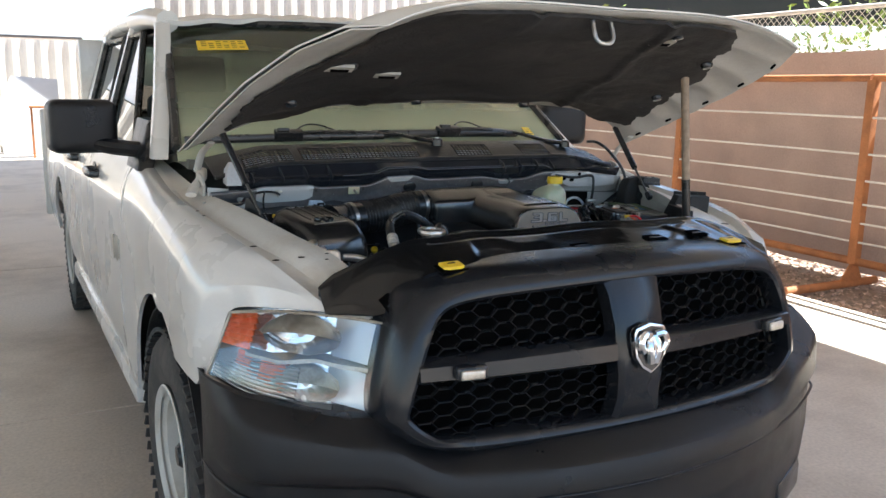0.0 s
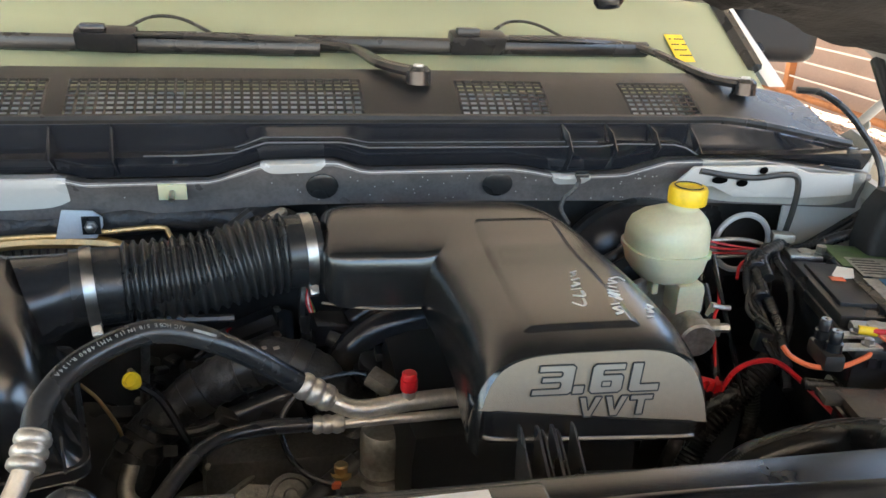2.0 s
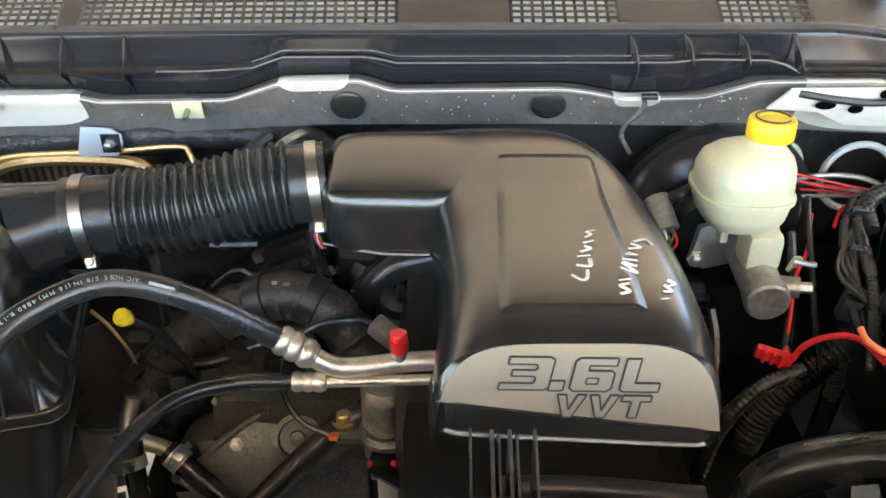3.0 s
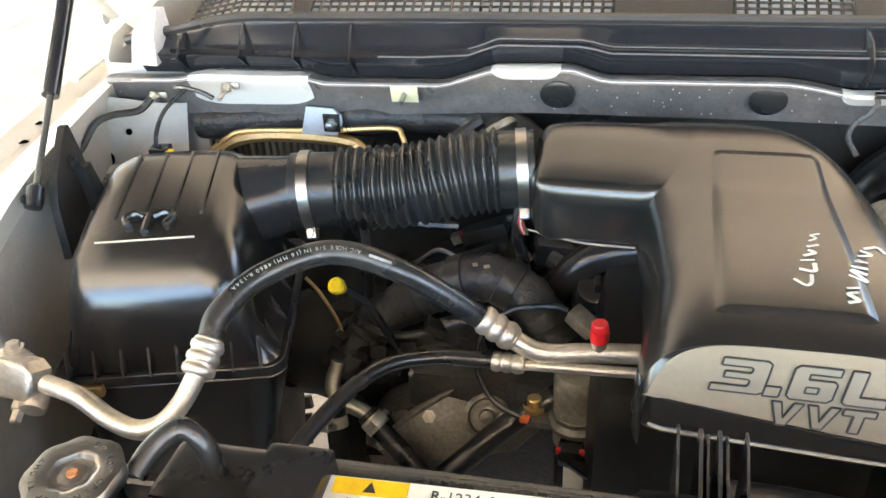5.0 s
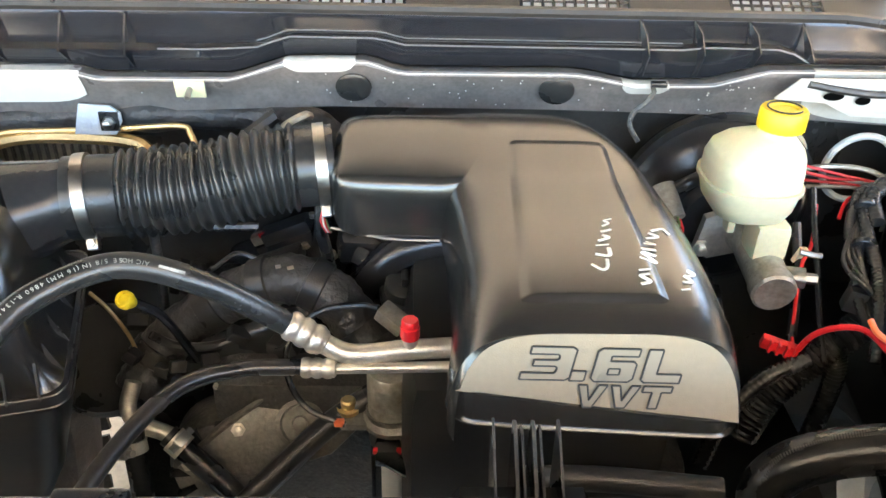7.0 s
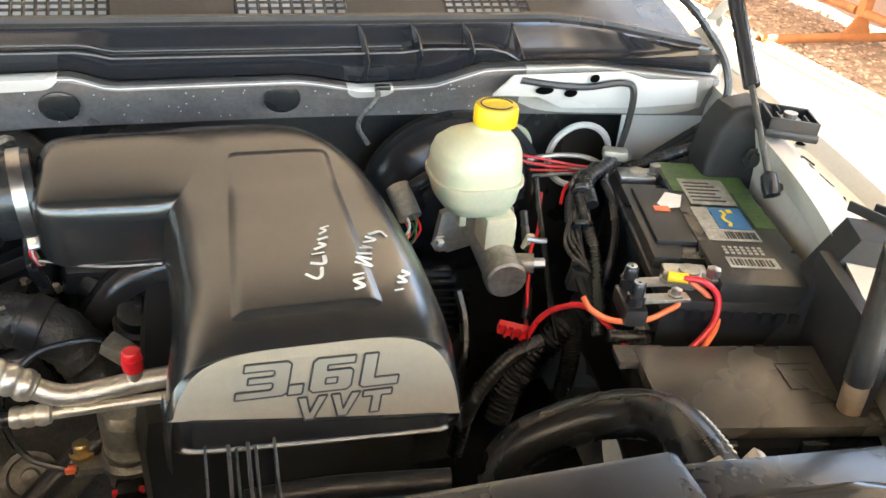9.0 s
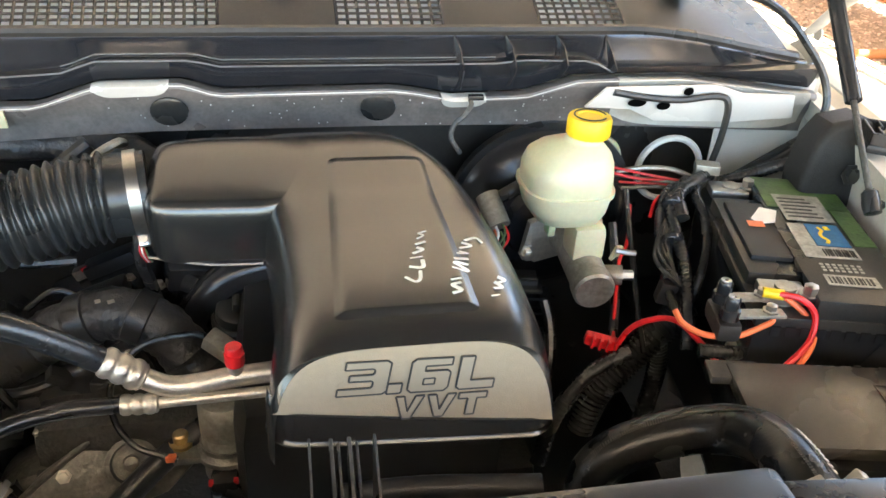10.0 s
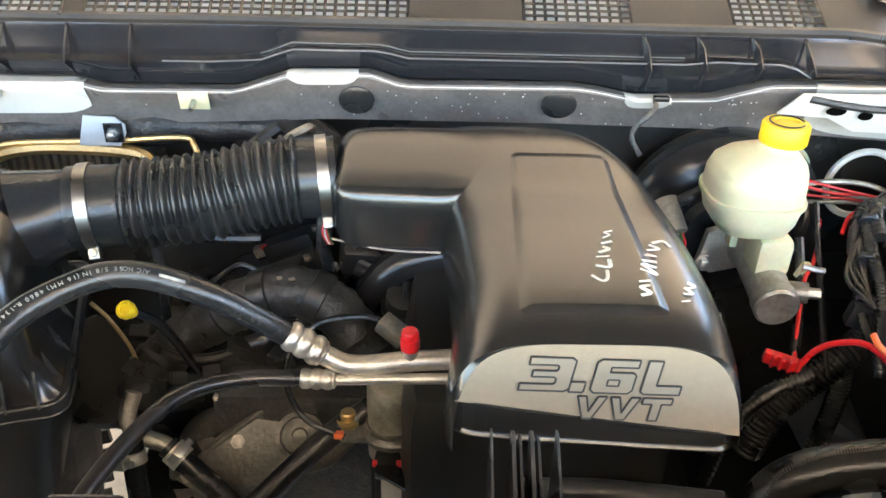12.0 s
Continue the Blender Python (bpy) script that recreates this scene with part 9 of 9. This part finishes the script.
am = along((-0.285, 0.88, 0.83), (-0.275, 0.78, 0.86))
lathe(bm, [(0.020, -0.02), (0.062, -0.015), (0.068, 0.0), (0.068, 0.055), (0.060, 0.075), (0.035, 0.085), (0.014, 0.086), (0.012, 0.10), (0.0, 0.10)], 32, am)
part("housing", bm, GRIMY_CAST, alt)
# black blocks paint the dark inside the housing's slots
for k in range(12):
    a = 2 * math.pi * k / 12
    bm = B()
    box(bm, (0, 0, 0), (0.030, 0.008, 0.012), am @ pose(0, 0, 0, 0, 0, math.degrees(a)) @ Matrix.Translation((0.048, 0, 0.078)))
    part("vent_slot", bm, RUBBER, alt)
pul = thing("belt_pulley", (-0.455, 0.93, 0.80), "dull brown-black pulley cover in front of the engine", "pulley")
bm = B()
pm = frame_of((-0.452, 0.945, 0.915), (1, 0.15, 0), (0, 0.75, 0.66))
lathe(bm, [(0.078, -0.02), (0.080, 0.0), (0.074, 0.010), (0.050, 0.014), (0.030, 0.008), (0.0, 0.008)], 40, pm)
part("cover_disc", bm, BLACK_DUSTY, pul)
# black disc painted for the dark of a hole
bm = B()
lathe(bm, [(0.0, 0.0155), (0.010, 0.0155), (0.011, 0.012)], 16, pm @ Matrix.Translation((-0.045, -0.02, 0)))
part("disc_hole", bm, RUBBER, pul)
wire("grey_wire", [(-0.435, 0.90, 1.055), (-0.415, 0.895, 1.035), (-0.395, 0.89, 1.0), (-0.388, 0.888, 0.975)], 0.0025, BRASS, "thin stiff tube near the pulley")
bm = B()
sheet(bm, lambda u, v: Vector((-0.34 + 0.02 * v, 0.80 + 0.07 * u, 0.60 + 0.22 * v)), 6, 10)
thick(bm, 0.022)
single("drive_belt", bm, RUBBER, "ribbed black drive belt low on the engine", "belt")

# dipstick
dip = thing("dipstick", (-0.352, 0.82, 0.95), "yellow-handled dipstick in its tube", "dipstick")
bm = B()
hm = along((-0.352, 0.820, 1.098), (-0.362, 0.802, 1.120)) @ Matrix.Scale(0.82, 4)
lathe(bm, [(0.006, -0.004), (0.0085, 0.0), (0.0095, 0.006), (0.0125, 0.009), (0.0130, 0.016), (0.0115, 0.020), (0.0085, 0.0205), (0.0075, 0.017), (0.0, 0.017)], 24, hm)
part("handle", bm, YELLOW, dip, "yellow handle")
bm = B()
tube(bm, [(-0.351, 0.824, 1.096), (-0.330, 0.845, 1.06), (-0.305, 0.865, 0.98)], 0.0055, 8, 4)
part("tube", bm, BLACK_SATIN, dip)
wire("steel_pipe", [(-0.355, 0.93, 1.13), (-0.362, 0.95, 1.06), (-0.372, 0.97, 0.98), (-0.375, 0.98, 0.93)], 0.006, DARK_STEEL, "dark upright pipe under the intake hose", "pipe", 10)

# sensor plug beside the red cap
sp_ = thing("sensor_plug", (-0.06, 0.82, 1.05), "grey sensor plug with a short wire", "plug")
bm = B()
box(bm, (-0.062, 0.822, 1.078), (0.036, 0.022, 0.020), pose(0, 0, 0, 10, 25, -30), bevel=0.003)
part("plug_body", bm, CAST, sp_)
bm = B()
tube(bm, [(-0.078, 0.832, 1.085), (-0.100, 0.842, 1.082), (-0.150, 0.850, 1.065), (-0.185, 0.835, 1.03), (-0.182, 0.80, 1.005), (-0.160, 0.775, 0.985), (-0.130, 0.768, 0.972), (-0.115, 0.765, 0.968)], 0.0038, 8, 6)
part("plug_wire", bm, RUBBER, sp_)
bm = B()
box(bm, (-0.122, 0.766, 0.970), (0.012, 0.008, 0.008), bevel=0.002)
part("orange_seal", bm, ORANGE, sp_)

# looms and small wires over the engine
wire("black_wire", [(-0.36, 0.875, 1.01), (-0.335, 0.885, 0.985), (-0.29, 0.89, 0.982), (-0.25, 0.90, 0.995), (-0.215, 0.91, 1.015)], 0.006, BLACK_DUSTY, "flat black loom under the coolant elbow")
wire("black_wire", [(-0.30, 0.96, 1.05), (-0.27, 0.985, 1.06), (-0.23, 0.975, 1.05), (-0.19, 0.955, 1.055), (-0.16, 0.96, 1.04), (-0.13, 0.95, 1.02)], 0.0042, RUBBER, "black wire across the ignition coils")
wire("black_wire", [(-0.150, 0.935, 1.165), (-0.152, 0.93, 1.13), (-0.150, 0.95, 1.09), (-0.148, 0.97, 1.05), (-0.145, 0.99, 1.01)], 0.008, RUBBER, "black loom hanging from the intake duct")
wire("black_wire", [(-0.42, 0.98, 1.10), (-0.36, 1.01, 1.09), (-0.30, 1.02, 1.08), (-0.25, 1.03, 1.075)], 0.007, RUBBER, "black loom below the ribbed intake hose")
wire("black_wire", [(-0.22, 1.07, 1.22), (-0.25, 1.06, 1.20), (-0.29, 1.055, 1.17), (-0.33, 1.06, 1.14)], 0.010, BLACK_DUSTY, "taped loom dropping from the cowl")
wire("black_wire", [(-0.175, 1.055, 1.225), (-0.18, 1.03, 1.235), (-0.205, 1.02, 1.22), (-0.19, 1.00, 1.205)], 0.006, CAST, "metallic braided wire at the firewall")
for k in range(4):
    wire("thin_wire", [(-0.146 - 0.002 * k, 0.93, 1.168), (-0.150 + 0.003 * k, 0.918, 1.150 - 0.003 * k), (-0.145 + 0.002 * k, 0.925, 1.13)], 0.0012, (RED, LABEL, RED, GREEN_LABEL)[k], "thin coloured sensor wire at the intake duct", n=5)
bm = B()
for k in range(260):
    x, y = -0.40 + 0.42 * rng2.random(), 0.86 + 0.24 * rng2.random()
    z = 0.90 + 0.10 * rng2.random()
    s_ = 0.006 + 0.014 * rng2.random()
    box(bm, (x, y, z), (s_ * 1.5, s_, s_ * 0.8), pose(0, 0, 0, rng2.random() * 40, rng2.random() * 40, rng2.random() * 180), bevel=0.0015, seg=1)
ob = part("clutter", bm, BLACK_MATT, engine)
tagged(ob, kind="stuff")
bm = B()
for k in range(16):
    x, y = -0.40 + 0.40 * rng2.random(), 0.84 + 0.22 * rng2.random()
    z = 0.95 + 0.09 * rng2.random()
    bolt(bm, (x, y, z - 0.02), 0.003 + 0.002 * rng2.random(), 0.006, axis=(rng2.random() - 0.5, -rng2.random(), 1))
ob = part("scattered_hardware", bm, CAST, engine)
tagged(ob, kind="stuff")

# driver's side looms low in the bay
wrapped([(0.545, 0.90, 1.03), (0.500, 0.880, 1.005), (0.455, 0.87, 0.965), (0.420, 0.865, 0.92), (0.40, 0.86, 0.86)], 0.020, "thick ribbed engine loom low in the bay")
wrapped([(0.50, 0.88, 1.0), (0.505, 0.872, 0.95), (0.495, 0.862, 0.88), (0.48, 0.85, 0.80)], 0.013, "ribbed loom dropping beside the battery")
wire("black_wire", [(0.36, 0.95, 1.02), (0.365, 0.93, 0.99), (0.36, 0.90, 0.95), (0.345, 0.88, 0.90)], 0.008, RUBBER, "black hose below the brake cylinder")
wrapped([(0.42, 0.80, 1.04), (0.37, 0.79, 1.02), (0.33, 0.78, 0.97), (0.31, 0.77, 0.90)], 0.010, "ribbed loom beside the engine cover")
bm = B()
box(bm, (0.33, 0.98, 0.99), (0.05, 0.03, 0.11), pose(0, 0, 0, 0, 0, -10), bevel=0.003)
blk = single("finned_module", bm, BLACK_SATIN, "black finned block behind the engine cover", "module")
for k in range(8):
    bm = B()
    box(bm, (0.33 + 0.012 * (k % 2), 0.965, 1.035 - 0.012 * k), (0.055, 0.03, 0.004), pose(0, 0, 0, 0, 0, -10))
    part("fin", bm, BLACK_SATIN, blk)
outlet = thing("coolant_outlet", (0.28, 0.53, 0.95), "dusty black coolant outlet in front of the engine cover", "pipe")
bm = B()
box(bm, (0.30, 0.53, 1.02), (0.12, 0.04, 0.14), bevel=0.01)
part("outlet_body", bm, BLACK_DUSTY, outlet)
bm = B()
tube(bm, [(0.05, 0.545, 1.12), (0.12, 0.55, 1.115), (0.22, 0.535, 1.118)], 0.011, 10, 4)
part("pipe", bm, BLACK_DUSTY, outlet)
for x in (0.255, 0.345):
    bm = B()
    bolt(bm, (x, 0.515, 1.085), 0.006, 0.008, axis=(0, -0.3, 1))
    part("bolt", bm, CAST, outlet)
